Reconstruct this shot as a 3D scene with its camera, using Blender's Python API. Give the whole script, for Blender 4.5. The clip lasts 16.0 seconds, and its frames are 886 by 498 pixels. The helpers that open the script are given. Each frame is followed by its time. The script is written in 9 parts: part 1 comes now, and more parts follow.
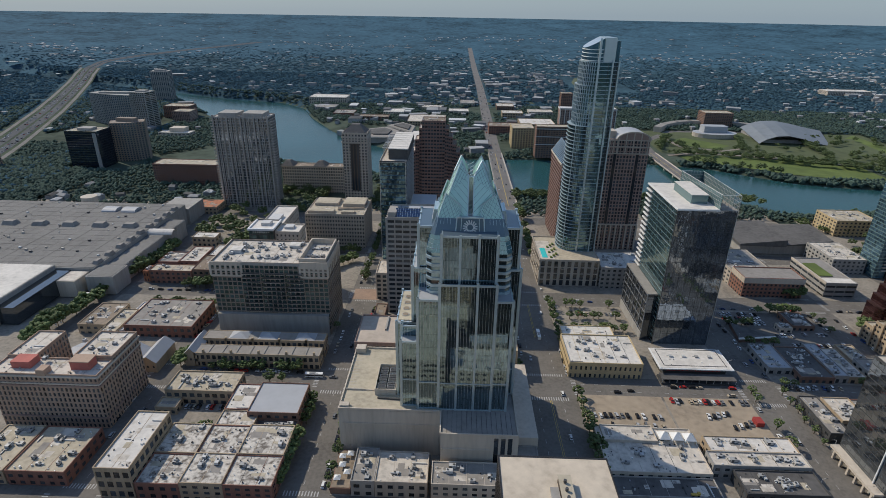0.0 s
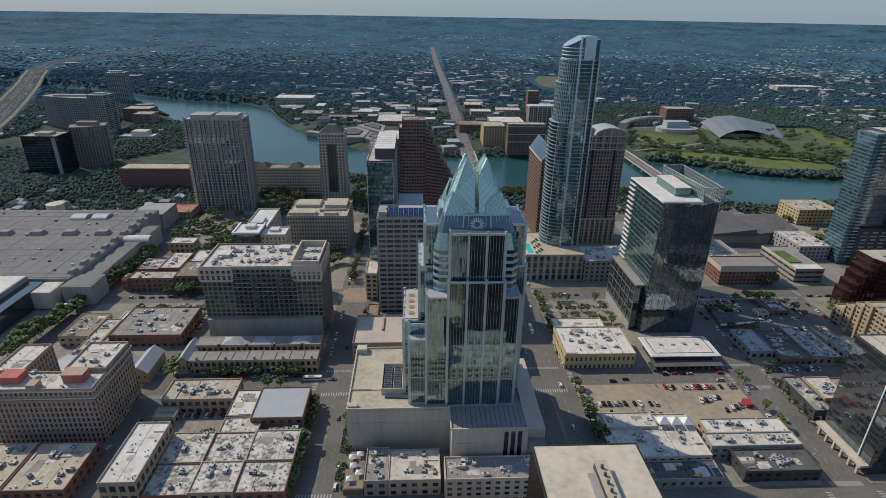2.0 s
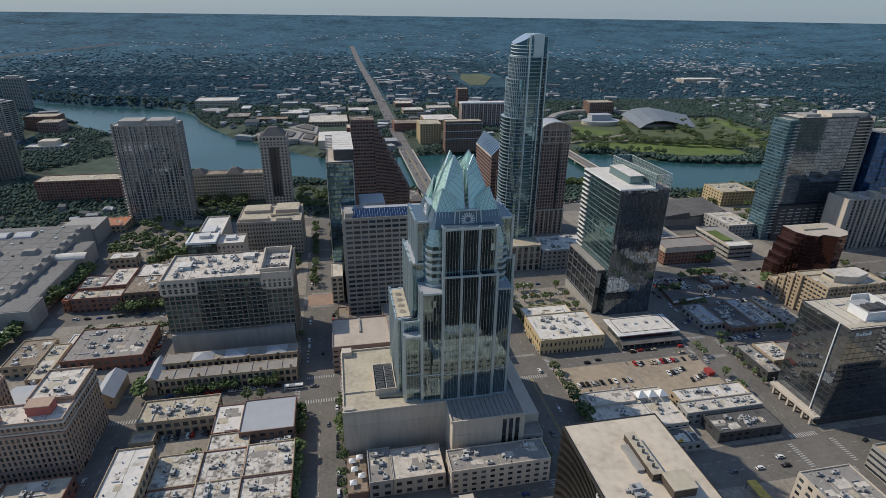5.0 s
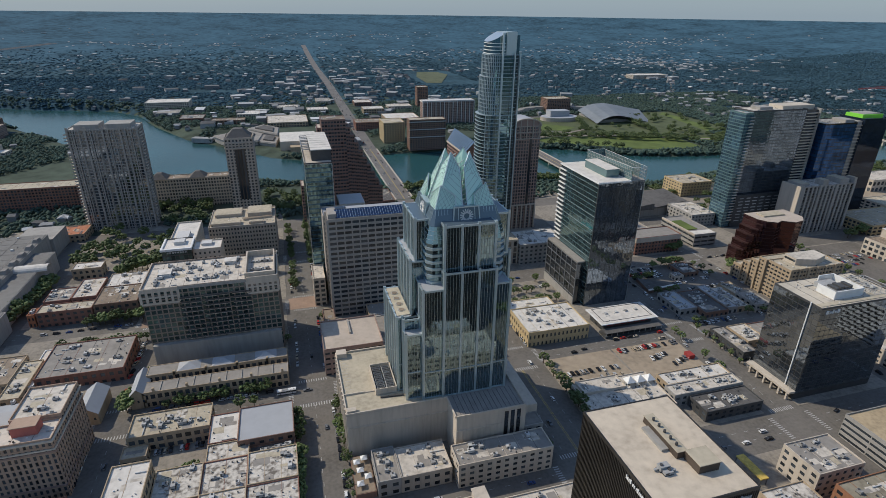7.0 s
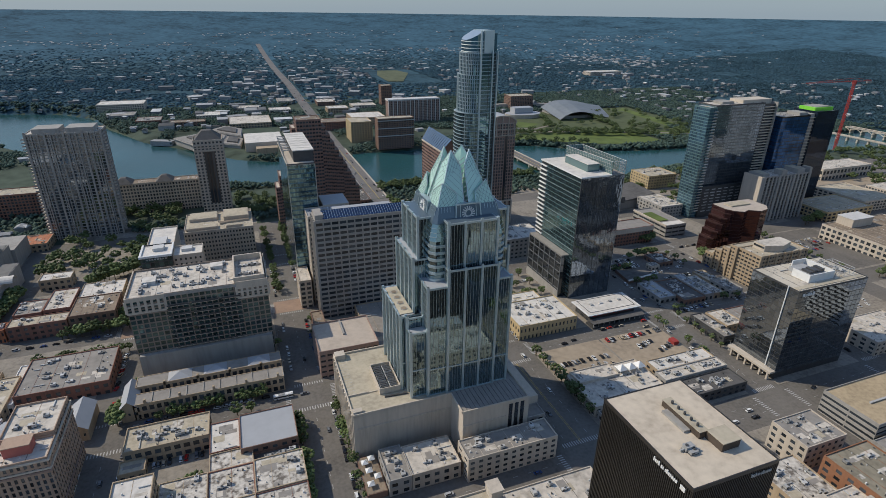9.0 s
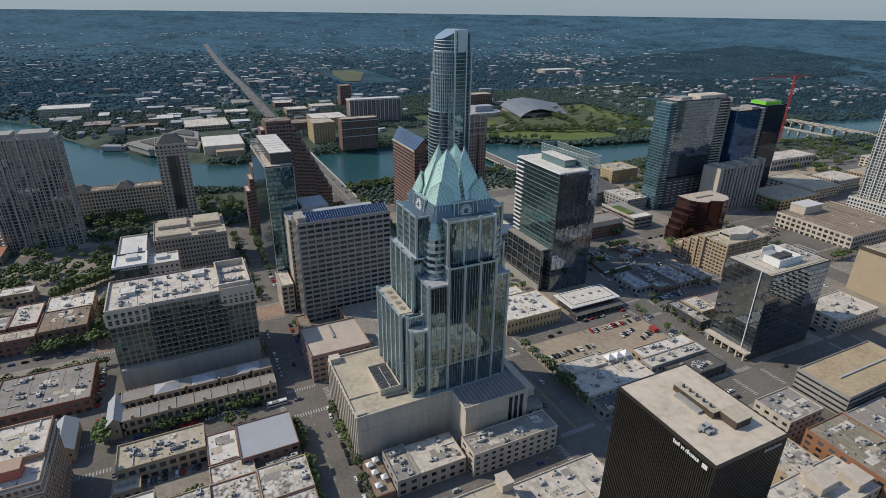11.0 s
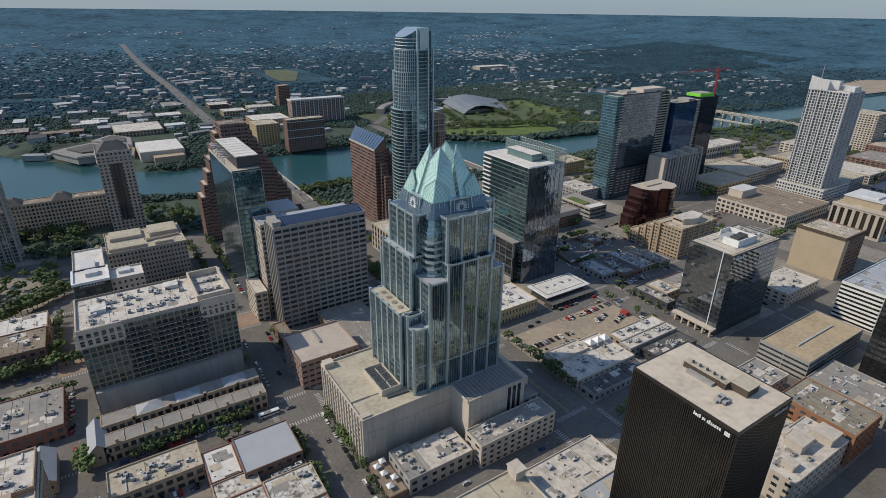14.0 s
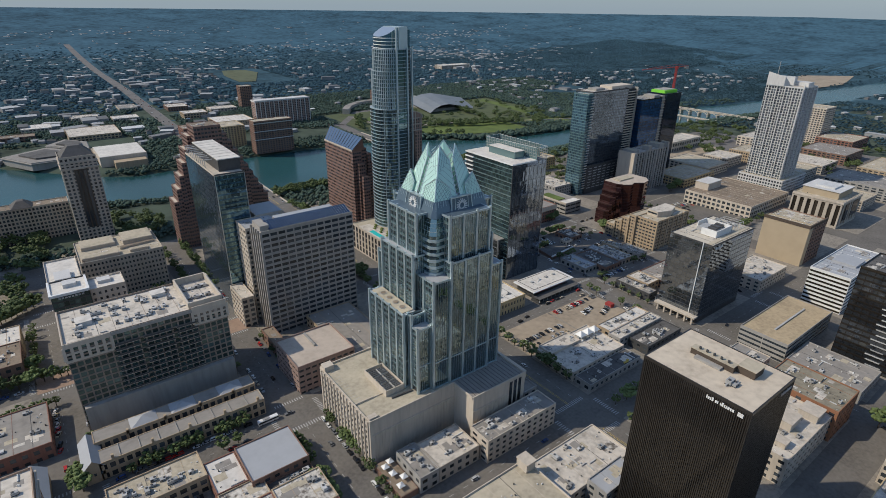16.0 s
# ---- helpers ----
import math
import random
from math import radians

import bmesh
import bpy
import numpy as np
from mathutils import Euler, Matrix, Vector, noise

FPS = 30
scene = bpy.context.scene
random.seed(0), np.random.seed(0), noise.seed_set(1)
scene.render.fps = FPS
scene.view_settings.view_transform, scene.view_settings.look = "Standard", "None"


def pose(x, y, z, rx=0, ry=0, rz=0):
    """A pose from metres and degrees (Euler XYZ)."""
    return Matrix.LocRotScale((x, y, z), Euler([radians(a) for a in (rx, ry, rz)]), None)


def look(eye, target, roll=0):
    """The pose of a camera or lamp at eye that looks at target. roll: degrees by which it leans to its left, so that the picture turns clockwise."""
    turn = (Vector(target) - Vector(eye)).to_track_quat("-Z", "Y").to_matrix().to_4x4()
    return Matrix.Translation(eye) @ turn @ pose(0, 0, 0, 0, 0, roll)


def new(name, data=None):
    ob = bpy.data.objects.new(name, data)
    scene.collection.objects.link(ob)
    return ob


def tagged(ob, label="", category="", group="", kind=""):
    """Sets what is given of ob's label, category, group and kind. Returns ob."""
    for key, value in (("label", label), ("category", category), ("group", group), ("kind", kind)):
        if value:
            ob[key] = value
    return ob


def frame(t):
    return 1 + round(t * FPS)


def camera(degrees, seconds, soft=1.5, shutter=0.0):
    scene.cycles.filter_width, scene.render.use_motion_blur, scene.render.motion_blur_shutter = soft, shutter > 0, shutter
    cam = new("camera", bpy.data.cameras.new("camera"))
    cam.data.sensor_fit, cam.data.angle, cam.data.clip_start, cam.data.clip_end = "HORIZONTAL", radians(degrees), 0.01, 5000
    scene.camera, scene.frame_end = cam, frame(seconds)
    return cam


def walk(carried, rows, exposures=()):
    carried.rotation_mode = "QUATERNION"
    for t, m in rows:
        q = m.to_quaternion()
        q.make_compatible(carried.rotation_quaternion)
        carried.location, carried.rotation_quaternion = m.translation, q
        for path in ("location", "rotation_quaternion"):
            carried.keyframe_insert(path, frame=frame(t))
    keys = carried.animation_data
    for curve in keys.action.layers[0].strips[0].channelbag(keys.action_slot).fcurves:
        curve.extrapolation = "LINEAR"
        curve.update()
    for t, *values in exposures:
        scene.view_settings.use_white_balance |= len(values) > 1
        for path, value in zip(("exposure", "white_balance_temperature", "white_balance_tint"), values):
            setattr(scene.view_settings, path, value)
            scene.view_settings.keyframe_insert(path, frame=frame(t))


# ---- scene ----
cam = camera(78.5, 16.0, soft=0.5)
METRES, EYE, TILT, LEAN, TURN = 172.0, 226.9, 0.65, -0.3, 1.3
ROWS = [
    (0.0, 0.0, 0.0, 0.0, 0.27, -24.18, -0.61),
    (0.5, -0.0319, -0.0043, 0.0007, -0.76, -24.18, -0.61),
    (1.0, -0.0623, -0.0071, 0.0009, -1.68, -24.2, -0.6),
    (1.5, -0.0935, -0.0094, 0.0011, -2.87, -24.21, -0.61),
    (2.0, -0.1243, -0.0112, 0.0011, -3.86, -24.23, -0.6),
    (2.5, -0.1559, -0.0124, 0.0011, -5.17, -24.24, -0.59),
    (3.0, -0.1869, -0.0129, 0.001, -6.31, -24.24, -0.58),
    (3.5, -0.2202, -0.0126, 0.0011, -7.81, -24.26, -0.56),
    (4.0, -0.2519, -0.0111, 0.0012, -9.8, -24.25, -0.57),
    (6.5, -0.4108, 0.0082, 0.0005, -15.52, -24.38, -0.61),
    (7.0, -0.4417, 0.0143, 0.0009, -17.32, -24.4, -0.62),
    (7.5, -0.4726, 0.021, 0.0012, -18.46, -24.44, -0.62),
    (8.0, -0.5023, 0.0278, 0.001, -19.75, -24.43, -0.64),
    (8.5, -0.533, 0.036, 0.0014, -20.95, -24.46, -0.66),
    (9.0, -0.5641, 0.0452, 0.0015, -21.85, -24.52, -0.68),
    (11.5, -0.7108, 0.0992, 0.0021, -28.01, -24.56, -0.75),
    (12.0, -0.7384, 0.1112, 0.0021, -29.07, -24.59, -0.76),
    (12.5, -0.7658, 0.1243, 0.0022, -30.24, -24.61, -0.76),
    (13.0, -0.792, 0.1382, 0.0025, -31.58, -24.64, -0.76),
    (13.5, -0.8191, 0.153, 0.0027, -33.21, -24.63, -0.75),
    (14.0, -0.8461, 0.1678, 0.0024, -34.02, -24.67, -0.78),
    (14.5, -0.8731, 0.1838, 0.0024, -34.72, -24.71, -0.8),
    (15.0, -0.8979, 0.1987, 0.0017, -35.83, -24.7, -0.81),
    (15.5, -0.9234, 0.2155, 0.002, -37.25, -24.71, -0.82),
    (16.0, -0.949, 0.2322, 0.0022, -38.37, -24.71, -0.86),
]
walk(cam, [(t, pose(0, 0, EYE, TILT, LEAN, TURN) @ pose(METRES * x, METRES * y, METRES * z, 90 + pitch, roll, yaw)) for t, x, y, z, yaw, pitch, roll in ROWS],
     exposures=[(0.0, 0.30, 6400, 10), (16.0, 0.30, 6400, 10)])

# ---- sky and sun: late morning, sun in the south-east ----
SUN_DIR = Vector((-0.62, 0.42, 0.66)).normalized()
world = bpy.data.worlds.new("sky")
scene.world = world
world.use_nodes = True
wn = world.node_tree
sky = wn.nodes.new("ShaderNodeTexSky")
sky.sky_type, sky.sun_disc = "NISHITA", False
sky.sun_elevation = math.asin(SUN_DIR.z)
sky.sun_rotation = math.atan2(SUN_DIR.x, SUN_DIR.y)
sky.air_density, sky.dust_density, sky.ozone_density = 1.0, 0.3, 2.0
# a grey-blue haze lies along the whole horizon
coord, split, ramp = wn.nodes.new("ShaderNodeTexCoord"), wn.nodes.new("ShaderNodeSeparateXYZ"), wn.nodes.new("ShaderNodeMapRange")
haze = wn.nodes.new("ShaderNodeMix")
haze.data_type = "RGBA"
ramp.inputs["From Min"].default_value, ramp.inputs["From Max"].default_value = 0.0, 0.55
ramp.inputs["To Min"].default_value, ramp.inputs["To Max"].default_value = 0.92, 0.0
haze.inputs[7].default_value = (1.62, 2.15, 2.62, 1)
wn.links.new(coord.outputs["Generated"], split.inputs[0]), wn.links.new(split.outputs["Z"], ramp.inputs[0])
wn.links.new(ramp.outputs[0], haze.inputs[0]), wn.links.new(sky.outputs[0], haze.inputs[6])
wn.links.new(haze.outputs[2], wn.nodes["Background"].inputs[0])
wn.nodes["Background"].inputs[1].default_value = 0.121
sun = new("sun", bpy.data.lights.new("sun", "SUN"))
sun.data.energy, sun.data.angle, sun.data.color = 2.72, radians(0.53), (1.0, 0.895, 0.73)
sun.matrix_world = look(SUN_DIR * 800, (0, 0, 0))

# ---- materials ----
def nodes_of(name):
    m = bpy.data.materials.new(name)
    m.use_nodes = True
    t = m.node_tree
    return m, t.nodes, t.links, t.nodes["Principled BSDF"]


def rough_mat(name, color, var=0.25, grain=0.6, stain=0.06, rough=0.85, bump=0.15, spec=0.3, tone=None, per_object=0.0, island=0.0, streak=False, hard=0.18):
    """A matt surface: base colour with fine grain and larger stains, at metres."""
    m, n, l, b = nodes_of(name)
    co = n.new("ShaderNodeTexCoord")
    mp = n.new("ShaderNodeMapping")
    l.new(co.outputs["Object"], mp.inputs[0])
    if streak:
        mp.inputs["Scale"].default_value = (1, 1, 0.12)
    fine = n.new("ShaderNodeTexNoise")
    fine.inputs["Scale"].default_value, fine.inputs["Detail"].default_value = grain, 6
    big = n.new("ShaderNodeTexNoise")
    big.inputs["Scale"].default_value, big.inputs["Detail"].default_value, big.inputs["Roughness"].default_value = stain, 5, 0.65
    l.new(mp.outputs[0], fine.inputs[0]), l.new(mp.outputs[0], big.inputs[0])
    dark = tuple(c * (1 - var * 1.6) for c in color) if tone is None else tone
    lite = tuple(min(1, c * (1 + var)) for c in color)
    ramp = n.new("ShaderNodeValToRGB")
    ramp.color_ramp.elements[0].position, ramp.color_ramp.elements[0].color = 0.5 - hard, (*dark, 1)
    ramp.color_ramp.elements[1].position, ramp.color_ramp.elements[1].color = 0.5 + hard, (*lite, 1)
    e = ramp.color_ramp.elements.new(0.5)
    e.color = (*color, 1)
    add = n.new("ShaderNodeMix")
    add.inputs[0].default_value = 0.55
    l.new(fine.outputs[0], add.inputs[2]), l.new(big.outputs[0], add.inputs[3])
    l.new(add.outputs[0], ramp.inputs[0])
    out = ramp.outputs[0]
    if per_object or island:
        src = n.new("ShaderNodeObjectInfo").outputs["Random"] if per_object else n.new("ShaderNodeNewGeometry").outputs["Random Per Island"]
        amount = per_object or island
        mr = n.new("ShaderNodeMapRange")
        mr.inputs["To Min"].default_value, mr.inputs["To Max"].default_value = 1 - amount, 1 + amount
        hs = n.new("ShaderNodeHueSaturation")
        l.new(src, mr.inputs[0]), l.new(mr.outputs[0], hs.inputs["Value"]), l.new(out, hs.inputs["Color"])
        out = hs.outputs[0]
    l.new(out, b.inputs["Base Color"])
    b.inputs["Roughness"].default_value = rough
    b.inputs["Specular IOR Level"].default_value = spec
    if bump:
        bp = n.new("ShaderNodeBump")
        bp.inputs["Strength"].default_value, bp.inputs["Distance"].default_value = bump, 0.3
        l.new(fine.outputs[0], bp.inputs["Height"]), l.new(bp.outputs[0], b.inputs["Normal"])
    return m


def glass_mat(name, color, metal=0.55, rough=0.04, wave=0.03, vary=0.35, lines=None):
    """Coated facade glass: a tinted, faintly wavy mirror over a dark room."""
    m, n, l, b = nodes_of(name)
    co = n.new("ShaderNodeTexCoord")
    ns = n.new("ShaderNodeTexNoise")
    ns.inputs["Scale"].default_value, ns.inputs["Detail"].default_value = 0.22, 2
    l.new(co.outputs["Object"], ns.inputs[0])
    bp = n.new("ShaderNodeBump")
    bp.inputs["Strength"].default_value, bp.inputs["Distance"].default_value = wave, 1.0
    l.new(ns.outputs[0], bp.inputs["Height"]), l.new(bp.outputs[0], b.inputs["Normal"])
    geo = n.new("ShaderNodeNewGeometry")
    inf = n.new("ShaderNodeObjectInfo")
    mix = n.new("ShaderNodeMath")
    mix.operation = "ADD"
    l.new(geo.outputs["Random Per Island"], mix.inputs[0]), l.new(inf.outputs["Random"], mix.inputs[1])
    fr = n.new("ShaderNodeMath")
    fr.operation = "FRACT"
    l.new(mix.outputs[0], fr.inputs[0])
    mr = n.new("ShaderNodeMapRange")
    mr.inputs["To Min"].default_value, mr.inputs["To Max"].default_value = 1 - vary, 1 + vary
    l.new(fr.outputs[0], mr.inputs[0])
    hs = n.new("ShaderNodeHueSaturation")
    hs.inputs["Color"].default_value = (*color, 1)
    l.new(mr.outputs[0], hs.inputs["Value"])
    l.new(hs.outputs[0], b.inputs["Base Color"])
    b.inputs["Metallic"].default_value, b.inputs["Roughness"].default_value = metal, rough
    return m


def plain_mat(name, color, rough=0.5, metal=0.0, per_object=0.0):
    return rough_mat(name, color, var=0.1, grain=1.5, stain=0.2, rough=rough, bump=0.04, per_object=per_object) if not metal else metal_mat(name, color, rough, metal)


def metal_mat(name, color, rough, metal):
    m, n, l, b = nodes_of(name)
    ns = n.new("ShaderNodeTexNoise")
    ns.inputs["Scale"].default_value = 0.8
    mr = n.new("ShaderNodeMapRange")
    mr.inputs["To Min"].default_value, mr.inputs["To Max"].default_value = rough * 0.7, min(1, rough * 1.4)
    l.new(ns.outputs[0], mr.inputs[0]), l.new(mr.outputs[0], b.inputs["Roughness"])
    b.inputs["Base Color"].default_value, b.inputs["Metallic"].default_value = (*color, 1), metal
    return m


ASPHALT = rough_mat("asphalt", (0.152, 0.140, 0.124), var=0.22, grain=0.5, stain=0.035, rough=0.9, bump=0.1)
FREEWAYTOP = rough_mat("freeway_concrete", (0.115, 0.118, 0.122), var=0.2, grain=0.2, stain=0.02, rough=1.0, bump=0.0, spec=0.05)
ROADTOP = rough_mat("road_asphalt_light", (0.16, 0.15, 0.14), var=0.25, grain=0.35, stain=0.03, rough=0.9, bump=0.08)
PAVING = rough_mat("pavement_concrete", (0.255, 0.228, 0.19), var=0.25, grain=0.4, stain=0.05, rough=0.9)
BRICKPAVE = rough_mat("brick_paving", (0.30, 0.21, 0.155), var=0.2, grain=0.8, stain=0.08)
PAINT = rough_mat("road_paint", (0.42, 0.415, 0.40), var=0.25, grain=0.8, stain=0.3)
YPAINT = rough_mat("yellow_paint", (0.55, 0.40, 0.10), var=0.25, grain=0.8, stain=0.3)
DIRT = rough_mat("gravel_lot", (0.33, 0.27, 0.20), var=0.2, grain=0.25, stain=0.03, rough=0.95)
GRASS = rough_mat("park_grass", (0.105, 0.140, 0.038), var=0.3, grain=0.05, stain=0.012, rough=0.95, tone=(0.075, 0.105, 0.03))
FIELD = rough_mat("mown_dry_field", (0.105, 0.118, 0.066), var=0.2, grain=0.05, stain=0.012, rough=0.95)
DRYGRASS = rough_mat("dry_field", (0.090, 0.108, 0.052), var=0.2, grain=0.06, stain=0.012, rough=0.95)
VERGE = rough_mat("worn_grass_verge", (0.068, 0.088, 0.060), var=0.3, grain=0.05, stain=0.012, rough=1.0, bump=0.0, spec=0.05)
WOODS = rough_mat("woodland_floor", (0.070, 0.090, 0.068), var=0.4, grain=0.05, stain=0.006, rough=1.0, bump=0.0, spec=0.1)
# Blue in the next two ground colours is distance haze, painted in.
MIDWOODS = rough_mat("haze_blue_suburbs", (0.044, 0.086, 0.110), var=0.42, grain=0.05, stain=0.006, rough=1.0, bump=0.0, spec=0.05)
FARWOODS = rough_mat("haze_blue_country", (0.053, 0.110, 0.150), var=0.42, grain=0.035, stain=0.005, rough=1.0, bump=0.0, spec=0.05)
ROOFWHITE = rough_mat("white_roof_membrane", (0.55, 0.50, 0.43), var=0.22, grain=0.35, stain=0.07, tone=(0.30, 0.27, 0.23))
ROOFCLEAN = rough_mat("clean_white_roof", (0.62, 0.585, 0.53), var=0.16, grain=0.3, stain=0.06)
ROOFDIRTY = rough_mat("stained_white_roof", (0.50, 0.465, 0.41), var=0.3, grain=0.45, stain=0.11, tone=(0.15, 0.13, 0.11), hard=0.12)
BROWNDARK = rough_mat("dark_brown_cladding", (0.085, 0.065, 0.05), var=0.2, grain=0.5, stain=0.08)
SLABROOF = rough_mat("stained_pale_roof", (0.56, 0.48, 0.375), var=0.16, grain=0.35, stain=0.09, tone=(0.40, 0.335, 0.26), hard=0.2)
ROOFCREAM = rough_mat("cream_roof_membrane", (0.53, 0.475, 0.385), var=0.12, grain=0.35, stain=0.06)
ROOFGREY = rough_mat("grey_roof_membrane", (0.27, 0.25, 0.225), var=0.16, grain=0.3, stain=0.04)
ROOFTAN = rough_mat("tan_roof_gravel", (0.44, 0.385, 0.29), var=0.2, grain=0.4, stain=0.06)
ROOFBROWN = rough_mat("brown_roof", (0.24, 0.19, 0.14), var=0.25, grain=0.4, stain=0.06)
ROOFDARK = rough_mat("dark_roof", (0.11, 0.105, 0.10), var=0.25, grain=0.3, stain=0.05)
ROOFMETAL = rough_mat("pale_metal_roof", (0.37, 0.38, 0.395), var=0.06, grain=0.2, stain=0.02, rough=0.55)
GREYSTONE = rough_mat("grey_stone_panels", (0.335, 0.31, 0.28), var=0.12, grain=0.5, stain=0.06, streak=True)
LIMESTONE = rough_mat("limestone", (0.44, 0.385, 0.32), var=0.12, grain=0.5, stain=0.06, streak=True)
PALECONC = rough_mat("pale_precast_concrete", (0.52, 0.455, 0.375), var=0.14, grain=0.5, stain=0.05, streak=True)
OFFWHITE = rough_mat("off_white_concrete", (0.56, 0.555, 0.54), var=0.1, grain=0.5, stain=0.05, streak=True)
GREYCONC = rough_mat("grey_concrete", (0.33, 0.315, 0.29), var=0.15, grain=0.4, stain=0.06, streak=True)
PINKSTONE = rough_mat("pink_tan_brick", (0.40, 0.285, 0.21), var=0.13, grain=0.7, stain=0.06, streak=True)
TANBRICK = rough_mat("tan_brick", (0.40, 0.31, 0.21), var=0.15, grain=0.8, stain=0.07, streak=True)
YELLOWBRICK = rough_mat("yellow_brick", (0.50, 0.385, 0.22), var=0.14, grain=0.8, stain=0.08)
REDBRICK = rough_mat("red_brick", (0.245, 0.125, 0.092), var=0.18, grain=0.8, stain=0.07, streak=True)
BROWNBRICK = rough_mat("brown_brick", (0.22, 0.135, 0.10), var=0.18, grain=0.8, stain=0.07, streak=True)
TANPANEL = rough_mat("tan_plaster", (0.42, 0.34, 0.235), var=0.05, grain=0.15, stain=0.03)
DARKRED = rough_mat("dark_red_granite", (0.050, 0.027, 0.025), var=0.15, grain=0.6, stain=0.05, rough=0.4)
BROWNPINK = rough_mat("brown_pink_brick", (0.31, 0.22, 0.185), var=0.15, grain=0.8, stain=0.07, streak=True)
REDGRANITE = rough_mat("red_granite", (0.235, 0.145, 0.118), var=0.14, grain=0.6, stain=0.05, rough=0.5)
WHITEPAINT = rough_mat("white_painted_metal", (0.72, 0.72, 0.70), var=0.08, grain=0.4, stain=0.08, rough=0.5)
WINGROOF = rough_mat("blue_grey_metal_roof", (0.19, 0.21, 0.225), var=0.1, grain=0.1, stain=0.02, rough=0.6)
HALLROOF = rough_mat("hall_roof_membrane", (0.175, 0.17, 0.16), var=0.2, grain=0.25, stain=0.02)
BLACKMETAL = rough_mat("black_anodised_metal", (0.030, 0.026, 0.022), var=0.2, grain=0.6, stain=0.06, rough=0.35, spec=0.5)
FRAMEGREY = rough_mat("grey_window_frame_metal", (0.17, 0.175, 0.18), var=0.12, grain=0.5, stain=0.08, rough=0.5)
DARKMETAL = rough_mat("dark_grey_metal", (0.07, 0.07, 0.07), var=0.2, grain=0.5, stain=0.08, rough=0.5)
UNITGREY = rough_mat("galvanised_unit_metal", (0.42, 0.42, 0.41), var=0.15, grain=0.9, stain=0.2, rough=0.5, per_object=0.35)
PINKBOX = rough_mat("salmon_stucco", (0.46, 0.15, 0.12), var=0.1, grain=0.4, stain=0.08)
ROOFOLIVE = rough_mat("olive_gravel_roof", (0.26, 0.23, 0.17), var=0.25, grain=0.4, stain=0.06)
DECKPINK = rough_mat("pinkish_concrete_deck", (0.47, 0.40, 0.33), var=0.12, grain=0.3, stain=0.05)
DECKTAN = rough_mat("tan_parking_deck", (0.43, 0.34, 0.22), var=0.18, grain=0.4, stain=0.05)
TOWERPANE = glass_mat("blue_grey_balcony_glass", (0.13, 0.165, 0.195), metal=0.5, wave=0.04, vary=0.55)
NAVYGLASS = glass_mat("navy_black_glass", (0.02, 0.032, 0.055), metal=0.5, vary=0.3)
ORANGE = rough_mat("orange_brick", (0.28, 0.135, 0.075), var=0.12, grain=0.7, stain=0.08)
TERRA = rough_mat("terracotta_tile", (0.42, 0.17, 0.09), var=0.2, grain=0.6, stain=0.1)
LIMEGREEN = rough_mat("lime_green_sheathing", (0.22, 0.62, 0.06), var=0.08, grain=0.4, stain=0.08)
REDMETAL = rough_mat("red_crane_paint", (0.33, 0.05, 0.045), var=0.1, grain=1.0, stain=0.2)
SILVER = metal_mat("brushed_aluminium", (0.56, 0.60, 0.62), 0.32, 0.85)
RINGMETAL = metal_mat("blue_grey_balcony_metal", (0.34, 0.41, 0.44), 0.45, 0.3)
PALEBLUE = metal_mat("pale_blue_aluminium", (0.52, 0.61, 0.63), 0.35, 0.6)
SILVERGLASS = glass_mat("silver_blue_glass", (0.235, 0.325, 0.350), metal=0.93, wave=0.006, vary=0.14)
RIBGREEN = metal_mat("green_grey_glazing_bars", (0.13, 0.22, 0.22), 0.5, 0.3)
EMBLEMBLUE = glass_mat("blue_coated_panel", (0.125, 0.175, 0.215), metal=0.4, rough=0.3, wave=0.01, vary=0.06)
SPANDREL = glass_mat("pale_green_spandrel_glass", (0.16, 0.25, 0.255), metal=0.4, rough=0.2, wave=0.02, vary=0.15)
CROWNGLASS = glass_mat("green_crown_glass", (0.50, 0.71, 0.63), metal=0.2, rough=0.3, wave=0.02, vary=0.10)
REDGLASS = glass_mat("dark_red_mirror_glass", (0.085, 0.040, 0.040), metal=0.75, wave=0.05, vary=0.3)
DARKGLASS = glass_mat("dark_glass", (0.05, 0.06, 0.07), metal=0.35, vary=0.5)
BLACKGLASS = glass_mat("bronze_black_glass", (0.062, 0.052, 0.042), metal=0.6, vary=0.3)
CONDOBRICK = rough_mat("grey_tan_brick", (0.265, 0.215, 0.175), var=0.15, grain=0.8, stain=0.07, streak=True)
TEALDARK = glass_mat("green_dark_glass", (0.07, 0.115, 0.11), metal=0.45, vary=0.5)
TEALGLASS = glass_mat("teal_glass", (0.11, 0.20, 0.27), metal=0.7, vary=0.4)
TEALMIRROR = glass_mat("dark_teal_mirror_glass", (0.155, 0.25, 0.275), metal=0.85, wave=0.05, vary=0.35)
MIRRORGLASS = glass_mat("silver_mirror_glass", (0.24, 0.27, 0.30), metal=0.92, wave=0.05, vary=0.15)
BLUEMIRROR = glass_mat("grey_blue_mirror_glass", (0.26, 0.31, 0.37), metal=0.9, wave=0.06, vary=0.2)
BLUEGLASS = glass_mat("blue_glass", (0.08, 0.17, 0.25), metal=0.7, vary=0.4)
DEEPBLUE = glass_mat("deep_blue_glass", (0.03, 0.10, 0.24), metal=0.6, vary=0.3)
SMOKEGLASS = glass_mat("smoked_mirror_glass", (0.12, 0.135, 0.15), metal=0.85, vary=0.12)
WINDOW = glass_mat("window_glass", (0.065, 0.076, 0.086), metal=0.3, rough=0.08, vary=0.7)
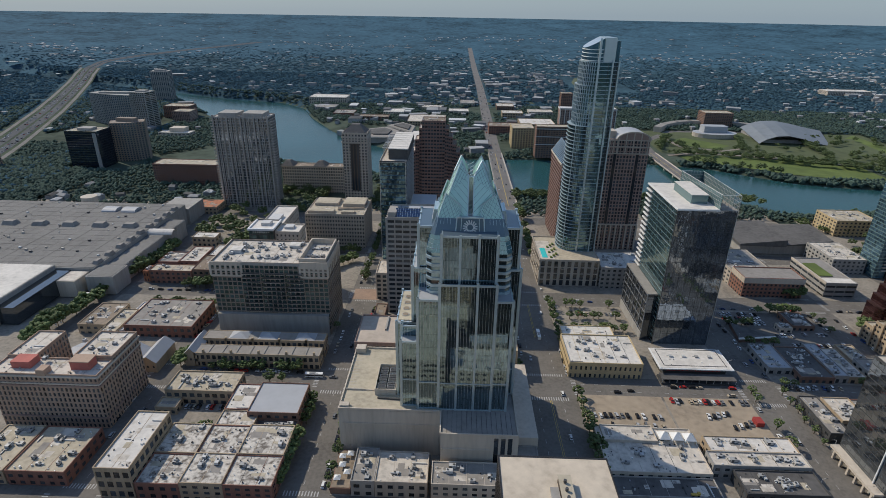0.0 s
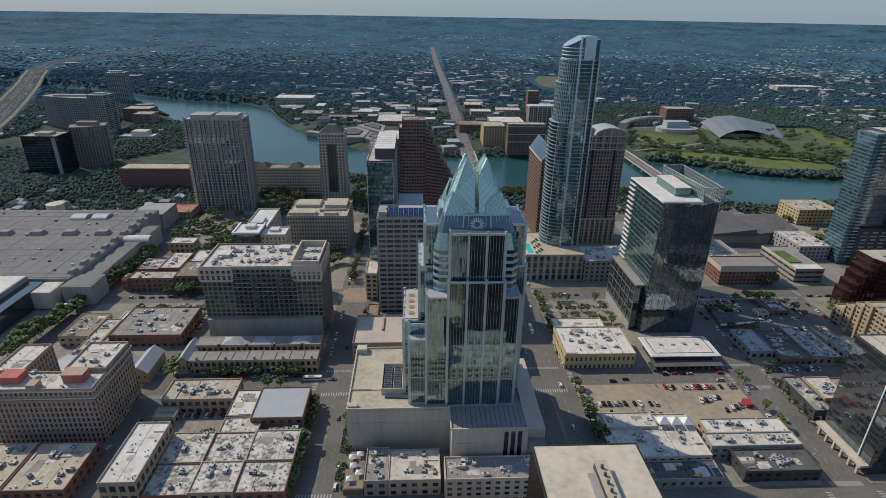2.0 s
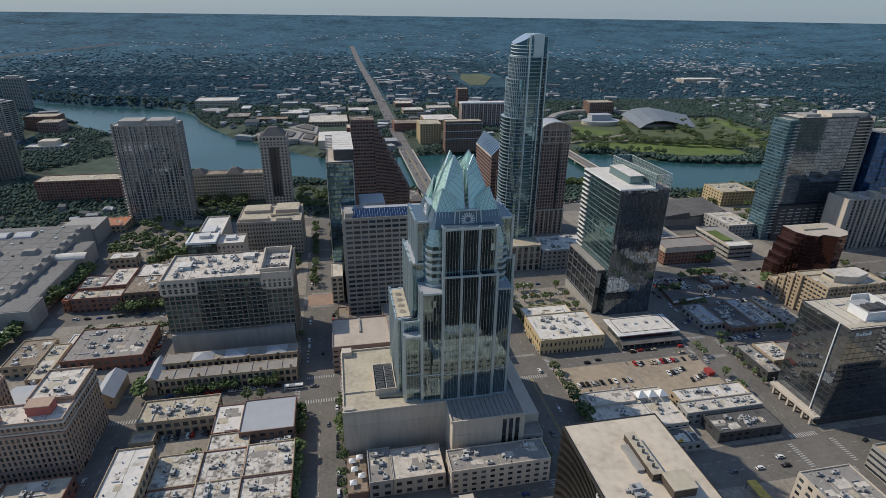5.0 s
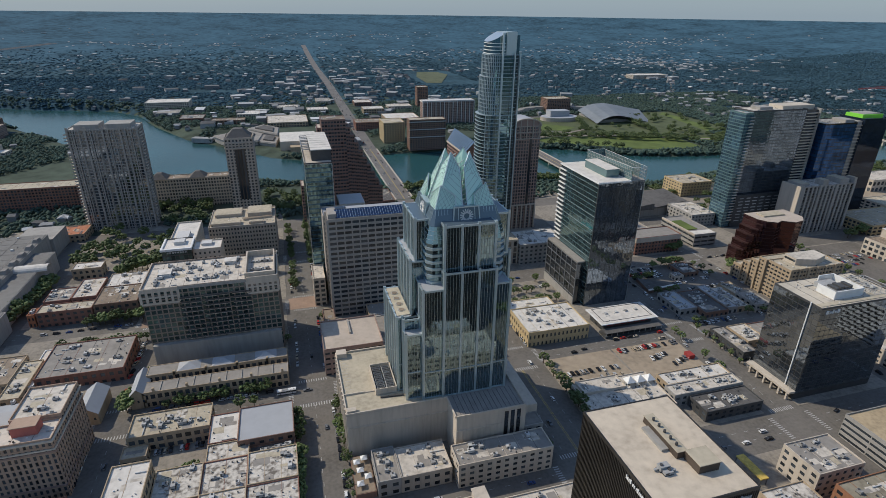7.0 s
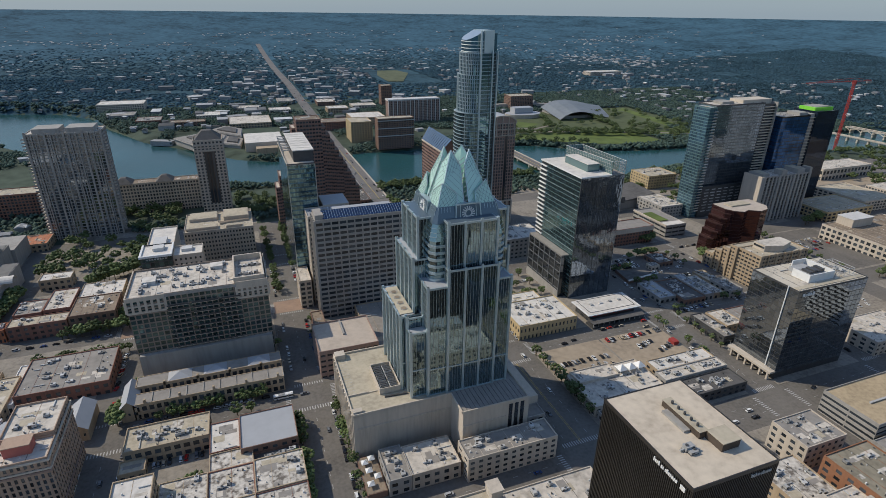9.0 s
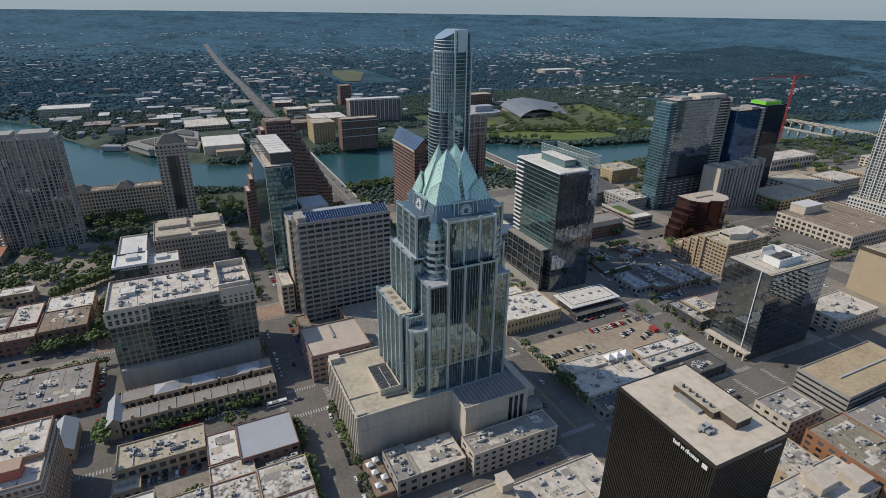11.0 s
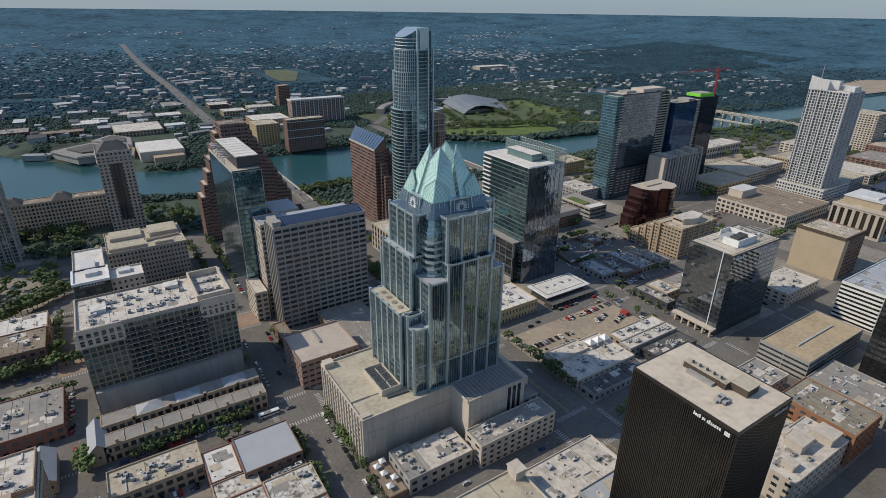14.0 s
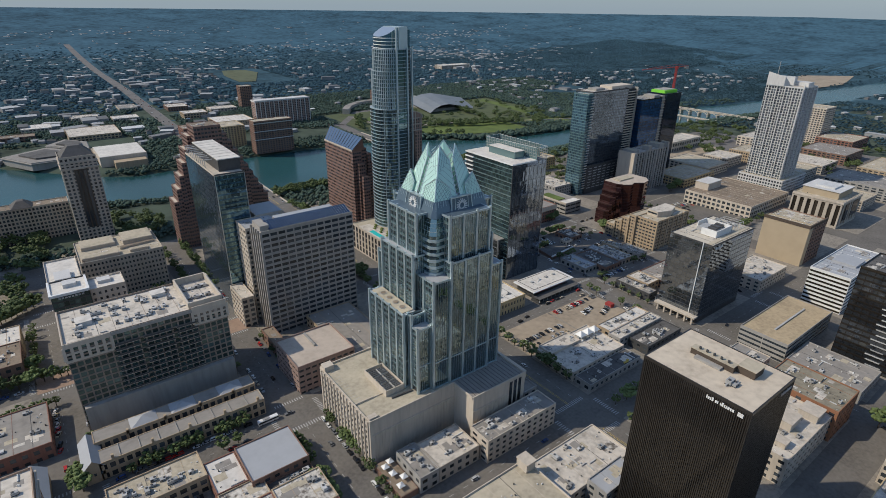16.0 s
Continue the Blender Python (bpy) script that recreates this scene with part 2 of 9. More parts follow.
SOLAR = glass_mat("blue_solar_glass", (0.022, 0.048, 0.11), metal=0.4, rough=0.15, vary=0.25)
POOLWATER = plain_mat("pool_water", (0.04, 0.52, 0.50), rough=0.08)
BARK = rough_mat("bark", (0.10, 0.075, 0.05), var=0.3, grain=2.0, stain=0.5)
LEAF = rough_mat("leaves", (0.090, 0.122, 0.042), var=0.35, grain=0.9, stain=0.12, rough=0.75, bump=0.3, per_object=0.35, tone=(0.03, 0.048, 0.018))
# Added blue in these three leaf colours stands in for haze over the woods.
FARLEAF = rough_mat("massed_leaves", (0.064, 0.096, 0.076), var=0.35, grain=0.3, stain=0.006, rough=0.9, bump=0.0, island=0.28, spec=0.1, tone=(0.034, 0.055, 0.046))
SIDELEAF = rough_mat("haze_blue_side_woods", (0.038, 0.070, 0.086), var=0.2, grain=0.05, stain=0.006, rough=1.0, bump=0.0, island=0.24, spec=0.0)
MIDLEAF = rough_mat("haze_blue_woods", (0.061, 0.114, 0.146), var=0.25, grain=0.03, stain=0.005, rough=1.0, bump=0.0, island=0.2, spec=0.0)
HOUSEROOF = rough_mat("house_roofs", (0.215, 0.22, 0.225), var=0.12, grain=0.3, stain=0.01, island=0.85, bump=0.0)
STOREROOF = rough_mat("pale_store_roofs", (0.40, 0.41, 0.41), var=0.12, grain=0.3, stain=0.01, island=0.35, bump=0.0)
HOUSEWALL = rough_mat("house_walls", (0.25, 0.255, 0.255), var=0.2, grain=0.3, stain=0.02, island=0.4, bump=0.0)
TYRE = plain_mat("tyre_rubber", (0.02, 0.02, 0.02), rough=0.8)
CARGLASS = glass_mat("car_glass", (0.03, 0.035, 0.04), metal=0.3, vary=0.1)
CAR_PAINTS = [plain_mat("paint_" + n, c, rough=0.25) for n, c in (
    ("white", (0.72, 0.72, 0.70)), ("silver", (0.42, 0.43, 0.44)), ("grey", (0.16, 0.165, 0.17)), ("black", (0.02, 0.02, 0.022)),
    ("red", (0.42, 0.03, 0.025)), ("blue", (0.04, 0.08, 0.22)), ("beige", (0.45, 0.38, 0.28)), ("yellow", (0.62, 0.42, 0.03)))]


def water_mat():
    m, n, l, b = nodes_of("lake_water")
    co = n.new("ShaderNodeTexCoord")
    ns = n.new("ShaderNodeTexNoise")
    ns.inputs["Scale"].default_value, ns.inputs["Detail"].default_value = 0.12, 5
    big = n.new("ShaderNodeTexNoise")
    big.inputs["Scale"].default_value, big.inputs["Detail"].default_value = 0.006, 3
    l.new(co.outputs["Object"], ns.inputs[0]), l.new(co.outputs["Object"], big.inputs[0])
    bp = n.new("ShaderNodeBump")
    bp.inputs["Strength"].default_value, bp.inputs["Distance"].default_value = 0.35, 0.5
    l.new(ns.outputs[0], bp.inputs["Height"]), l.new(bp.outputs[0], b.inputs["Normal"])
    r = n.new("ShaderNodeValToRGB")
    r.color_ramp.elements[0].position, r.color_ramp.elements[0].color = 0.35, (0.018, 0.060, 0.062, 1)
    r.color_ramp.elements[1].position, r.color_ramp.elements[1].color = 0.65, (0.022, 0.080, 0.088, 1)
    l.new(big.outputs[0], r.inputs[0]), l.new(r.outputs[0], b.inputs["Base Color"])
    b.inputs["Roughness"].default_value, b.inputs["Specular IOR Level"].default_value = 0.22, 0.2
    return m


WATER = water_mat()

# ---- mesh helpers ----
class Mesh:
    """Collects boxes, prisms and quads, with a material index a face."""

    def __init__(self):
        self.v, self.f, self.m, self.mats, self.at = [], [], [], [], {}

    def mat(self, material):
        if material not in self.mats:
            self.mats.append(material)
        return self.mats.index(material)

    def box(self, x0, x1, y0, y1, z0, z1, material, skip=""):
        n, k = len(self.v), self.mat(material)
        self.v += [(x0, y0, z0), (x1, y0, z0), (x1, y1, z0), (x0, y1, z0), (x0, y0, z1), (x1, y0, z1), (x1, y1, z1), (x0, y1, z1)]
        for key, q in (("b", (3, 2, 1, 0)), ("t", (4, 5, 6, 7)), ("n", (0, 1, 5, 4)), ("s", (2, 3, 7, 6)), ("w", (1, 2, 6, 5)), ("e", (3, 0, 4, 7))):
            if key not in skip:
                self.f.append(tuple(n + i for i in q))
                self.m.append(k)
        return self

    def prism(self, poly, z0, z1, material, top=None, taper=None):
        """An upright prism on a counter-clockwise outline; taper: the outline at the top."""
        n, c, k = len(self.v), len(poly), self.mat(material)
        up = taper or poly
        zs = z1 if isinstance(z1, (list, tuple)) else [z1] * c
        self.v += [(x, y, z0) for x, y in poly] + [(x, y, z) for (x, y), z in zip(up, zs)]
        for i in range(c):
            j = (i + 1) % c
            self.f.append((n + i, n + j, n + c + j, n + c + i))
            self.m.append(k)
        self.f.append(tuple(n + c + i for i in range(c)))
        self.m.append(self.mat(top) if top else k)
        return self

    def shared(self, pts, material):
        """A face that shares its corners with its neighbours."""
        ids = []
        for q in pts:
            key = tuple(round(c, 3) for c in q)
            if key not in self.at:
                self.at[key] = len(self.v)
                self.v.append(tuple(q))
            ids.append(self.at[key])
        self.f.append(tuple(ids))
        self.m.append(self.mat(material))
        return self

    def face(self, pts, material):
        n = len(self.v)
        self.v += [tuple(p) for p in pts]
        self.f.append(tuple(range(n, n + len(pts))))
        self.m.append(self.mat(material))
        return self

    def beam(self, a, b, w, material):
        """A square bar from a to b."""
        a, b = Vector(a), Vector(b)
        d = (b - a).normalized()
        s = d.cross(Vector((0, 0, 1)) if abs(d.z) < 0.95 else Vector((1, 0, 0))).normalized() * (w / 2)
        u = d.cross(s).normalized() * (w / 2)
        n, k = len(self.v), self.mat(material)
        for p in (a, b):
            self.v += [tuple(p + s + u), tuple(p - s + u), tuple(p - s - u), tuple(p + s - u)]
        for q in ((0, 1, 5, 4), (1, 2, 6, 5), (2, 3, 7, 6), (3, 0, 4, 7), (3, 2, 1, 0), (4, 5, 6, 7)):
            self.f.append(tuple(n + i for i in q))
            self.m.append(k)
        return self

    def data(self, name, origin=(0, 0, 0)):
        me = bpy.data.meshes.new(name)
        ox, oy, oz = origin
        me.from_pydata([(x - ox, y - oy, z - oz) for x, y, z in self.v], [], self.f)
        for m in self.mats:
            me.materials.append(m)
        me.polygons.foreach_set("material_index", self.m)
        me.update()
        return me


def thing(name, at, label, category, group="", kind=""):
    """An Empty at a thing's base, to carry its parts."""
    ob = new(name)
    ob.location = at
    ob.empty_display_size = 2
    return tagged(ob, label, category, group, kind)


def part(name, mesh, parent, label="", kind="", shift=None):
    """A mesh in world metres, linked as one part of its thing (or of a part)."""
    origin = Vector(parent.location)
    up = parent.parent
    while up:
        origin += Vector(up.location)
        up = up.parent
    ob = new(name, mesh.data(name, origin) if isinstance(mesh, Mesh) else mesh)
    ob.parent = parent
    if shift is not None:
        ob.location = Vector(shift) - origin
    return tagged(ob, label, kind=kind)


def alone(name, mesh, at, label, category, group="", kind=""):
    ob = new(name, mesh.data(name, at))
    ob.location = at
    return tagged(ob, label, category, group, kind)


def gz(x, y):
    """Height of the ground: level uptown, falling to the lake, rising slowly beyond it, then curved up past 2300 m to
    fit the camera's horizon.
    """
    if y < 300:
        z = -1.0
    elif y < 733:
        z = -1.0 - (y - 300) * 0.03
    elif y < 1000:
        z = -14.0
    else:
        z = min(2.0, -14.0 + (y - 1000) * 0.02)
    r = math.hypot(x, y)
    if r > 2300:
        z += 192.0 * ((r - 2300) / 2550) ** 1.6
    return z

# ---- the land: one sheet to the horizon, the lake, streets and pavements ----
SOUTH_SHORE = [(-2600, 2600), (-1500, 2080), (-883, 1747), (-691, 1650), (-496, 1590), (-414, 1500), (-355, 1353), (-271, 1197), (-189, 1107), (-105, 1006), (-48, 972),
               (118, 985), (300, 985), (448, 945), (490, 911), (555, 865), (629, 845), (703, 836), (860, 830), (1000, 830), (1290, 846), (1478, 805), (1600, 793), (1923, 792), (2224, 770), (2700, 735)]
NORTH_SHORE = [(2700, 580), (2084, 616), (1834, 639), (1624, 653), (1270, 695), (1000, 718), (760, 720), (584, 727), (519, 706), (452, 700), (410, 733), (298, 770), (129, 763), (66, 775),
               (-135, 862), (-243, 905), (-311, 930), (-460, 1169), (-564, 1295), (-652, 1404), (-835, 1630), (-1450, 1960), (-2600, 2480)]
LAKE = np.array(SOUTH_SHORE + NORTH_SHORE, float)
WATER_Z = -19.0


def lake_distance(x, y):
    """Metres to the shore, below zero on the water. x, y: arrays."""
    x, y = np.asarray(x, float), np.asarray(y, float)
    best, inside = np.full(x.shape, 1e9), np.zeros(x.shape, bool)
    for (ax, ay), (bx, by) in zip(LAKE, np.roll(LAKE, -1, 0)):
        dx, dy = bx - ax, by - ay
        u = np.clip(((x - ax) * dx + (y - ay) * dy) / (dx * dx + dy * dy), 0, 1)
        best = np.minimum(best, np.hypot(x - ax - u * dx, y - ay - u * dy))
        cross = (ay > y) != (by > y)
        with np.errstate(divide="ignore", invalid="ignore"):
            inside ^= cross & (x < (bx - ax) * (y - ay) / (by - ay if by != ay else 1e-9) + ax)
    return np.where(inside, -best, best)


def land_z(x, y):
    """Ground heights, with the lake's bed and banks. x, y: arrays."""
    x, y = np.asarray(x, float), np.asarray(y, float)
    r = np.hypot(x, y)
    z = np.where(y < 300, -1.0, np.where(y < 733, -1.0 - (y - 300) * 0.03, np.where(y < 1000, -14.0, np.minimum(2.0, -14.0 + (y - 1000) * 0.02))))
    z = z + 192.0 * (np.maximum(r - 2300, 0) / 2550) ** 1.6
    d = lake_distance(x, y)
    bank = WATER_Z + np.clip(d / 22, 0, 1) * (z - WATER_Z)
    bed = WATER_Z + np.maximum(d / 12, -1) * 5
    near = r < 3400
    return np.where(near & (d < 0), bed, np.where(near & (d < 22), bank, z))


def axis(fine0, fine1, step, far):
    """Grid lines: even ones between fine0 and fine1, then ever wider ones out to far."""
    a = list(np.arange(fine0, fine1 + 0.1, step))
    lo, hi, s = fine0, fine1, step
    while hi < far or lo > -far:
        s *= 1.18
        lo, hi = max(lo - s, -far), min(hi + s, far)
        if a[0] > -far:
            a.insert(0, lo)
        if a[-1] < far:
            a.append(hi)
    return np.array(a)


def build_ground():
    xs, ys = axis(-912, 1300, 12, 4850), axis(-300, 1812, 12, 4850)
    ys = np.sort(np.append(ys, [733.0]))
    X, Y = np.meshgrid(xs, ys)
    # pull the far corners in to a round rim
    R = np.hypot(X, Y)
    M = np.maximum(np.abs(X), np.abs(Y))
    k = np.clip((M - 2000) / 2850, 0, 1)
    S = 1 - k + k * np.where(R > 0, M / np.maximum(R, 1), 1)
    X, Y = X * S, Y * S
    Z = land_z(X, Y)
    w, h = len(xs), len(ys)
    verts = np.stack([X.ravel(), Y.ravel(), Z.ravel()], 1)
    i = np.arange(w * h).reshape(h, w)
    faces = np.stack([i[:-1, :-1].ravel(), i[:-1, 1:].ravel(), i[1:, 1:].ravel(), i[1:, :-1].ravel()], 1)
    me = bpy.data.meshes.new("ground")
    me.from_pydata(verts.tolist(), [], faces.tolist())
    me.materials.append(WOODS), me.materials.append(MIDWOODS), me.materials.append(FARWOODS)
    # Ground steps bluer with distance: haze put into its colour.
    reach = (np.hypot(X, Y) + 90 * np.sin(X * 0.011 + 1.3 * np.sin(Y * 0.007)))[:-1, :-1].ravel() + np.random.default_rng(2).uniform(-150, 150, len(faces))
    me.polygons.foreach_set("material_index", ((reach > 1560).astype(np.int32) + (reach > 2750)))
    me.polygons.foreach_set("use_smooth", np.ones(len(faces), bool))
    me.update()
    tagged(new("ground", me), "wooded land rolling out to a hazy horizon", "ground", kind="structure")
    lake = Mesh().face([(x, y, WATER_Z) for x, y in LAKE], WATER)
    alone("water", lake, (0, 0, 0), "calm blue-green river lake between wooded banks", "lake", kind="structure")


build_ground()

# streets run along x and y; these are the blocks between them, kerb to kerb
BLOCK_X = [(-560, -437), (-412, -314), (-290, -204), (-176, -90), (-60, 48), (83, 194), (221, 300), (326, 412), (438, 524), (550, 640), (666, 760)]
BLOCK_Y = [(-160, -44), (-18, 68), (92, 176), (203, 286), (309, 414), (438, 519), (543, 626), (655, 690)]


def sheet(x0, x1, y0, y1, lift, material):
    m = Mesh()
    cuts = [y0] + [c for c in (300.0, 733.0) if y0 < c < y1] + [y1]
    for a, b in zip(cuts, cuts[1:]):
        m.face([(x0, a, gz(0, a) + lift), (x1, a, gz(0, a) + lift), (x1, b, gz(0, b) + lift), (x0, b, gz(0, b) + lift)], material)
    return m


alone("road", sheet(-600, 800, -620, 655, 0.06, ASPHALT), (0, 0, -1), "sun-bleached grey asphalt of the downtown street grid", "street", kind="structure")


def kerbed(name, x0, x1, y0, y1, material, label, height=0.2):
    m = Mesh()
    cuts = [y0] + [c for c in (300.0, 733.0) if y0 < c < y1] + [y1]
    for a, b in zip(cuts, cuts[1:]):
        za, zb = gz(0, a), gz(0, b)
        n = len(m.v)
        k = m.mat(material)
        m.v += [(x0, a, za - 0.5), (x1, a, za - 0.5), (x1, b, zb - 0.5), (x0, b, zb - 0.5), (x0, a, za + height), (x1, a, za + height), (x1, b, zb + height), (x0, b, zb + height)]
        for q in ((4, 5, 6, 7), (0, 1, 5, 4), (2, 3, 7, 6), (1, 2, 6, 5), (3, 0, 4, 7)):
            m.f.append(tuple(n + i for i in q))
            m.m.append(k)
    return alone(name, m, ((x0 + x1) / 2, (y0 + y1) / 2, gz(0, (y0 + y1) / 2)), label, "pavement", kind="structure")


for bx in BLOCK_X:
    for by in BLOCK_Y:
        kerbed("pavement", *bx, *by, PAVING, "pale concrete pavement and paved yard of a city block")

# ---- buildings ----
PANE_CACHE = {}
PART_SHARE = 0.38


def pane_mesh(w, h, axis_, material):
    key = (round(w, 2), round(h, 2), axis_, material.name)
    if key not in PANE_CACHE:
        m = Mesh()
        if axis_ == "x":
            m.box(-w / 2, w / 2, -0.05, 0.05, -h / 2, h / 2, material)
        else:
            m.box(-0.05, 0.05, -w / 2, w / 2, -h / 2, h / 2, material)
        PANE_CACHE[key] = m.data("window")
    return PANE_CACHE[key]


def facade(owner, wall, loose, side, a0, a1, at, z0, z1, floors, bays, mat_wall, mat_glass, pier, span, depth, budget, base=0.0):
    """One face of a building: a wall sheet with a reveal at each window and recessed panes. side: n, s, e or w; at: the plane of the outer face.
    Panes are parts of their own while the budget lasts, then one joined part."""
    out = {"n": -1, "s": 1, "e": -1, "w": 1}[side]
    along_x = side in "ns"
    flip = side in "sw" and along_x or side == "e"
    zb = z0 + base
    fh, bw = (z1 - zb) / floors, (a1 - a0) / bays
    pw, sh = bw * pier, fh * span
    us, zs = [a0], [z0]
    for i in range(bays):
        us += [a0 + i * bw + pw / 2, a0 + (i + 1) * bw - pw / 2]
    for j in range(floors):
        zs += [zb + j * fh + sh / 2, zb + (j + 1) * fh - sh / 2]
    us.append(a1), zs.append(z1)

    def P(u, z, d=0.0):
        return (u, at - out * d, z) if along_x else (at - out * d, u, z)

    def quad(a, b, c, d):
        wall.shared((a, b, c, d) if not flip else (d, c, b, a), mat_wall)

    for i, (u0, u1) in enumerate(zip(us, us[1:])):
        for j, (c0, c1) in enumerate(zip(zs, zs[1:])):
            if i % 2 and j % 2:
                q = [(u0, c0), (u1, c0), (u1, c1), (u0, c1)]
                for (ua, za), (ub, zb2) in zip(q, q[1:] + q[:1]):
                    quad(P(ua, za), P(ub, zb2), P(ub, zb2, depth), P(ua, za, depth))
            else:
                quad(P(u0, c0), P(u1, c0), P(u1, c1), P(u0, c1))
    w, h = bw - pw, fh - sh
    plane = at - out * depth * 0.7
    for j in range(floors - 1, -1, -1):
        for i in range(bays):
            u, c = a0 + (i + 0.5) * bw, zb + (j + 0.5) * fh
            if budget[0] > 0:
                budget[0] -= 1
                part("window", pane_mesh(w, h, "x" if along_x else "y", mat_glass), owner, shift=(u, plane, c) if along_x else (plane, u, c))
            elif along_x:
                loose.box(u - w / 2, u + w / 2, plane - 0.05, plane + 0.05, c - h / 2, c + h / 2, mat_glass, skip="tb")
            else:
                loose.box(plane - 0.05, plane + 0.05, u - w / 2, u + w / 2, c - h / 2, c + h / 2, mat_glass, skip="tb")


def curtain(m, side, a0, a1, at, z0, z1, cols, rows, material, gap=0.06, tilt=0.012, spandrel=None, share=0.3, seed=1):
    """Panes of a curtain wall, each set a little out of true; below each pane a spandrel, where there is one."""
    rnd = random.Random(seed)
    out = -1 if side in "ne" else 1
    along_x = side in "ns"
    flip = side in "se"
    w, h = (a1 - a0) / cols, (z1 - z0) / rows
    for j in range(rows):
        for i in range(cols):
            for k in range(2 if spandrel else 1):
                lo = z0 + j * h + (h * share if spandrel and k == 0 else 0) + gap / 2
                hi = z0 + (j + 1) * h - gap / 2 if k == 0 else z0 + j * h + h * share
                u0, u1 = a0 + i * w + gap / 2, a0 + (i + 1) * w - gap / 2
                dx, dz = rnd.gauss(0, tilt), rnd.gauss(0, tilt)
                q = [(u0, lo, -dx - dz), (u1, lo, dx - dz), (u1, hi, dx + dz), (u0, hi, dz - dx)]
                pts = [(u, at + out * d, z) if along_x else (at + out * d, u, z) for u, z, d in q]
                m.face(pts[::-1] if flip else pts, spandrel if k else material)
    return m


def roof_on(owner, x0, x1, y0, y1, z, mat_roof, mat_wall, parapet=1.0, thick=0.45, plain=False):
    r = Mesh().box(x0 + thick, x1 - thick, y0 + thick, y1 - thick, z - 0.4, z + 0.12, mat_roof)
    part("roof", r, owner)
    p = Mesh()
    for b in ((x0, x1, y0, y0 + thick), (x0, x1, y1 - thick, y1), (x0, x0 + thick, y0 + thick, y1 - thick), (x1 - thick, x1, y0 + thick, y1 - thick)):
        p.box(*b, z - 0.4, z + parapet, mat_wall)
    part("parapet", p, owner)
    # seams, patches, hatches and vent pipes
    area = (x1 - x0) * (y1 - y0)
    if area > 120 and z < 130 and not plain:
        rnd = random.Random(int(x0 * 7 + y0 * 13))
        c = Mesh()
        tones = [t for t in (ROOFWHITE, ROOFGREY, ROOFTAN, ROOFDIRTY) if t is not mat_roof]
        for i in range(min(9, int(area / 130) + 1)):
            w, d = rnd.uniform(2, 9), rnd.uniform(1.5, 6)
            if w + 2 < x1 - x0 and d + 2 < y1 - y0:
                x, y = rnd.uniform(x0 + 1, x1 - 1 - w), rnd.uniform(y0 + 1, y1 - 1 - d)
                c.box(x, x + w, y, y + d, z + 0.12, z + 0.15 + i * 0.004, rnd.choice(tones))
        n = int((x1 - x0) / 8)
        for i in range(1, n):
            x = x0 + i * (x1 - x0) / n
            c.box(x - 0.09, x + 0.09, y0 + 0.5, y1 - 0.5, z + 0.12, z + 0.22, DARKMETAL if rnd.random() < 0.3 else mat_wall)
        for i in range(min(26, int(area / 45))):
            w, h = rnd.uniform(0.2, 0.8), rnd.uniform(0.3, 1.1)
            x, y = rnd.uniform(x0 + 1, x1 - 2), rnd.uniform(y0 + 1, y1 - 2)
            c.box(x, x + w, y, y + rnd.uniform(0.2, 0.8), z + 0.12, z + 0.12 + h, rnd.choice((UNITGREY, DARKMETAL, WHITEPAINT)))
        for i in range(min(4, int(area / 300))):
            x, y, l = rnd.uniform(x0 + 1, x1 - 3), rnd.uniform(y0 + 1, y1 - 3), rnd.uniform(3, 9)
            if rnd.random() < 0.5:
                c.box(x, min(x1 - 1, x + l), y, y + 0.5, z + 0.25, z + 0.75, UNITGREY)
            else:
                c.box(x, x + 0.5, y, min(y1 - 1, y + l), z + 0.25, z + 0.75, UNITGREY)
        if c.f:
            part("roof_clutter", c, owner, "vents, pipes and patches", kind="stuff")


def building(name, label, rect, top, floors, bays, wall_mat, glass, roof_mat, pier=0.35, span=0.4, depth=0.45, parts=60, parapet=1.0, base=0.0, faces="nwes", category="building", bottom=None, owner=None, plain=False):
    """A box-shaped building with framed windows, a roof and a parapet. bays: along x and along y."""
    x0, x1, y0, y1 = rect
    ground = bottom if bottom is not None else min(gz(x0, y0), gz(x1, y1)) - 0.3
    o = owner or thing(name, ((x0 + x1) / 2, (y0 + y1) / 2, ground), label, category)
    wall, loose, budget = Mesh(), Mesh(), [round(parts * PART_SHARE)]
    for side in "nwes":
        if side not in faces:
            q = {"n": [(x0, y0), (x1, y0)], "w": [(x1, y0), (x1, y1)], "s": [(x1, y1), (x0, y1)], "e": [(x0, y1), (x0, y0)]}[side]
            wall.shared(((*q[0], ground), (*q[1], ground), (*q[1], top - 0.4), (*q[0], top - 0.4)), wall_mat)
    for side in faces:
        a0, a1, at, n = {"n": (x0, x1, y0, bays[0]), "s": (x0, x1, y1, bays[0]), "e": (y0, y1, x0, bays[1]), "w": (y0, y1, x1, bays[1])}[side]
        facade(o, wall, loose, side, a0, a1, at, ground, top - 0.4, floors, n, wall_mat, glass, pier, span, depth, budget, base=base)
    part("wall", wall, o)
    if loose.f:
        part("window_panes", loose, o, kind="stuff")
    roof_on(o, x0, x1, y0, y1, top, roof_mat, wall_mat, parapet, plain=plain)
    return o


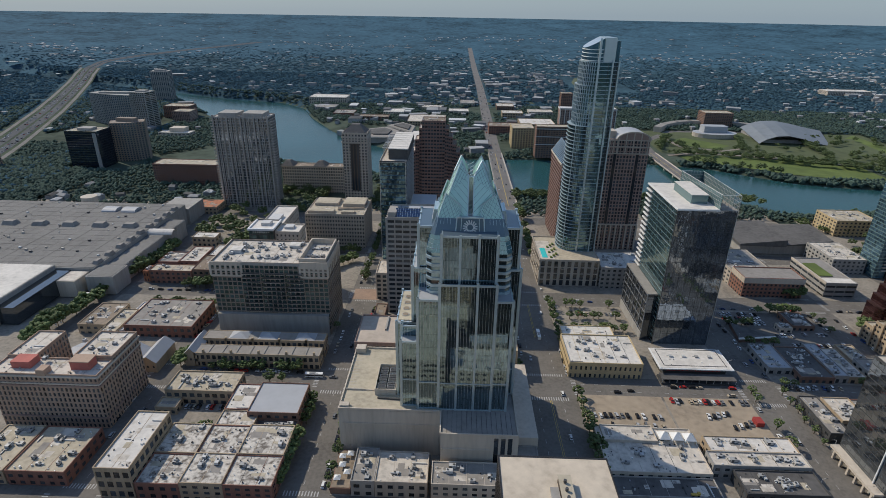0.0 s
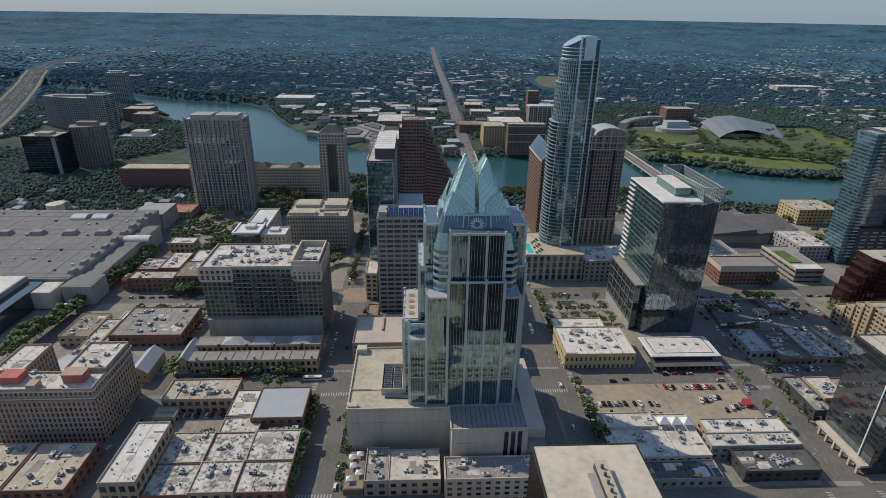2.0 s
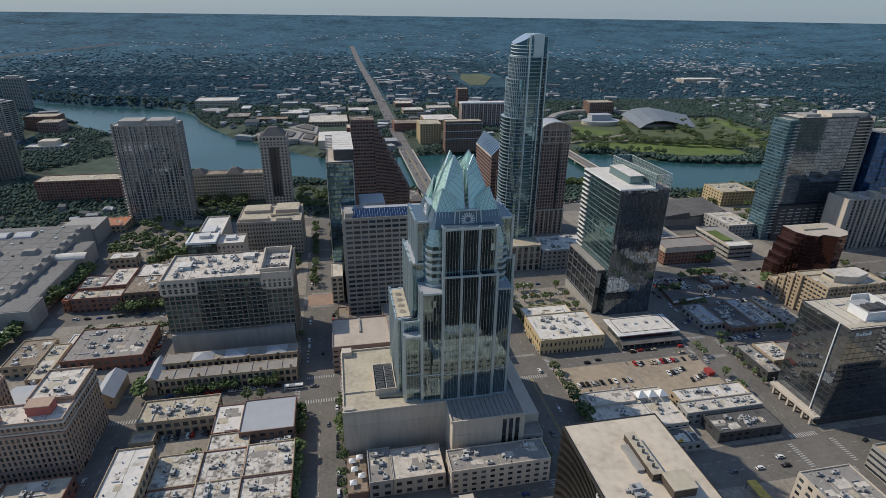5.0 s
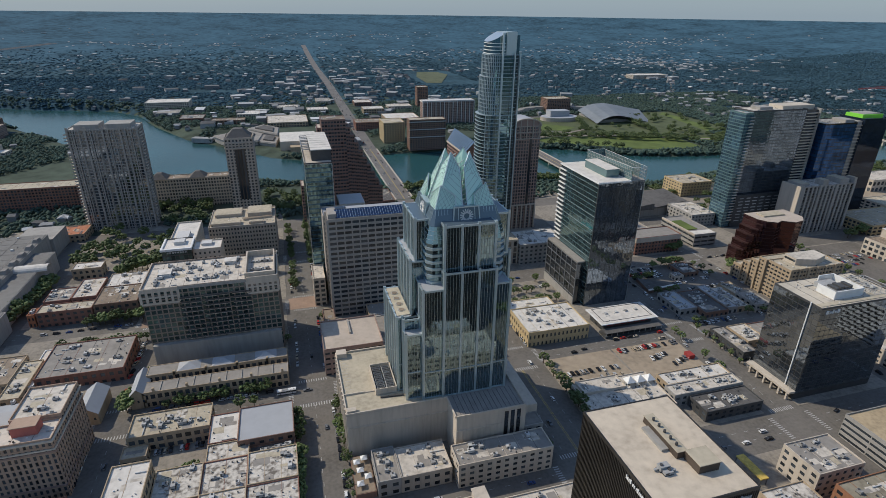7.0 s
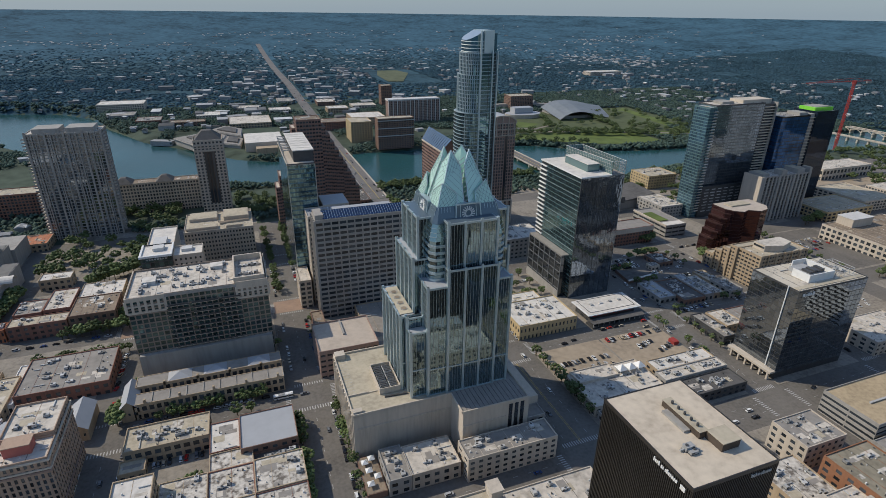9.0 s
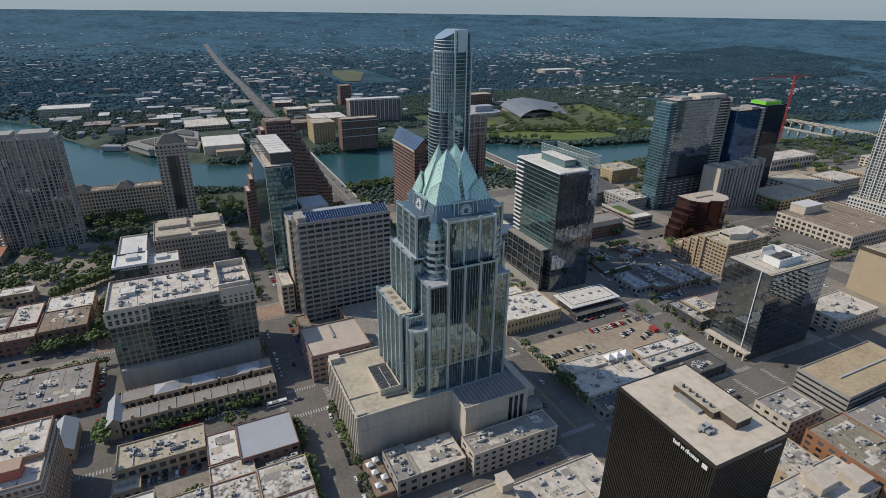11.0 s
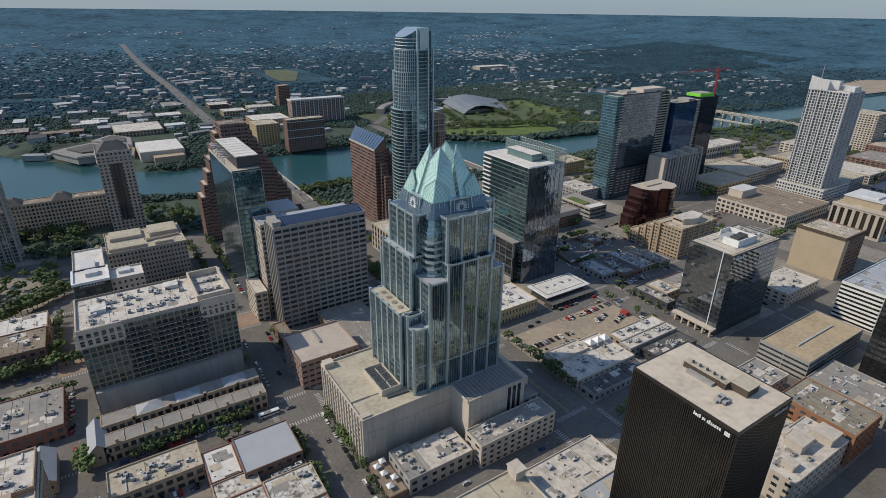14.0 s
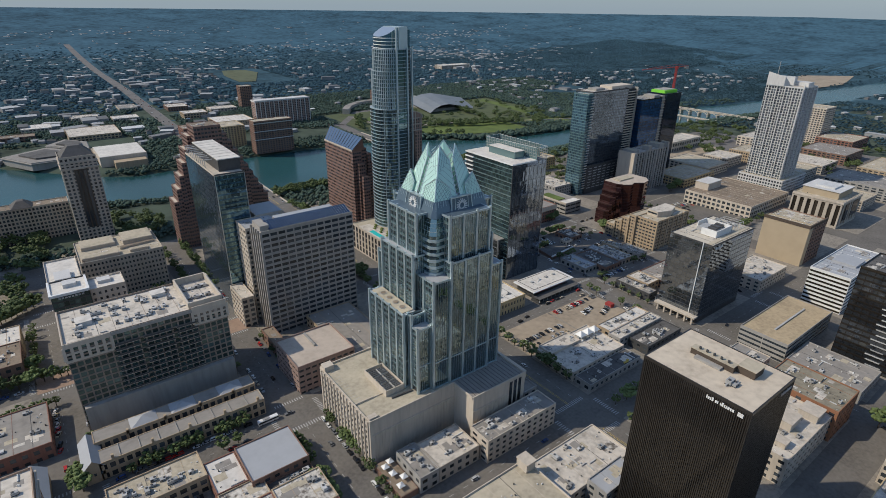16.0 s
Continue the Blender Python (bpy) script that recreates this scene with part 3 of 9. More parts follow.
def shed(name, label, rect, top, wall_mat, roof_mat, parapet=0.8, category="building", plain=False):
    """A low commercial building: walls, a flat roof behind a parapet, a few street-front windows."""
    x0, x1, y0, y1 = rect
    h = top - gz(x0, y0)
    floors = max(1, round(h / 4.2))
    bx, by = max(2, round((x1 - x0) / 5)), max(2, round((y1 - y0) / 6))
    return building(name, label, rect, top, floors, (bx, by), wall_mat, WINDOW, roof_mat, pier=0.5, span=0.5, depth=0.35, parts=min(24, bx * floors), parapet=parapet, category=category, plain=plain)


UNIT_MESH = []
UNITS_MADE = [0]


def unit_meshes():
    """Rooftop machines: boxes with a skirt, a grille and a fan collar."""
    rnd = random.Random(5)
    for k in range(6):
        m = Mesh()
        w, d, h = rnd.uniform(1.6, 3.6), rnd.uniform(1.4, 2.4), rnd.uniform(1.1, 2.0)
        m.box(-w / 2 - 0.1, w / 2 + 0.1, -d / 2 - 0.1, d / 2 + 0.1, -0.1, 0.25, DARKMETAL)
        m.box(-w / 2, w / 2, -d / 2, d / 2, 0.25, h, UNITGREY)
        m.box(-w / 2 + 0.2, -0.1, -d / 2 - 0.06, -d / 2, 0.5, h - 0.2, DARKMETAL)
        c = [(0.25 * w + 0.55 * math.cos(a * math.pi / 4), 0.55 * math.sin(a * math.pi / 4)) for a in range(8)]
        m.prism(c, h, h + 0.3, DARKMETAL)
        if k % 2:
            m.box(w / 2, w / 2 + 1.6, -0.3, 0.3, 0.3, 0.9, UNITGREY)
        UNIT_MESH.append(m.data("rooftop_unit"))


unit_meshes()


def units(rect, z, count, seed, rows=0):
    """Rooftop units set out over a roof."""
    rnd = random.Random(seed)
    x0, x1, y0, y1 = rect
    for i in range(count):
        if UNITS_MADE[0] >= 290 and y0 > 300:
            continue
        UNITS_MADE[0] += 1
        ob = new("rooftop_unit", rnd.choice(UNIT_MESH))
        if rows:
            per = math.ceil(count / rows)
            x = x0 + (i % per + 0.5) * (x1 - x0) / per + rnd.uniform(-0.5, 0.5)
            y = y0 + (i // per + 0.5) * (y1 - y0) / rows + rnd.uniform(-0.4, 0.4)
        else:
            x, y = rnd.uniform(x0 + 2.5, x1 - 2.5), rnd.uniform(y0 + 2.5, y1 - 2.5)
        ob.location = (x, y, z + 0.16)
        ob.rotation_euler = (0, 0, rnd.choice((0, math.pi / 2, math.pi)))
        tagged(ob, "grey galvanised air-conditioning unit with a fan on a flat roof", "rooftop unit", "rooftop units")

# ---- uptown blocks round the crowned tower ----
# parking podium of the crowned tower
def podium():
    o = thing("parking_podium", (-8, 260, -1), "pale precast parking podium with a roof deck and ribbed walls", "parking garage")
    for b in ((-60, -4, 233, 292, -1.3, 29), (-3.99, 36, 216, 292, -1.3, 28.9), (36.01, 48, 226, 292, -1.3, 20)):
        part("wall", Mesh().box(*b, PALECONC, skip="b"), o)
    for i in range(26):
        part("rib", Mesh().box(-57 + i * 2.05, -56.65 + i * 2.05, 232.7, 233, 3, 20, PALECONC), o)
    for i in range(12):
        part("rib", Mesh().box(-2.5 + i * 2.0, -2.15 + i * 2.0, 215.7, 216, 3, 20, PALECONC), o)
    part("ledge", Mesh().box(-58.5, -4.2, 232.5, 233, 20, 20.7, PALECONC), o)
    part("ledge", Mesh().box(-3.8, 22, 215.5, 216, 20, 20.7, PALECONC), o)
    for i in range(3):
        part("window", Mesh().box(23.5 + i * 3.6, 25.7 + i * 3.6, 215.85, 216.05, 1, 28, SMOKEGLASS), o)
    # dark panes for the shade of openings in the street side, floor by floor
    for j in range(7):
        for i in range(14):
            y = 237 + i * 3.9
            part("opening", pane_mesh(1.5, 1.6, "y", DARKGLASS), o, shift=(-60.02, y, 3.2 + j * 3.6))
    for i in range(15):
        part("pilaster", Mesh().box(-60.55, -60, 234.6 + i * 3.9, 235.7 + i * 3.9, -1.2, 29.3, PALECONC), o)
    d = Mesh()
    d.box(-59.4, -4.5, 233.6, 291.4, 28.9, 29.2, ROOFTAN), d.box(-3.9, 35.4, 216.6, 291.4, 28.9, 29.15, ROOFGREY)
    part("roof", d, o)
    p = Mesh()
    for b in ((-60, -4, 233, 233.6), (-60, -59.4, 233.6, 292), (-59.4, 36, 291.4, 292), (-4, 36, 216, 216.6), (35.4, 36, 216.6, 291.4), (-4.6, -4, 216.6, 233)):
        p.box(*b, 28.8, 30.3, PALECONC)
    p.box(-60, -48, 249.8, 250.2, 29.2, 30.2, PALECONC), p.box(-48, -30, 249.8, 250.2, 29.2, 29.7, PALECONC)
    part("parapet", p, o)
    part("stair_tower", Mesh().box(-59.5, -53.5, 286, 291.3, 29.2, 32.5, PALECONC), o)
    part("stair_tower", Mesh().box(-59.5, -54.5, 234, 237.2, 29.2, 31.2, PALECONC), o)
    for i in range(14):
        part("bay_line", Mesh().box(-58.8, -54, 252 + i * 2.6, 252.14 + i * 2.6, 29.204, 29.22, PAINT), o, "white painted line")
        part("roof_seam", Mesh().box(-1 + i * 2.6, -0.8 + i * 2.6, 217, 234.5, 29.154, 29.3, ROOFDARK), o)
    return o


podium()
shed("side_wing", "low pale concrete wing beside the parking podium", (36.3, 47.5, 216, 226), 14, GREYCONC, ROOFGREY)


def cooling_plant():
    o = thing("cooling_plant", (-36, 258, 29.2), "walled rooftop cooling plant with rows of grey fans", "cooling plant")
    s = Mesh()
    for b in ((-42, -30, 246, 246.4), (-42, -30, 269.6, 270), (-42, -41.6, 246.4, 269.6), (-30.4, -30, 246.4, 269.6)):
        s.box(*b, 29.15, 33.2, PALECONC)
    part("screen_wall", s, o)
    for i in range(2):
        for j in range(3):
            x, y = -38.6 + i * 5.4, 250.6 + j * 7.3
            f = Mesh().box(x - 2.2, x + 2.2, y - 3.2, y + 3.2, 29.2, 32.2, UNITGREY)
            for k in range(4):
                f.box(x - 2.0, x + 2.0, y - 3.0 + k * 1.6, y - 1.9 + k * 1.6, 32.2, 32.5, DARKMETAL)
            part("fan_unit", f, o)
    part("duct", Mesh().box(-36.2, -35.6, 247, 269, 29.2, 31.0, DARKMETAL), o)


cooling_plant()
alone("roof_beam", Mesh().beam((-40, 243.2, 29.6), (-27, 242.2, 29.6), 0.9, DARKMETAL), (-33, 242.7, 29.2), "dark steel beam lying on the podium deck", "beam")
alone("deck_strip", Mesh().box(-59.2, -30, 250.3, 250.7, 29.204, 29.24, ROOFDARK), (-45, 250.5, 29.2), "dark expansion joint across the podium deck", "joint")
alone("roof_hatch", Mesh().box(-28.6, -26, 247, 262, 29.2, 29.9, BROWNDARK), (-27, 254, 29.2), "long dark roof hatch beside the cooling plant", "roof hatch")


def crowned_tower():
    cx, cy = 8.0, 264.0
    o = thing("crowned_tower", (cx, cy, 29), "silver-blue glass office tower with a folded green glass crown", "tower")
    glass, piers, mull, loose = Mesh(), Mesh(), Mesh(), Mesh()
    tilt_rnd = random.Random(21)
    # stepped volumes: x0, x1, y0, y1, bottom, top, bays along x, bays along y
    boxes = [(-17, 30.5, 236, 291, 29, 96, 1, 6), (-6, 22, 235.4, 291.6, 29, 105, 3, 6), (-5.5, 21.5, 238, 290, 105, 129.5, 3, 4), (-20.5, 35, 250, 281, 29, 107, 6, 4),
             (-17.5, 33.5, 251, 277.5, 107, 129.5, 4, 3), (-29, -17, 247, 283, 29, 76, 2, 5), (-26, -17, 238, 247, 29, 70, 1, 1), (-24.5, -17, 283, 290, 29, 68, 1, 1), (-26, -17, 244, 247.2, 29, 76, 1, 1)]
    for bi, (x0, x1, y0, y1, z0, z1, bx, by) in enumerate(boxes):
        part("glazed_core", Mesh().box(x0 + 0.35, x1 - 0.35, y0 + 0.35, y1 - 0.35, z0, z1 - 0.3, DARKGLASS, skip="b"), o)
        nf = round((z1 - z0) / 3.9)
        for along, a0, a1, nb in (("x", x0, x1, bx), ("y", y0, y1, by)):
            for s in (-1, 1):
                at = ((y0 if s < 0 else y1) if along == "x" else (x0 if s < 0 else x1))
                def put(m, u0, u1, d0, d1, c0, c1, mat):
                    lo, hi = at + min(s * d0, s * d1), at + max(s * d0, s * d1)
                    m.box(*((u0, u1, lo, hi) if along == "x" else (lo, hi, u0, u1)), c0, c1, mat)
                for i in range(nb + 1):
                    u = a0 + i * (a1 - a0) / nb
                    w = 0.62 if 0 < i < nb else 0.72
                    put(piers, u - w, u + w, -0.5, 0.45, z0, z1 + (0.9 if i % 2 else 1.5), PALEBLUE)
                bw = (a1 - a0) / nb
                k = max(2, round(bw / 1.5))
                seen, foot = s < 0, z0 + (3.2 if along == "y" and z0 < 60 else 0)
                for i in range(nb):
                    for q in range(1, k):
                        u = a0 + i * bw + q * bw / k
                        put(mull, u - 0.05, u + 0.05, -0.1, 0.12, foot, z1, SILVER)
                if along == "y" or not seen:
                    for j in range(1, nf):
                        z = z0 + j * (z1 - z0) / nf
                        put(mull, a0, a1, -0.1, 0.05, z - 0.05, z + 0.05, SILVER)
                put(piers, a0, a1, -0.4, 0.25, z1 - 0.5, z1 + 0.5, PALEBLUE)
                if seen and along == "x" and z0 < 60:
                    put(piers, a0, a1, -0.4, 0.3, z0, z0 + 0.8, PALEBLUE)
                    put(piers, a0, a1, -0.2, 0.2, 46.2, 46.8, PALEBLUE)
                if seen and along == "x" and bi == 1:
                    cols, h = 15, (z1 - z0) / nf
                    w = (a1 - a0) / cols
                    for j in range(nf):
                        for i in range(cols):
                            ob = part("window", pane_mesh(w - 0.06, h - 0.08, "x", SILVERGLASS), o, shift=(a0 + (i + 0.5) * w, at + 0.1, z0 + (j + 0.5) * h))
                            ob.rotation_euler = (tilt_rnd.gauss(0, 0.0015), 0, tilt_rnd.gauss(0, 0.003))
                elif seen:
                    side = "n" if along == "x" else "e"
                    curtain(loose, side, a0, a1, at + 0.1, foot, z1, nb * k, nf, SILVERGLASS, gap=0.08, tilt=0.004, spandrel=SPANDREL if along == "y" else None, share=0.34, seed=bi)
                else:
                    curtain(loose, "s" if along == "x" else "w", a0, a1, at - 0.1, z0, z1, nb * 2, nf, SILVERGLASS, seed=bi)

    def octagon(h, c):
        return [(cx - h + c, cy - h), (cx + h - c, cy - h), (cx + h, cy - h + c), (cx + h, cy + h - c), (cx + h - c, cy + h), (cx - h + c, cy + h), (cx - h, cy + h - c), (cx - h, cy - h + c)]

    # cut-cornered core: banded floors at the corners, then sloping glass to the crown
    part("glazed_core", Mesh().prism(octagon(21, 2.5), 90, 119, SILVERGLASS), o)
    for j in range(6):
        z = 96.5 + j * 3.8
        part("floor_band", Mesh().prism(octagon(21.4, 2.6), z, z + 1.4, PALEBLUE), o, "pale metal floor band")
    glass.prism(octagon(21.2, 2.5), 119.02, 127.5, SILVERGLASS, taper=octagon(19.2, 2.2))
    part("shoulder", Mesh().prism(octagon(19.4, 2.2), 127.7, 135.5, EMBLEMBLUE, taper=octagon(16.6, 1.2)), o, "sloping blue glass shoulder")
    for j in range(1, 4):
        k = 21.35 - j * 0.5
        part("floor_band", Mesh().prism(octagon(k, 2.4), 119 + j * 2.1, 119.15 + j * 2.1, PALEBLUE), o, "thin metal glazing bar")
    for sx in (-1, 1):
        for sy in (-1, 1):
            for u in range(1, 6):
                for flip in (0, 1):
                    A = lambda p, q, z: (cx + sx * (q if flip else p), cy + sy * (p if flip else q), z)
                    mull.beam(A(8 + u * 2.1, 21.3, 119), A(8 + u * 1.55, 16.75, 135.5), 0.14, PALEBLUE)
    part("sloped_glazing", glass, o)
    part("pier_cladding", piers, o, "silver-blue metal piers", kind="stuff")
    part("mullions", mull, o, "thin silver mullions", kind="stuff")
    part("window_panes", loose, o, kind="stuff")
    for x0, x1, y0, y1, z1 in ((-5, 21, 238.6, 246, 129.6), (-5, 21, 282, 289.4, 129.6), (-17, -10.5, 251.5, 277, 129.6), (26.5, 33, 251.5, 277, 129.6), (-16.5, 30, 236.6, 250, 96.1), (-16.5, 30, 281, 290.5, 96.1), (-25.5, -17.3, 238.6, 243.8, 70.1), (-24, -17.3, 283.4, 289.6, 68.1), (-28.4, -20.8, 247.6, 282.4, 76.1), (30.7, 34.6, 250.4, 280.6, 107.1), (-20, -17.2, 250.4, 280.6, 107.1)):
        part("terrace_roof", Mesh().box(x0, x1, y0, y1, z1 - 0.5, z1 + 0.3, EMBLEMBLUE if z1 > 120 else ROOFMETAL), o)

    def lattice(ribs, p, q, r, s, n, m, w=0.11):
        """Diamond glazing bars over a four-cornered sheet."""
        p, q, r, s = (Vector(v) for v in (p, q, r, s))
        at = lambda u, v: p.lerp(q, u).lerp(s.lerp(r, u), v)
        for c in range(1 - m, n):
            v0, v1 = max(0, -c / m), min(1, (n - c) / m)
            u0, u1 = (c + v0 * m) / n, (c + v1 * m) / n
            ribs.beam(at(u0, v0), at(u1, v1), w, RIBGREEN), ribs.beam(at(1 - u0, v0), at(1 - u1, v1), w, RIBGREEN)

    # the crown: four tall folded blades round a cross-shaped slot, with a low folded petal before each
    for sx in (-1, 1):
        for sy in (-1, 1):
            m, ribs, pm, pr = Mesh(), Mesh(), Mesh(), Mesh()
            P = lambda a, b, z: (cx + sx * a, cy + sy * b, z)
            tip, heart = P(5.0, 5.0, 161.4), P(1.6, 1.6, 136)
            r0, r1 = P(13.2, 13.2, 135), P(10.3, 10.3, 147)
            c0, c1 = P(15.9, 15.9, 135.2), P(12.0, 12.0, 146.6)
            for flip in (0, 1):
                Q = (lambda a, b, z: P(b, a, z)) if flip else P
                s0, s1 = Q(1.3, 15.8, 134.5), Q(1.3, 8.4, 154.5)
                m.face([s0, r0, r1], CROWNGLASS), m.face([s0, r1, s1], CROWNGLASS), m.face([s1, r1, tip], CROWNGLASS)
                m.face([heart, s0, s1], CROWNGLASS), m.face([heart, s1, tip], CROWNGLASS)
                lattice(ribs, s0, r0, r1, s1, 5, 6), lattice(ribs, s1, r1, Vector(tip).lerp(Vector(r1), 0.02), tip, 4, 5)
                ribs.beam(s0, s1, 0.42, PALEBLUE), ribs.beam(s1, tip, 0.42, PALEBLUE)
                b0, t0, k0 = Q(5.2, 16.7, 134.5), Q(5.0, 14.2, 141.5), Q(5.4, 13.6, 134.5)
                pm.face([b0, c0, c1, t0], CROWNGLASS), pm.face([k0, b0, t0], CROWNGLASS), pm.face([k0, t0, c1, r0], CROWNGLASS)
                lattice(pr, b0, c0, c1, t0, 5, 4)
                pr.beam(b0, t0, 0.3, PALEBLUE), pr.beam(t0, c1, 0.36, PALEBLUE)
            ribs.beam(r0, r1, 0.3, PALEBLUE), ribs.beam(r1, tip, 0.34, PALEBLUE), pr.beam(c0, c1, 0.3, PALEBLUE)
            blade = part("crown_blade", m, o, "tall folded blade of pale green glass")
            part("glazing_ribs", ribs, blade, "dark metal glazing ribs", kind="stuff")
            petal = part("crown_petal", pm, o, "low petal of pale green glass")
            part("glazing_ribs", pr, petal, "dark metal glazing ribs", kind="stuff")
    for ang in range(4):
        ca, sa = round(math.cos(ang * math.pi / 2)), round(math.sin(ang * math.pi / 2))
        P = lambda u, v, z: (cx + ca * v - sa * u, cy + sa * v + ca * u, z)
        f = Mesh()
        fr = [P(-7.2, 19.2, 126.8), P(7.2, 19.2, 126.8), P(6.5, 17.8, 136.4), P(-6.5, 17.8, 136.4)]
        bk = [P(-7.2, 15.2, 126.8), P(7.2, 15.2, 126.8), P(6.5, 15.2, 136.4), P(-6.5, 15.2, 136.4)]
        f.face(fr, EMBLEMBLUE)
        for i in range(4):
            f.face([fr[i], bk[i], bk[(i + 1) % 4], fr[(i + 1) % 4]], PALEBLUE)
        panel = part("emblem_panel", f, o, "blue metal-framed glass panel")
        for i in range(4):
            part("frame_bar", Mesh().beam(fr[i], fr[(i + 1) % 4], 0.55, PALEBLUE), panel)
        for u in (-4.6, 4.6):
            part("frame_bar", Mesh().beam(P(u, 19.2, 126.8), P(u * 0.92, 17.8, 136.4), 0.3, PALEBLUE), panel)
        c = Vector(P(0, 18.62, 131.8))
        ux, uz = Vector(P(1, 0, 0)) - Vector(P(0, 0, 0)), Vector((0, 0, 1)) + (Vector(P(0, -0.146, 0)) - Vector(P(0, 0, 0)))
        for k in range(16):
            an = k * math.pi / 8
            d, e = ux * math.cos(an) + uz * math.sin(an), ux * math.cos(an + 0.2) + uz * math.sin(an + 0.2)
            part("emblem_ray", Mesh().beam(c + d * 1.45, c + e * 3.55, 0.5, WHITEPAINT), panel)
    # round vents on the eastern step
    v = Mesh()
    v.box(-28.2, -21.2, 249, 281, 76.3, 76.9, ROOFTAN)
    for i in range(4):
        y = 254.5 + i * 6.6
        v.prism([(-24.8 + 2.0 * math.cos(a * math.pi / 6), y + 2.0 * math.sin(a * math.pi / 6)) for a in range(12)], 76.9, 77.15, GREYCONC)
        v.prism([(-24.8 + 1.5 * math.cos(a * math.pi / 6), y + 1.5 * math.sin(a * math.pi / 6)) for a in range(12)], 77.15, 77.3, ROOFBROWN)
    part("roof_vents", v, o, "row of round dark roof vents")
    spine = Mesh()
    for j in range(10):
        for s in (-1, 1):
            spine.beam((cx - 1.5, cy + s * (14.6 - j * 0.85), 136 + j * 2.2), (cx + 1.5, cy + s * (14.6 - j * 0.85), 138 + j * 2.2), 0.3, SILVER)
            spine.beam((cx + s * (14.6 - j * 0.85), cy - 1.3, 136 + j * 2.2), (cx + s * (14.6 - j * 0.85), cy + 1.3, 138 + j * 2.2), 0.3, SILVER)
    spine.box(cx - 1.2, cx + 1.2, cy - 14, cy + 14, 130, 137, UNITGREY), spine.box(cx - 14, cx + 14, cy - 1.2, cy + 1.2, 130, 137, UNITGREY)
    spine.box(cx - 1.4, cx + 1.4, cy - 1.4, cy + 1.4, 137, 152, SILVER)
    part("crown_spine", spine, o, "metal framing in the slots of the crown")


crowned_tower()

# the black office slab
black = building("black_office_tower", "black glass office slab with close-set fins and a pale flat roof", (16, 51, 90, 134), 96.5, 1, (44, 56), BLACKMETAL, BLACKGLASS, SLABROOF, pier=0.4, span=0.012, depth=0.55, parts=180, parapet=0.35, faces="enws", plain=True, category="tower")
def penthouse():
    o = thing("roof_plant_room", (35, 108, 96.6), "brown metal-clad roof plant room with a long low wing", "plant room")
    part("box", Mesh().box(36, 43.5, 99, 106, 96.55, 99.8, BROWNDARK).box(35.8, 43.7, 98.8, 106, 99.8, 100.05, ROOFTAN), o)
    part("wing", Mesh().box(33.5, 37, 106.1, 124, 96.55, 99.2, BROWNDARK).box(33.3, 37.2, 106.1, 124.2, 99.2, 99.4, ROOFTAN), o)
    part("wing", Mesh().box(30.8, 33.3, 110, 121, 96.55, 97.6, GREYCONC), o)
    for i in range(5):
        part("vent", Mesh().prism([(35 + 0.5 * math.cos(a), 109 + i * 3 + 0.5 * math.sin(a)) for a in (0, 1, 2, 3, 4, 5)], 99.6, 100.6, DARKMETAL), o)
penthouse()
units((20, 32, 98, 128), 96.5, 2, 3)
# white sign bars near the roof edge, one row a side
for side in (0, 1):
    sign, u, rnd = Mesh(), 0.0, random.Random(3)
    for i in range(13):
        w, h = rnd.uniform(0.35, 0.75), 1.5 if i in (0, 3, 7) else 1.05
        if side == 0:
            sign.box(15.7, 15.95, 106.5 - u - w, 106.5 - u, 93.3, 93.3 + h, WHITEPAINT)
        else:
            sign.box(39.5 + u, 39.5 + u + w * 0.8, 89.7, 89.95, 93.3, 93.3 + h * 0.9, UNITGREY)
        u += (w + 0.22 + (0.45 if i in (3, 5) else 0)) * (1 if side == 0 else 0.82)
    if side == 0:
        for k in range(3):
            sign.box(15.7, 15.95, 92.6, 94.6, 92.9 + k * 0.6, 93.3 + k * 0.6, WHITEPAINT)
    part("sign_bars", sign, black, "row of white sign bars near the roof edge")

# ---- the block east of the tower, across the street ----
building("white_roofed_hall", "three-storey brick hall with a bright white roof", (-175, -157, 197, 239), 18, 3, (4, 9), TANBRICK, WINDOW, ROOFCLEAN, parts=39)
patch = [(-156.5, -134), (-134, -112), (-112, -87)]
for i, (a, b) in enumerate(patch):
    for j, (c, d) in enumerate(((197, 217.5), (217.5, 240))):
        shed("brick_storefront", "two-storey brick storefront with a streaked white roof", (a + 0.05, b - 0.05, c + 0.05, d - 0.05), 9 + (i * 2 + j) % 3 * 0.6, TANBRICK if (i + j) % 2 else REDBRICK, ROOFDIRTY)
        units((a, b, c, d), 9 + (i * 2 + j) % 3 * 0.6, 3, 20 + i * 2 + j)
building("tan_brick_block", "low tan brick building with a gravel roof", (-177, -134, 269, 289), 9, 2, (9, 4), TANBRICK, WINDOW, ROOFTAN, parts=26)
units((-175, -136, 271, 287), 9, 12, 31)
shed("small_annex", "small white-roofed brick annex", (-179, -166, 259, 268.8), 4, TANBRICK, ROOFTAN)
shed("hall_with_metal_roof", "brick hall with a plain pale metal roof", (-118, -88, 249, 277), 11, BROWNBRICK, ROOFMETAL, plain=True)
shed("white_roofed_annex", "low annex with a bright white roof", (-133.8, -118.2, 254, 278), 8.5, REDBRICK, ROOFCLEAN)
shed("white_roofed_annex", "low annex with a streaked white roof", (-133.8, -112, 241, 253.8), 8, TANBRICK, ROOFDIRTY)
shed("dark_yard_building", "low dark-roofed building with kitchen ducts", (-111.8, -88, 241, 248.8), 6, BROWNBRICK, ROOFDARK)
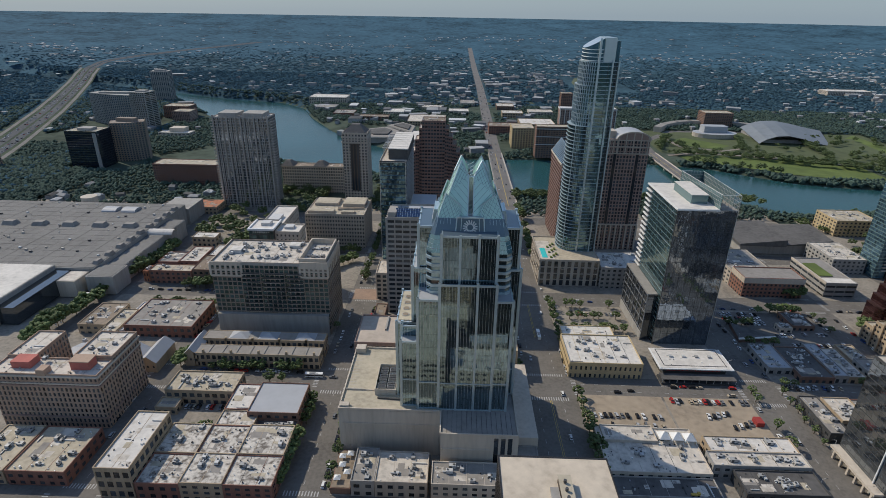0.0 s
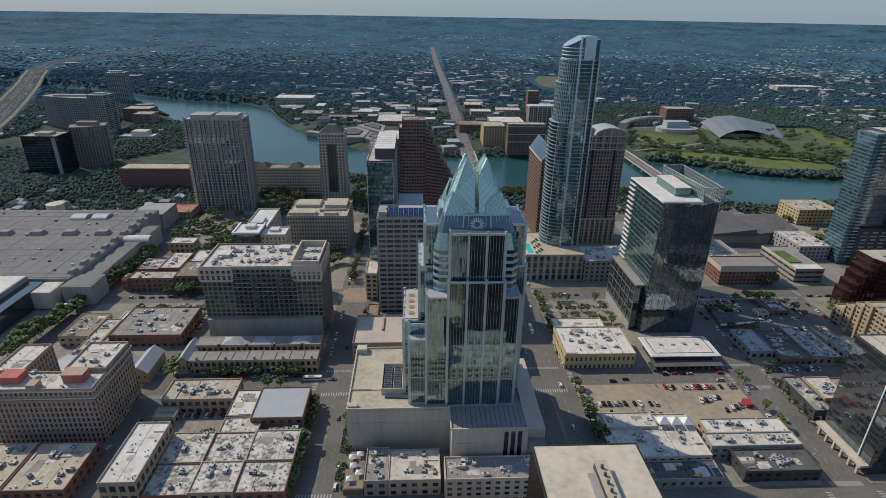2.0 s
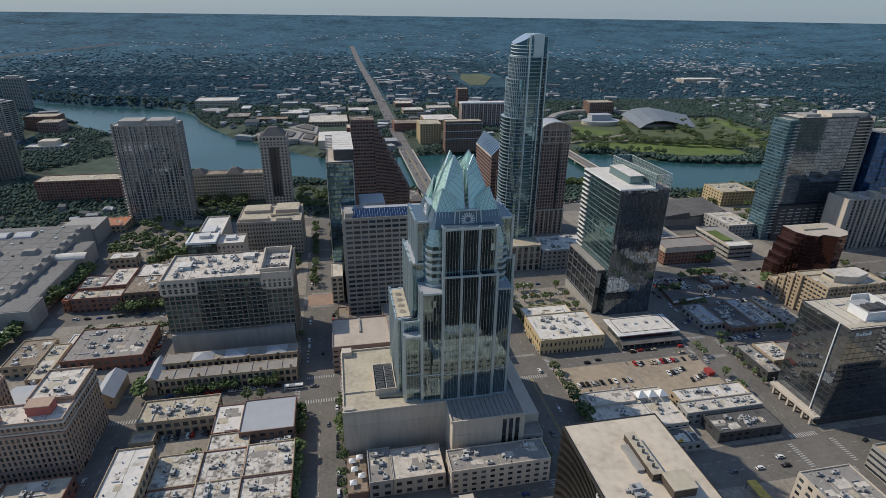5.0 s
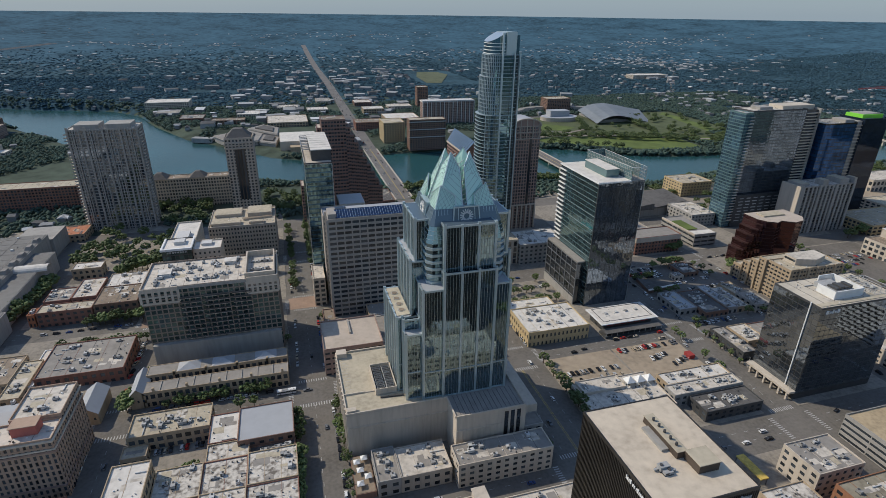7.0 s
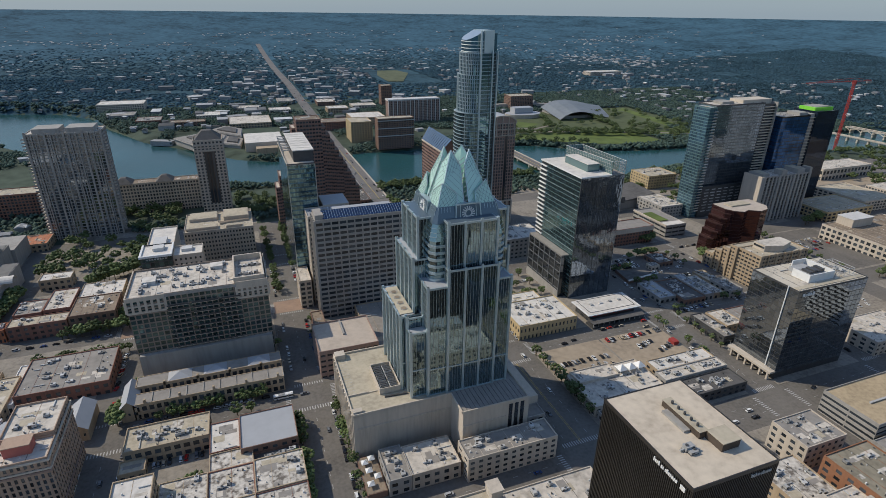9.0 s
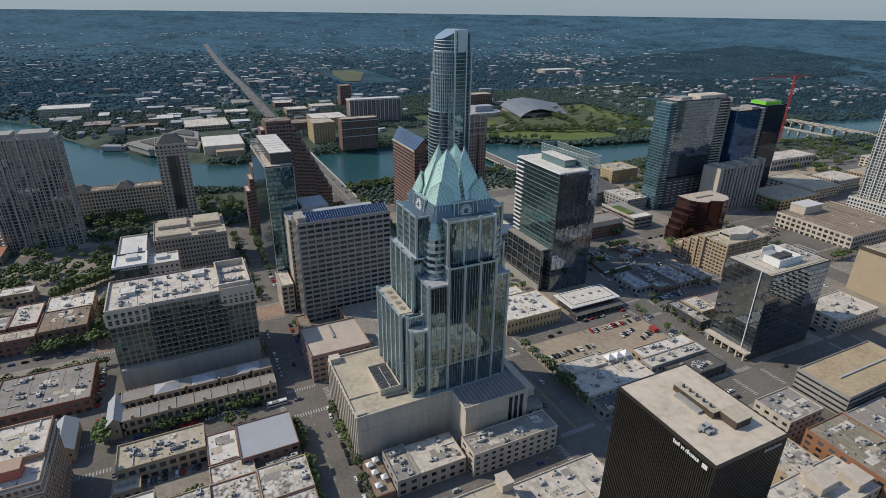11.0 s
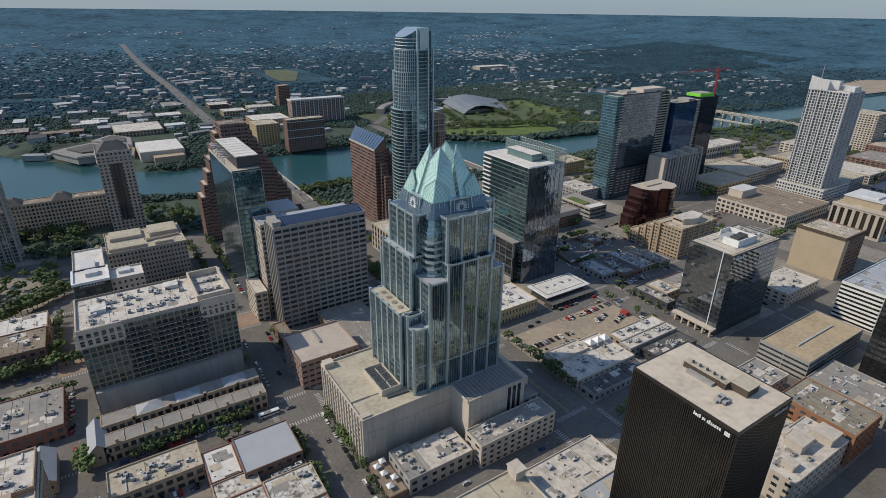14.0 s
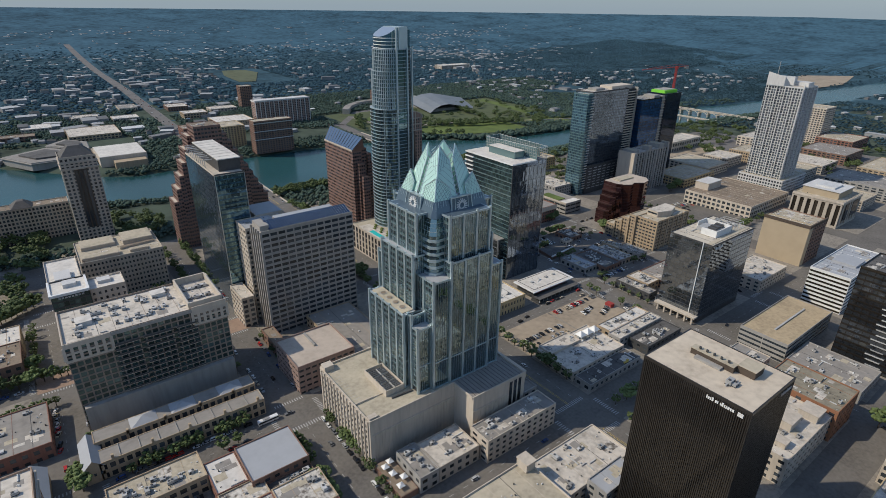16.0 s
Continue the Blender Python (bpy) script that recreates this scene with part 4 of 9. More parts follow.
units((-111, -89, 241, 248), 6, 6, 33)

# long low building with tented skylights, and the condominium behind
def tented():
    o = building("low_office_row", "long low office row with grey metal roofs and tented skylights", (-177, -90, 309, 320), 9.5, 2, (22, 3), TANBRICK, WINDOW, ROOFGREY, parts=44, parapet=0.4, plain=True)
    building("", "", (-177, -90, 325, 336), 11, 2, (22, 3), TANBRICK, WINDOW, ROOFGREY, parts=0, parapet=0.4, plain=True, owner=o, bottom=-1.5)
    for i in range(9):
        x = -171 + i * 9.6
        part("chimney", Mesh().box(x, x + 1.3, 309.2 + i % 2 * 15.8, 310.6 + i % 2 * 15.8, 9.4, 12.2, TANBRICK), o)
        part("roof_seam", Mesh().box(x + 4, x + 4.35, 309.6, 319.6, 9.62, 10.1, GREYCONC), o)
    c = Mesh().box(-176, -91, 320.1, 324.9, -1.2, 6, ROOFDARK)
    part("court", c, o)
    for x in (-152, -131, -104):
        t = Mesh()
        q = [(x - 7, 325.2, 11.2), (x + 7, 325.2, 11.2), (x + 7, 335.8, 11.2), (x - 7, 335.8, 11.2)]
        for i in range(4):
            t.face([q[i], q[(i + 1) % 4], (x, 330.5, 14)], ROOFMETAL)
        part("tented_skylight", t, o, "pyramid of pale metal roofing")
tented()

def condominium():
    o = building("brick_condominium", "brick and glass condominium with balconies and a white roof", (-178, -92, 356, 399), 56, 15, (24, 12), CONDOBRICK, TEALDARK, ROOFWHITE, pier=0.22, span=0.26, parts=280, parapet=1.4, faces="nwe", category="apartment building", base=6)
    b = Mesh()
    b.box(-177, -93, 352.5, 355.95, -3.2, 15.5, GREYCONC, skip="b")
    part("base_wall", b, o)
    for j in range(10):
        for x0, x1 in ((-155, -142), (-140, -124), (-122, -110)):
            s = Mesh().box(x0, x1, 354.2, 356, 17 + j * 3.45, 17.25 + j * 3.45, PALECONC)
            s.box(x0, x1, 354.2, 354.3, 17.25 + j * 3.45, 18.2 + j * 3.45, DARKMETAL)
            part("balcony", s, o)
    c = Mesh()
    c.box(-178.5, -155.5, 355.5, 356, 54.4, 57.4, PALECONC), c.box(-155.5, -112, 355.6, 356, 55, 57, GREYCONC), c.box(-112, -91.5, 355.5, 356, 53, 58.4, PALECONC), c.box(-92, -91.5, 356, 399, 53, 58.4, PALECONC)
    c.box(-178.5, -178, 356, 399, 54.4, 57.4, PALECONC)
    for x0, x1, lo in ((-178.5, -155.5, 46.5), (-112, -91.5, 46.5)):
        n = 6
        for k in range(n + 1):
            x = x0 + (x1 - x0) * k / n
            c.box(x - 0.8, x + 0.8, 355.4, 356, lo, 55, PALECONC)
        c.box(x0, x1, 355.45, 356, lo - 1, lo + 0.4, PALECONC), c.box(x0, x1, 355.45, 356, 50.2, 51.4, PALECONC)
    for k in range(8):
        c.box(-92, -91.4, 357 + k * 5.6, 359.2 + k * 5.6, 46, 55, PALECONC)
    part("cornice", c, o, "brick parapet band", kind="stuff")
    p = Mesh()
    for b2 in ((-113, -93, 358, 359), (-113, -93, 396, 397), (-113, -112, 359, 396), (-94, -93, 359, 396)):
        p.box(*b2, 56, 60.5, PALECONC)
    part("roof_screen", p, o)
condominium()
units((-174, -116, 360, 397), 56, 38, 41)
for x0, x1, y0, y1, h in ((-170, -162, 374, 382, 2.4), (-128, -120, 386, 393, 2.2)):
    alone("roof_house", Mesh().box(x0, x1, y0, y1, 56.1, 56.1 + h, OFFWHITE).box(x0 - 0.2, x1 + 0.2, y0 - 0.2, y1 + 0.2, 56.1 + h, 56.4 + h, ROOFCLEAN), (x0, y0, 56.1), "white plant room on the condominium roof", "roof house")
units((-110, -96, 364, 392), 56, 8, 42, rows=2)

# ---- east blocks ----
def hotel():
    o = building("grand_hotel", "pinkish-tan stone hotel with small windows and a white roof", (-262, -199, 246, 262), 35.5, 10, (24, 6), PINKSTONE, WINDOW, ROOFWHITE, pier=0.5, span=0.3, parts=240, parapet=1.2, category="hotel")
    building("", "", (-222, -199.2, 262.1, 289), 37.5, 10, (6, 10), PINKSTONE, WINDOW, ROOFWHITE, pier=0.5, span=0.3, parts=60, parapet=1.2, faces="wesn", owner=o, bottom=-1.3)
    building("", "", (-262, -245, 262.1, 289), 36.5, 10, (6, 10), PINKSTONE, WINDOW, ROOFWHITE, pier=0.5, span=0.3, parts=0, parapet=1.2, faces="we", owner=o, bottom=-1.3)
    for x0, x1, y0, y1, z in ((-262.2, -198.8, 245.7, 246, 28.2), (-199, -198.7, 246, 289.2, 28.2), (-262.2, -198.8, 245.7, 246, 6.4), (-199, -198.7, 246, 289.2, 6.4)):
        part("string_course", Mesh().box(x0, x1, y0, y1, z, z + 0.9, BROWNPINK), o, "brown stone string course")
    part("cornice", Mesh().box(-262.8, -198.4, 245.3, 246, 34.6, 35.6, PALECONC).box(-199, -198.3, 246, 289.5, 34.6, 35.6, PALECONC), o)
    part("roof_house", Mesh().box(-217.5, -206.5, 252, 259, 35.6, 41, PINKBOX).box(-218, -206, 251.5, 259.5, 41, 41.4, PINKSTONE), o, "salmon stucco roof house")
    part("roof_house", Mesh().box(-252, -241, 252, 260, 35.6, 40, PINKBOX), o, "salmon stucco roof house")
    part("chimney_block", Mesh().box(-233, -228, 245.4, 251, 35.6, 39.5, PINKSTONE), o)
    cor = Mesh().box(-262.5, -198.5, 245.4, 246, 29.8, 30.6, PALECONC).box(-199, -198.4, 246, 289, 29.8, 30.6, PALECONC)
    part("cornice", cor, o)
hotel()
units((-240, -202, 247, 288), 37.5, 8, 51)
shed("brick_storefront", "old two-storey storefront with a pale streaked roof and ducts", (-250, -228, 203, 236), 8, TANBRICK, ROOFTAN)
shed("brick_storefront", "old two-storey storefront with a tan roof", (-227, -196, 203, 236), 8, REDBRICK, ROOFTAN)
units((-249, -229, 205, 235), 8, 9, 52)
units((-226, -197, 205, 235), 8, 8, 53)
shed("flat_brown_store", "broad single-storey brick store with a grey roof", (-247, -195, 345, 386), 7, REDBRICK, ROOFGREY)
units((-244, -198, 348, 384), 7, 12, 54)
shed("pale_canopy", "long pale loading canopy beside the store", (-254, -247.2, 343, 386), 3.6, WHITEPAINT, ROOFWHITE)


def gabled(rect, eave, ridge, wall_mat, roof_mat, label, along="x"):
    x0, x1, y0, y1 = rect
    g = gz(x0, y0) - 0.2
    o = thing("gabled_house", ((x0 + x1) / 2, (y0 + y1) / 2, g), label, "house")
    w = Mesh().box(x0, x1, y0, y1, g, eave, wall_mat, skip="tb")
    if along == "x":
        ym = (y0 + y1) / 2
        w.face([(x0, y0, eave), (x0, ym, ridge), (x0, y1, eave)], wall_mat), w.face([(x1, y0, eave), (x1, y1, eave), (x1, ym, ridge)], wall_mat)
        r = Mesh().face([(x0 - 0.4, y0 - 0.5, eave - 0.2), (x1 + 0.4, y0 - 0.5, eave - 0.2), (x1 + 0.4, ym, ridge + 0.1), (x0 - 0.4, ym, ridge + 0.1)], roof_mat)
        r.face([(x0 - 0.4, ym, ridge + 0.1), (x1 + 0.4, ym, ridge + 0.1), (x1 + 0.4, y1 + 0.5, eave - 0.2), (x0 - 0.4, y1 + 0.5, eave - 0.2)], roof_mat)
    else:
        xm = (x0 + x1) / 2
        w.face([(x0, y0, eave), (x1, y0, eave), (xm, y0, ridge)], wall_mat), w.face([(x0, y1, eave), (xm, y1, ridge), (x1, y1, eave)], wall_mat)
        r = Mesh().face([(x0 - 0.5, y0 - 0.4, eave - 0.2), (xm, y0 - 0.4, ridge + 0.1), (xm, y1 + 0.4, ridge + 0.1), (x0 - 0.5, y1 + 0.4, eave - 0.2)], roof_mat)
        r.face([(xm, y0 - 0.4, ridge + 0.1), (x1 + 0.5, y0 - 0.4, eave - 0.2), (x1 + 0.5, y1 + 0.4, eave - 0.2), (xm, y1 + 0.4, ridge + 0.1)], roof_mat)
    part("wall", w, o)
    part("roof", r, o)
    for i in range(3):
        part("window", pane_mesh(1.1, 1.6, "x", WINDOW), o, shift=(x0 + (i + 0.5) * (x1 - x0) / 3, y0 - 0.03, (g + eave) / 2 + 0.6))
    return o


gabled((-184, -175, 309, 333), 8.5, 13, TANBRICK, ROOFMETAL, "gabled brick head house of the office row", "y")
gabled((-226, -212, 298, 318), 7, 11, REDBRICK, ROOFMETAL, "gabled red brick house with a pale metal roof", "y")
gabled((-211, -199, 300, 326), 7, 11.5, TANBRICK, ROOFMETAL, "gabled tan brick house with a pale metal roof", "y")
gabled((-262, -228, 300, 322), 7, 10, PINKSTONE, ROOFMETAL, "long gabled stone building with a grey metal roof", "x")
for k, (r, t, w, f, lab) in enumerate((
        ((-262, -250, 330, 372), 5, TANBRICK, ROOFTAN, "low building with a tan roof beside a yard"),
        ((-284, -262, 347, 380), 5.5, TANBRICK, ROOFBROWN, "single-storey shop with a brown roof"),
        ((-277, -238, 438, 452), 7, REDBRICK, ROOFTAN, "old brick warehouse with a tan roof"),
        ((-237, -205, 438, 470), 9, BROWNBRICK, ROOFBROWN, "brick building with a brown gravel roof"),
        ((-277, -258, 455, 478), 8, REDBRICK, ROOFGREY, "brick building with a recessed grey roof"),
        ((-257, -238.5, 455, 490), 9, REDBRICK, ROOFWHITE, "brick building with a white roof"),
        ((-237.5, -205, 474, 500), 7, TANBRICK, ROOFCLEAN, "low building with a clean white roof"),
        ((-284, -279, 440, 452), 5, TERRA, TERRA, "low patio building with red-brown roofs"))):
    shed("brick_building", lab, r, t, w, f)
    units(r, t, 4, 60 + k)
shed("restaurant_pavilion", "white-roofed pavilion with deep eaves", (-280, -255, 530, 545), 2, TANBRICK, ROOFCLEAN)
shed("tile_roofed_house", "low house with a red tile roof", (-330, -300, 640, 670), -3, TANBRICK, TERRA)


def convention_hall():
    o = thing("convention_hall", (-390, 470, -3), "vast grey-roofed convention hall with a white-roofed ballroom wing", "convention hall")
    w = Mesh()
    w.box(-560, -318, 425, 600, -9, 14.5, GREYCONC, skip="b")
    w.box(-318, -300, 440, 560, -8, 10.5, GREYCONC, skip="b")
    w.box(-560, -352, 352, 424.8, -2, 17, GREYCONC, skip="b")
    w.box(-352, -338, 356, 424, -2, 13, SMOKEGLASS, skip="b")
    w.box(-338, -322, 404, 424, -3, 12, PALECONC, skip="b")
    w.box(-318, -294, 412, 436, -4, 13, GREYCONC, skip="b")
    w.box(-350, -315, 600, 640, -10, 9, GREYCONC, skip="b")
    part("wall", w, o)
    part("roof", Mesh().box(-559, -319, 426, 599, 14.4, 14.9, HALLROOF).box(-317.5, -300.5, 441, 559, 10.4, 10.8, HALLROOF).box(-317, -295, 413, 435, 12.9, 13.3, HALLROOF), o)
    part("roof", Mesh().box(-559, -353, 353, 424, 16.9, 17.4, ROOFCLEAN), o, "clean white membrane roof")
    part("roof", Mesh().box(-337, -323, 405, 423, 11.9, 12.2, ROOFWHITE), o)
    seam = Mesh()
    for i in range(20):
        seam.box(-556 + i * 12, -555.6 + i * 12, 427, 598, 14.9, 15.05, ROOFDARK if i % 3 == 0 else ROOFGREY)
    for i in range(13):
        seam.box(-558, -325, 434 + i * 13, 434.3 + i * 13, 14.9, 15.1, ROOFGREY)
    rnd = random.Random(9)
    for i in range(90):
        x, y, w = rnd.uniform(-555, -330), rnd.uniform(430, 595), rnd.uniform(0.6, 2.2)
        seam.box(x, x + w, y, y + w, 14.9, 15.4 + w * 0.5, rnd.choice((UNITGREY, ROOFWHITE, DARKMETAL)))
    part("roof_clutter", seam, o, "roof seams, hatches and vents", kind="stuff")
    for i in range(9):
        y = 432 + i * 18
        m = Mesh().prism([(-324, y), (-318.2, y), (-318.2, y + 9), (-324, y + 9)], 14.9, 18, ROOFGREY, taper=[(-322.5, y + 1.5), (-319, y + 1.5), (-319, y + 7.5), (-322.5, y + 7.5)])
        part("roof_monitor", m, o)
    for i in range(7):
        x = -540 + i * 32
        m = Mesh().prism([(x, 520), (x + 14, 520), (x + 14, 530), (x, 530)], 14.9, 19, ROOFGREY, taper=[(x + 2, 522), (x + 12, 522), (x + 12, 528), (x + 2, 528)])
        part("roof_monitor", m, o)
    for i in range(2):
        arch = Mesh()
        x, y = -398 + i * 22, 575
        pr = [(y + 8 * math.cos(math.pi * a / 8), 14.9 + 3.2 * math.sin(math.pi * a / 8)) for a in range(9)]
        for (ya, za), (yb, zb) in zip(pr, pr[1:]):
            arch.face([(x, ya, za), (x, yb, zb), (x + 16, yb, zb), (x + 16, ya, za)], ROOFMETAL)
        arch.face([(x, a, b) for a, b in pr][::-1], ROOFMETAL), arch.face([(x + 16, a, b) for a, b in pr], ROOFMETAL)
        part("barrel_skylight", arch, o, "pale barrel-vaulted skylight")
    b = Mesh()
    pr = [(520 + 6 * math.cos(math.pi * a / 8), 10.8 + 4 * math.sin(math.pi * a / 8)) for a in range(9)]
    for (ya, za), (yb, zb) in zip(pr, pr[1:]):
        b.face([(-318, ya, za), (-318, yb, zb), (-292, yb, zb), (-292, ya, za)], ROOFCLEAN)
    part("entrance_vault", b, o, "white barrel vault over the entrance")
    part("canopy", Mesh().box(-312, -306, 352, 400, 3.5, 4.2, WHITEPAINT), o, "long white street canopy")
    col = Mesh()
    for i in range(9):
        col.box(-307, -306.4, 354 + i * 5.4, 354.6 + i * 5.4, -1.2, 3.6, WHITEPAINT)
    part("canopy_posts", col, o)
    drum = [(-440 + 9 * math.cos(a * math.pi / 8), 612 + 9 * math.sin(a * math.pi / 8)) for a in range(16)]
    part("drum_tower", Mesh().prism(drum, -10, 18, PALECONC), o)
convention_hall()

# ---- south of the tower ----
garage = building("brick_parking_garage", "brown brick parking garage with a pale open roof deck", (-66, -26, 313, 350), 18.5, 5, (9, 8), BROWNPINK, DARKGLASS, DECKPINK, plain=True, pier=0.3, span=0.62, parts=90, parapet=1.2, category="parking garage")
part("roof_slot", Mesh().box(-47, -45.8, 330, 348, 18.6, 19.9, GREYCONC), garage)
shed("planted_terrace", "brown brick terrace with planters", (-62, -53, 352, 392), 5, BROWNBRICK, ROOFBROWN)
shed("low_shop", "low tan building with a blue-grey roof", (-27, 10, 312, 390), 6, TANBRICK, ROOFGREY)
shed("tan_street_building", "narrow tan building on the avenue", (12, 46, 312, 345), 16, TANBRICK, ROOFTAN)


def banded_office():
    o = building("banded_office_tower", "pale stone office slab with dark window bands", (-52, 20, 394, 414), 80, 20, (12, 4), GREYSTONE, DARKGLASS, ROOFWHITE, pier=0.16, span=0.46, parts=300, parapet=1.0, faces="nesw", category="tower")
    t = Mesh()
    t.face([(-46, 395.5, 80.9), (19, 395.5, 80.9), (19, 405.5, 84.6), (-46, 405.5, 84.6)], SOLAR)
    t.face([(-46, 405.5, 84.6), (19, 405.5, 84.6), (19, 406.5, 80.4), (-46, 406.5, 80.4)], DARKMETAL)
    part("solar_array", t, o, "tilted array of blue solar panels")
    for i in range(34):
        x = -46 + i * 1.97
        part("glazing_bar", Mesh().beam((x, 395.5, 81.0), (x, 405.5, 84.7), 0.13, PALEBLUE), o)
    for k in range(5):
        part("purlin", Mesh().beam((-46, 395.5 + k * 2.5, 81.0 + k * 0.925), (19, 395.5 + k * 2.5, 81.0 + k * 0.925), 0.12, DARKMETAL), o)
    part("plant_house", Mesh().box(-36, 10, 407.5, 413.4, 80.2, 83.6, GREYSTONE).box(-36.3, 10.3, 407.2, 413.7, 83.6, 83.9, ROOFMETAL), o)
    part("stair_core", Mesh().box(-51.5, -45, 397, 413, 80.1, 84, GREYSTONE), o)
    for i in range(5):
        part("pier", Mesh().box(-53.2, -52, 394 + i * 4.7, 395.2 + i * 4.7, -5, 80.5, GREYSTONE), o)
banded_office()
slab = building("white_slab_tower", "white stone slab tower with small dark windows", (-54, -20, 424, 446), 73, 19, (9, 6), PALECONC, WINDOW, ROOFMETAL, pier=0.5, span=0.45, parts=120, faces="ne", category="tower")
part("rear_block", Mesh().box(-38, -16, 446.1, 474, -5, 74.5, PALECONC).box(-37.5, -16.5, 446.6, 473.5, 74.5, 74.7, ROOFMETAL), slab)
building("white_street_block", "six-storey white stone block on the corner", (-66, -56.2, 418, 446), 20, 6, (2, 6), PALECONC, WINDOW, ROOFWHITE, parts=40, faces="ne")


def fin_tower():
    o = thing("blue_glass_tower", (-53, 490, -6), "blue curtain-wall tower with a slatted white roof screen", "tower")
    x0, x1, y0, y1, z0, z1 = -64.0, -41.8, 447.0, 531.0, -6.0, 110.5
    part("core", Mesh().box(x0 + 0.15, x1 - 0.15, y0 + 0.15, y1 - 0.15, z0, z1 - 0.2, DARKGLASS, skip="b"), o)
    part("glass_front", curtain(Mesh(), "n", x0, x1, y0, z0, z1, 15, 30, TEALMIRROR, gap=0.06, tilt=0.007, spandrel=BLUEGLASS, share=0.3, seed=11), o, "blue-green curtain wall", kind="stuff")
    part("glass_side", curtain(Mesh(), "e", y0, y1, x0, z0, z1, 56, 30, BLUEMIRROR, gap=0.06, tilt=0.007, spandrel=BLUEGLASS, share=0.25, seed=12), o, "blue-grey mirrored curtain wall", kind="stuff")
    w = Mesh()
    for j in range(30):
        z = z0 + j * (z1 - z0) / 30
        w.box(x1 - 0.1, x1 + 0.7, y0 + 2, y1, z, z + 1.3, GREYCONC)
    part("slab_edges", w, o)
    part("corner", Mesh().box(x0 - 0.15, x0 + 0.3, y0 - 0.15, y0 + 0.3, z0, z1, SILVER).box(x1 - 0.3, x1 + 0.15, y0 - 0.15, y0 + 0.3, z0, z1, SILVER), o)
    part("roof", Mesh().box(x0, x1, y0, y1, z1 - 0.2, z1 + 0.3, PALECONC), o)
    part("parapet", Mesh().box(x0, x1, y0, y0 + 0.5, z1 + 0.3, z1 + 1.3, DARKMETAL).box(x0, x0 + 0.5, y0, y1, z1 + 0.3, z1 + 1.3, PALECONC), o)
    part("plant_house", Mesh().box(-57.4, -41, 456.8, 529, z1 + 0.3, 119.2, DARKMETAL), o, "dark louvred plant house")
    s = Mesh()
    for i in range(8):
        ya = 457 + i * 9.0
        s.box(-57.8, -40.5, ya, ya + 8.2, 119.5, 120.2, ROOFCLEAN)
    part("roof_slats", s, o, "white roof panels in strips")
    for i in range(10):
        part("roof_frame", Mesh().box(-64.5, -58, 470 + i * 6.2, 471 + i * 6.2, 117.4, 118, UNITGREY), o, "open grey roof frame")
        part("frame_post", Mesh().box(-63.9, -63.5, 470.2 + i * 6.2, 470.8 + i * 6.2, z1, 117.5, UNITGREY), o)
fin_tower()


def red_stepped():
    o = thing("red_granite_tower", (-15, 590, -10), "red granite office tower stepping down like a stair", "tower")
    for i in range(10):
        x1 = -12 + i * 4.2
        top = 117 - i * 8.5
        rect = (-38 if i == 0 else x1 - 4.6, x1, 604 - min(i, 4) * 0.8, 630)
        building("", "", rect, top, max(4, round((top + 10) / 3.9)), (8 if i == 0 else 2, 8), REDGRANITE, WINDOW, ROOFBROWN, pier=0.22, span=0.5, parts=80 if i == 0 else 14, faces="nw" if i else "nwe", owner=o, bottom=-10.5, parapet=0.8)
    for i in range(6):
        x0 = -42 - i * 4.6
        top = 106 - i * 13
        building("", "", (x0, x0 + 4.5, 618, 642), top, max(4, round((top + 10) / 3.9)), (2, 8), REDGRANITE, WINDOW, PALECONC, pier=0.22, span=0.5, parts=8, faces="ne", owner=o, bottom=-10.5, parapet=0.8)
red_stepped()
building("dark_low_block", "dark low block beside the avenue", (26, 48, 640, 690), 8, 5, (5, 8), BROWNBRICK, WINDOW, ROOFDARK, parts=25)


def red_peaked():
    """A long slab under a sloping glass roof, its northern end stepping down."""
    o = building("red_peaked_tower", "red granite tower with a sloping glass roof and stepped northern end", (113, 134, 572, 634), 80.5, 23, (7, 19), REDGRANITE, WINDOW, ROOFBROWN, pier=0.2, span=0.5, parts=150, faces="ne", category="tower", parapet=0.3, plain=True)
    g = Mesh()
    a, b, c, d = (113, 566, 82), (123, 560, 95.5), (124, 640, 95.5), (113, 634, 82)
    g.face([a, d, c, b], BLUEMIRROR)
    g = part("glass_slope", g, o, "sloping dark blue glass roof")
    for k in range(13):
        u = k / 12
        part("glazing_bar", Mesh().beam(Vector(a).lerp(Vector(d), u), Vector(b).lerp(Vector(c), u), 0.3, DARKMETAL), g)
    t = Mesh()
    t.face([(113, 566, 80.4), (113, 566, 82), b, (123, 566, 80.4)], REDGRANITE), t.face([b, c, (128, 634, 80.4), (128, 566, 80.4)], REDGRANITE)
    t.face([c, d, (113, 634, 80.4), (128, 634, 80.4)], REDGRANITE), t.face([b, (128, 566, 80.4), (123, 566, 80.4)], REDGRANITE)
    t.box(112.4, 113, 566, 634, 80.2, 82, PALECONC)
    part("gable", t, o)
    # bays that step down towards the avenue side
    for x0, x1, y0, y1, top in ((113.2, 124, 566, 571.9, 80), (134.1, 139, 570, 630, 74), (139.1, 144, 574, 626, 62), (144.1, 149, 578, 622, 50), (118, 126, 561, 565.9, 66), (120, 128, 556, 560.9, 52)):
        building("", "", (x0, x1, y0, y1), top, max(4, round((top + 10) / 3.9)), (max(2, round((x1 - x0) / 2.5)), max(2, round((y1 - y0) / 3))), REDGRANITE, WINDOW, ROOFBROWN, pier=0.22, span=0.5, parts=6, faces="new", owner=o, bottom=-10, parapet=0.5, plain=True)
red_peaked()


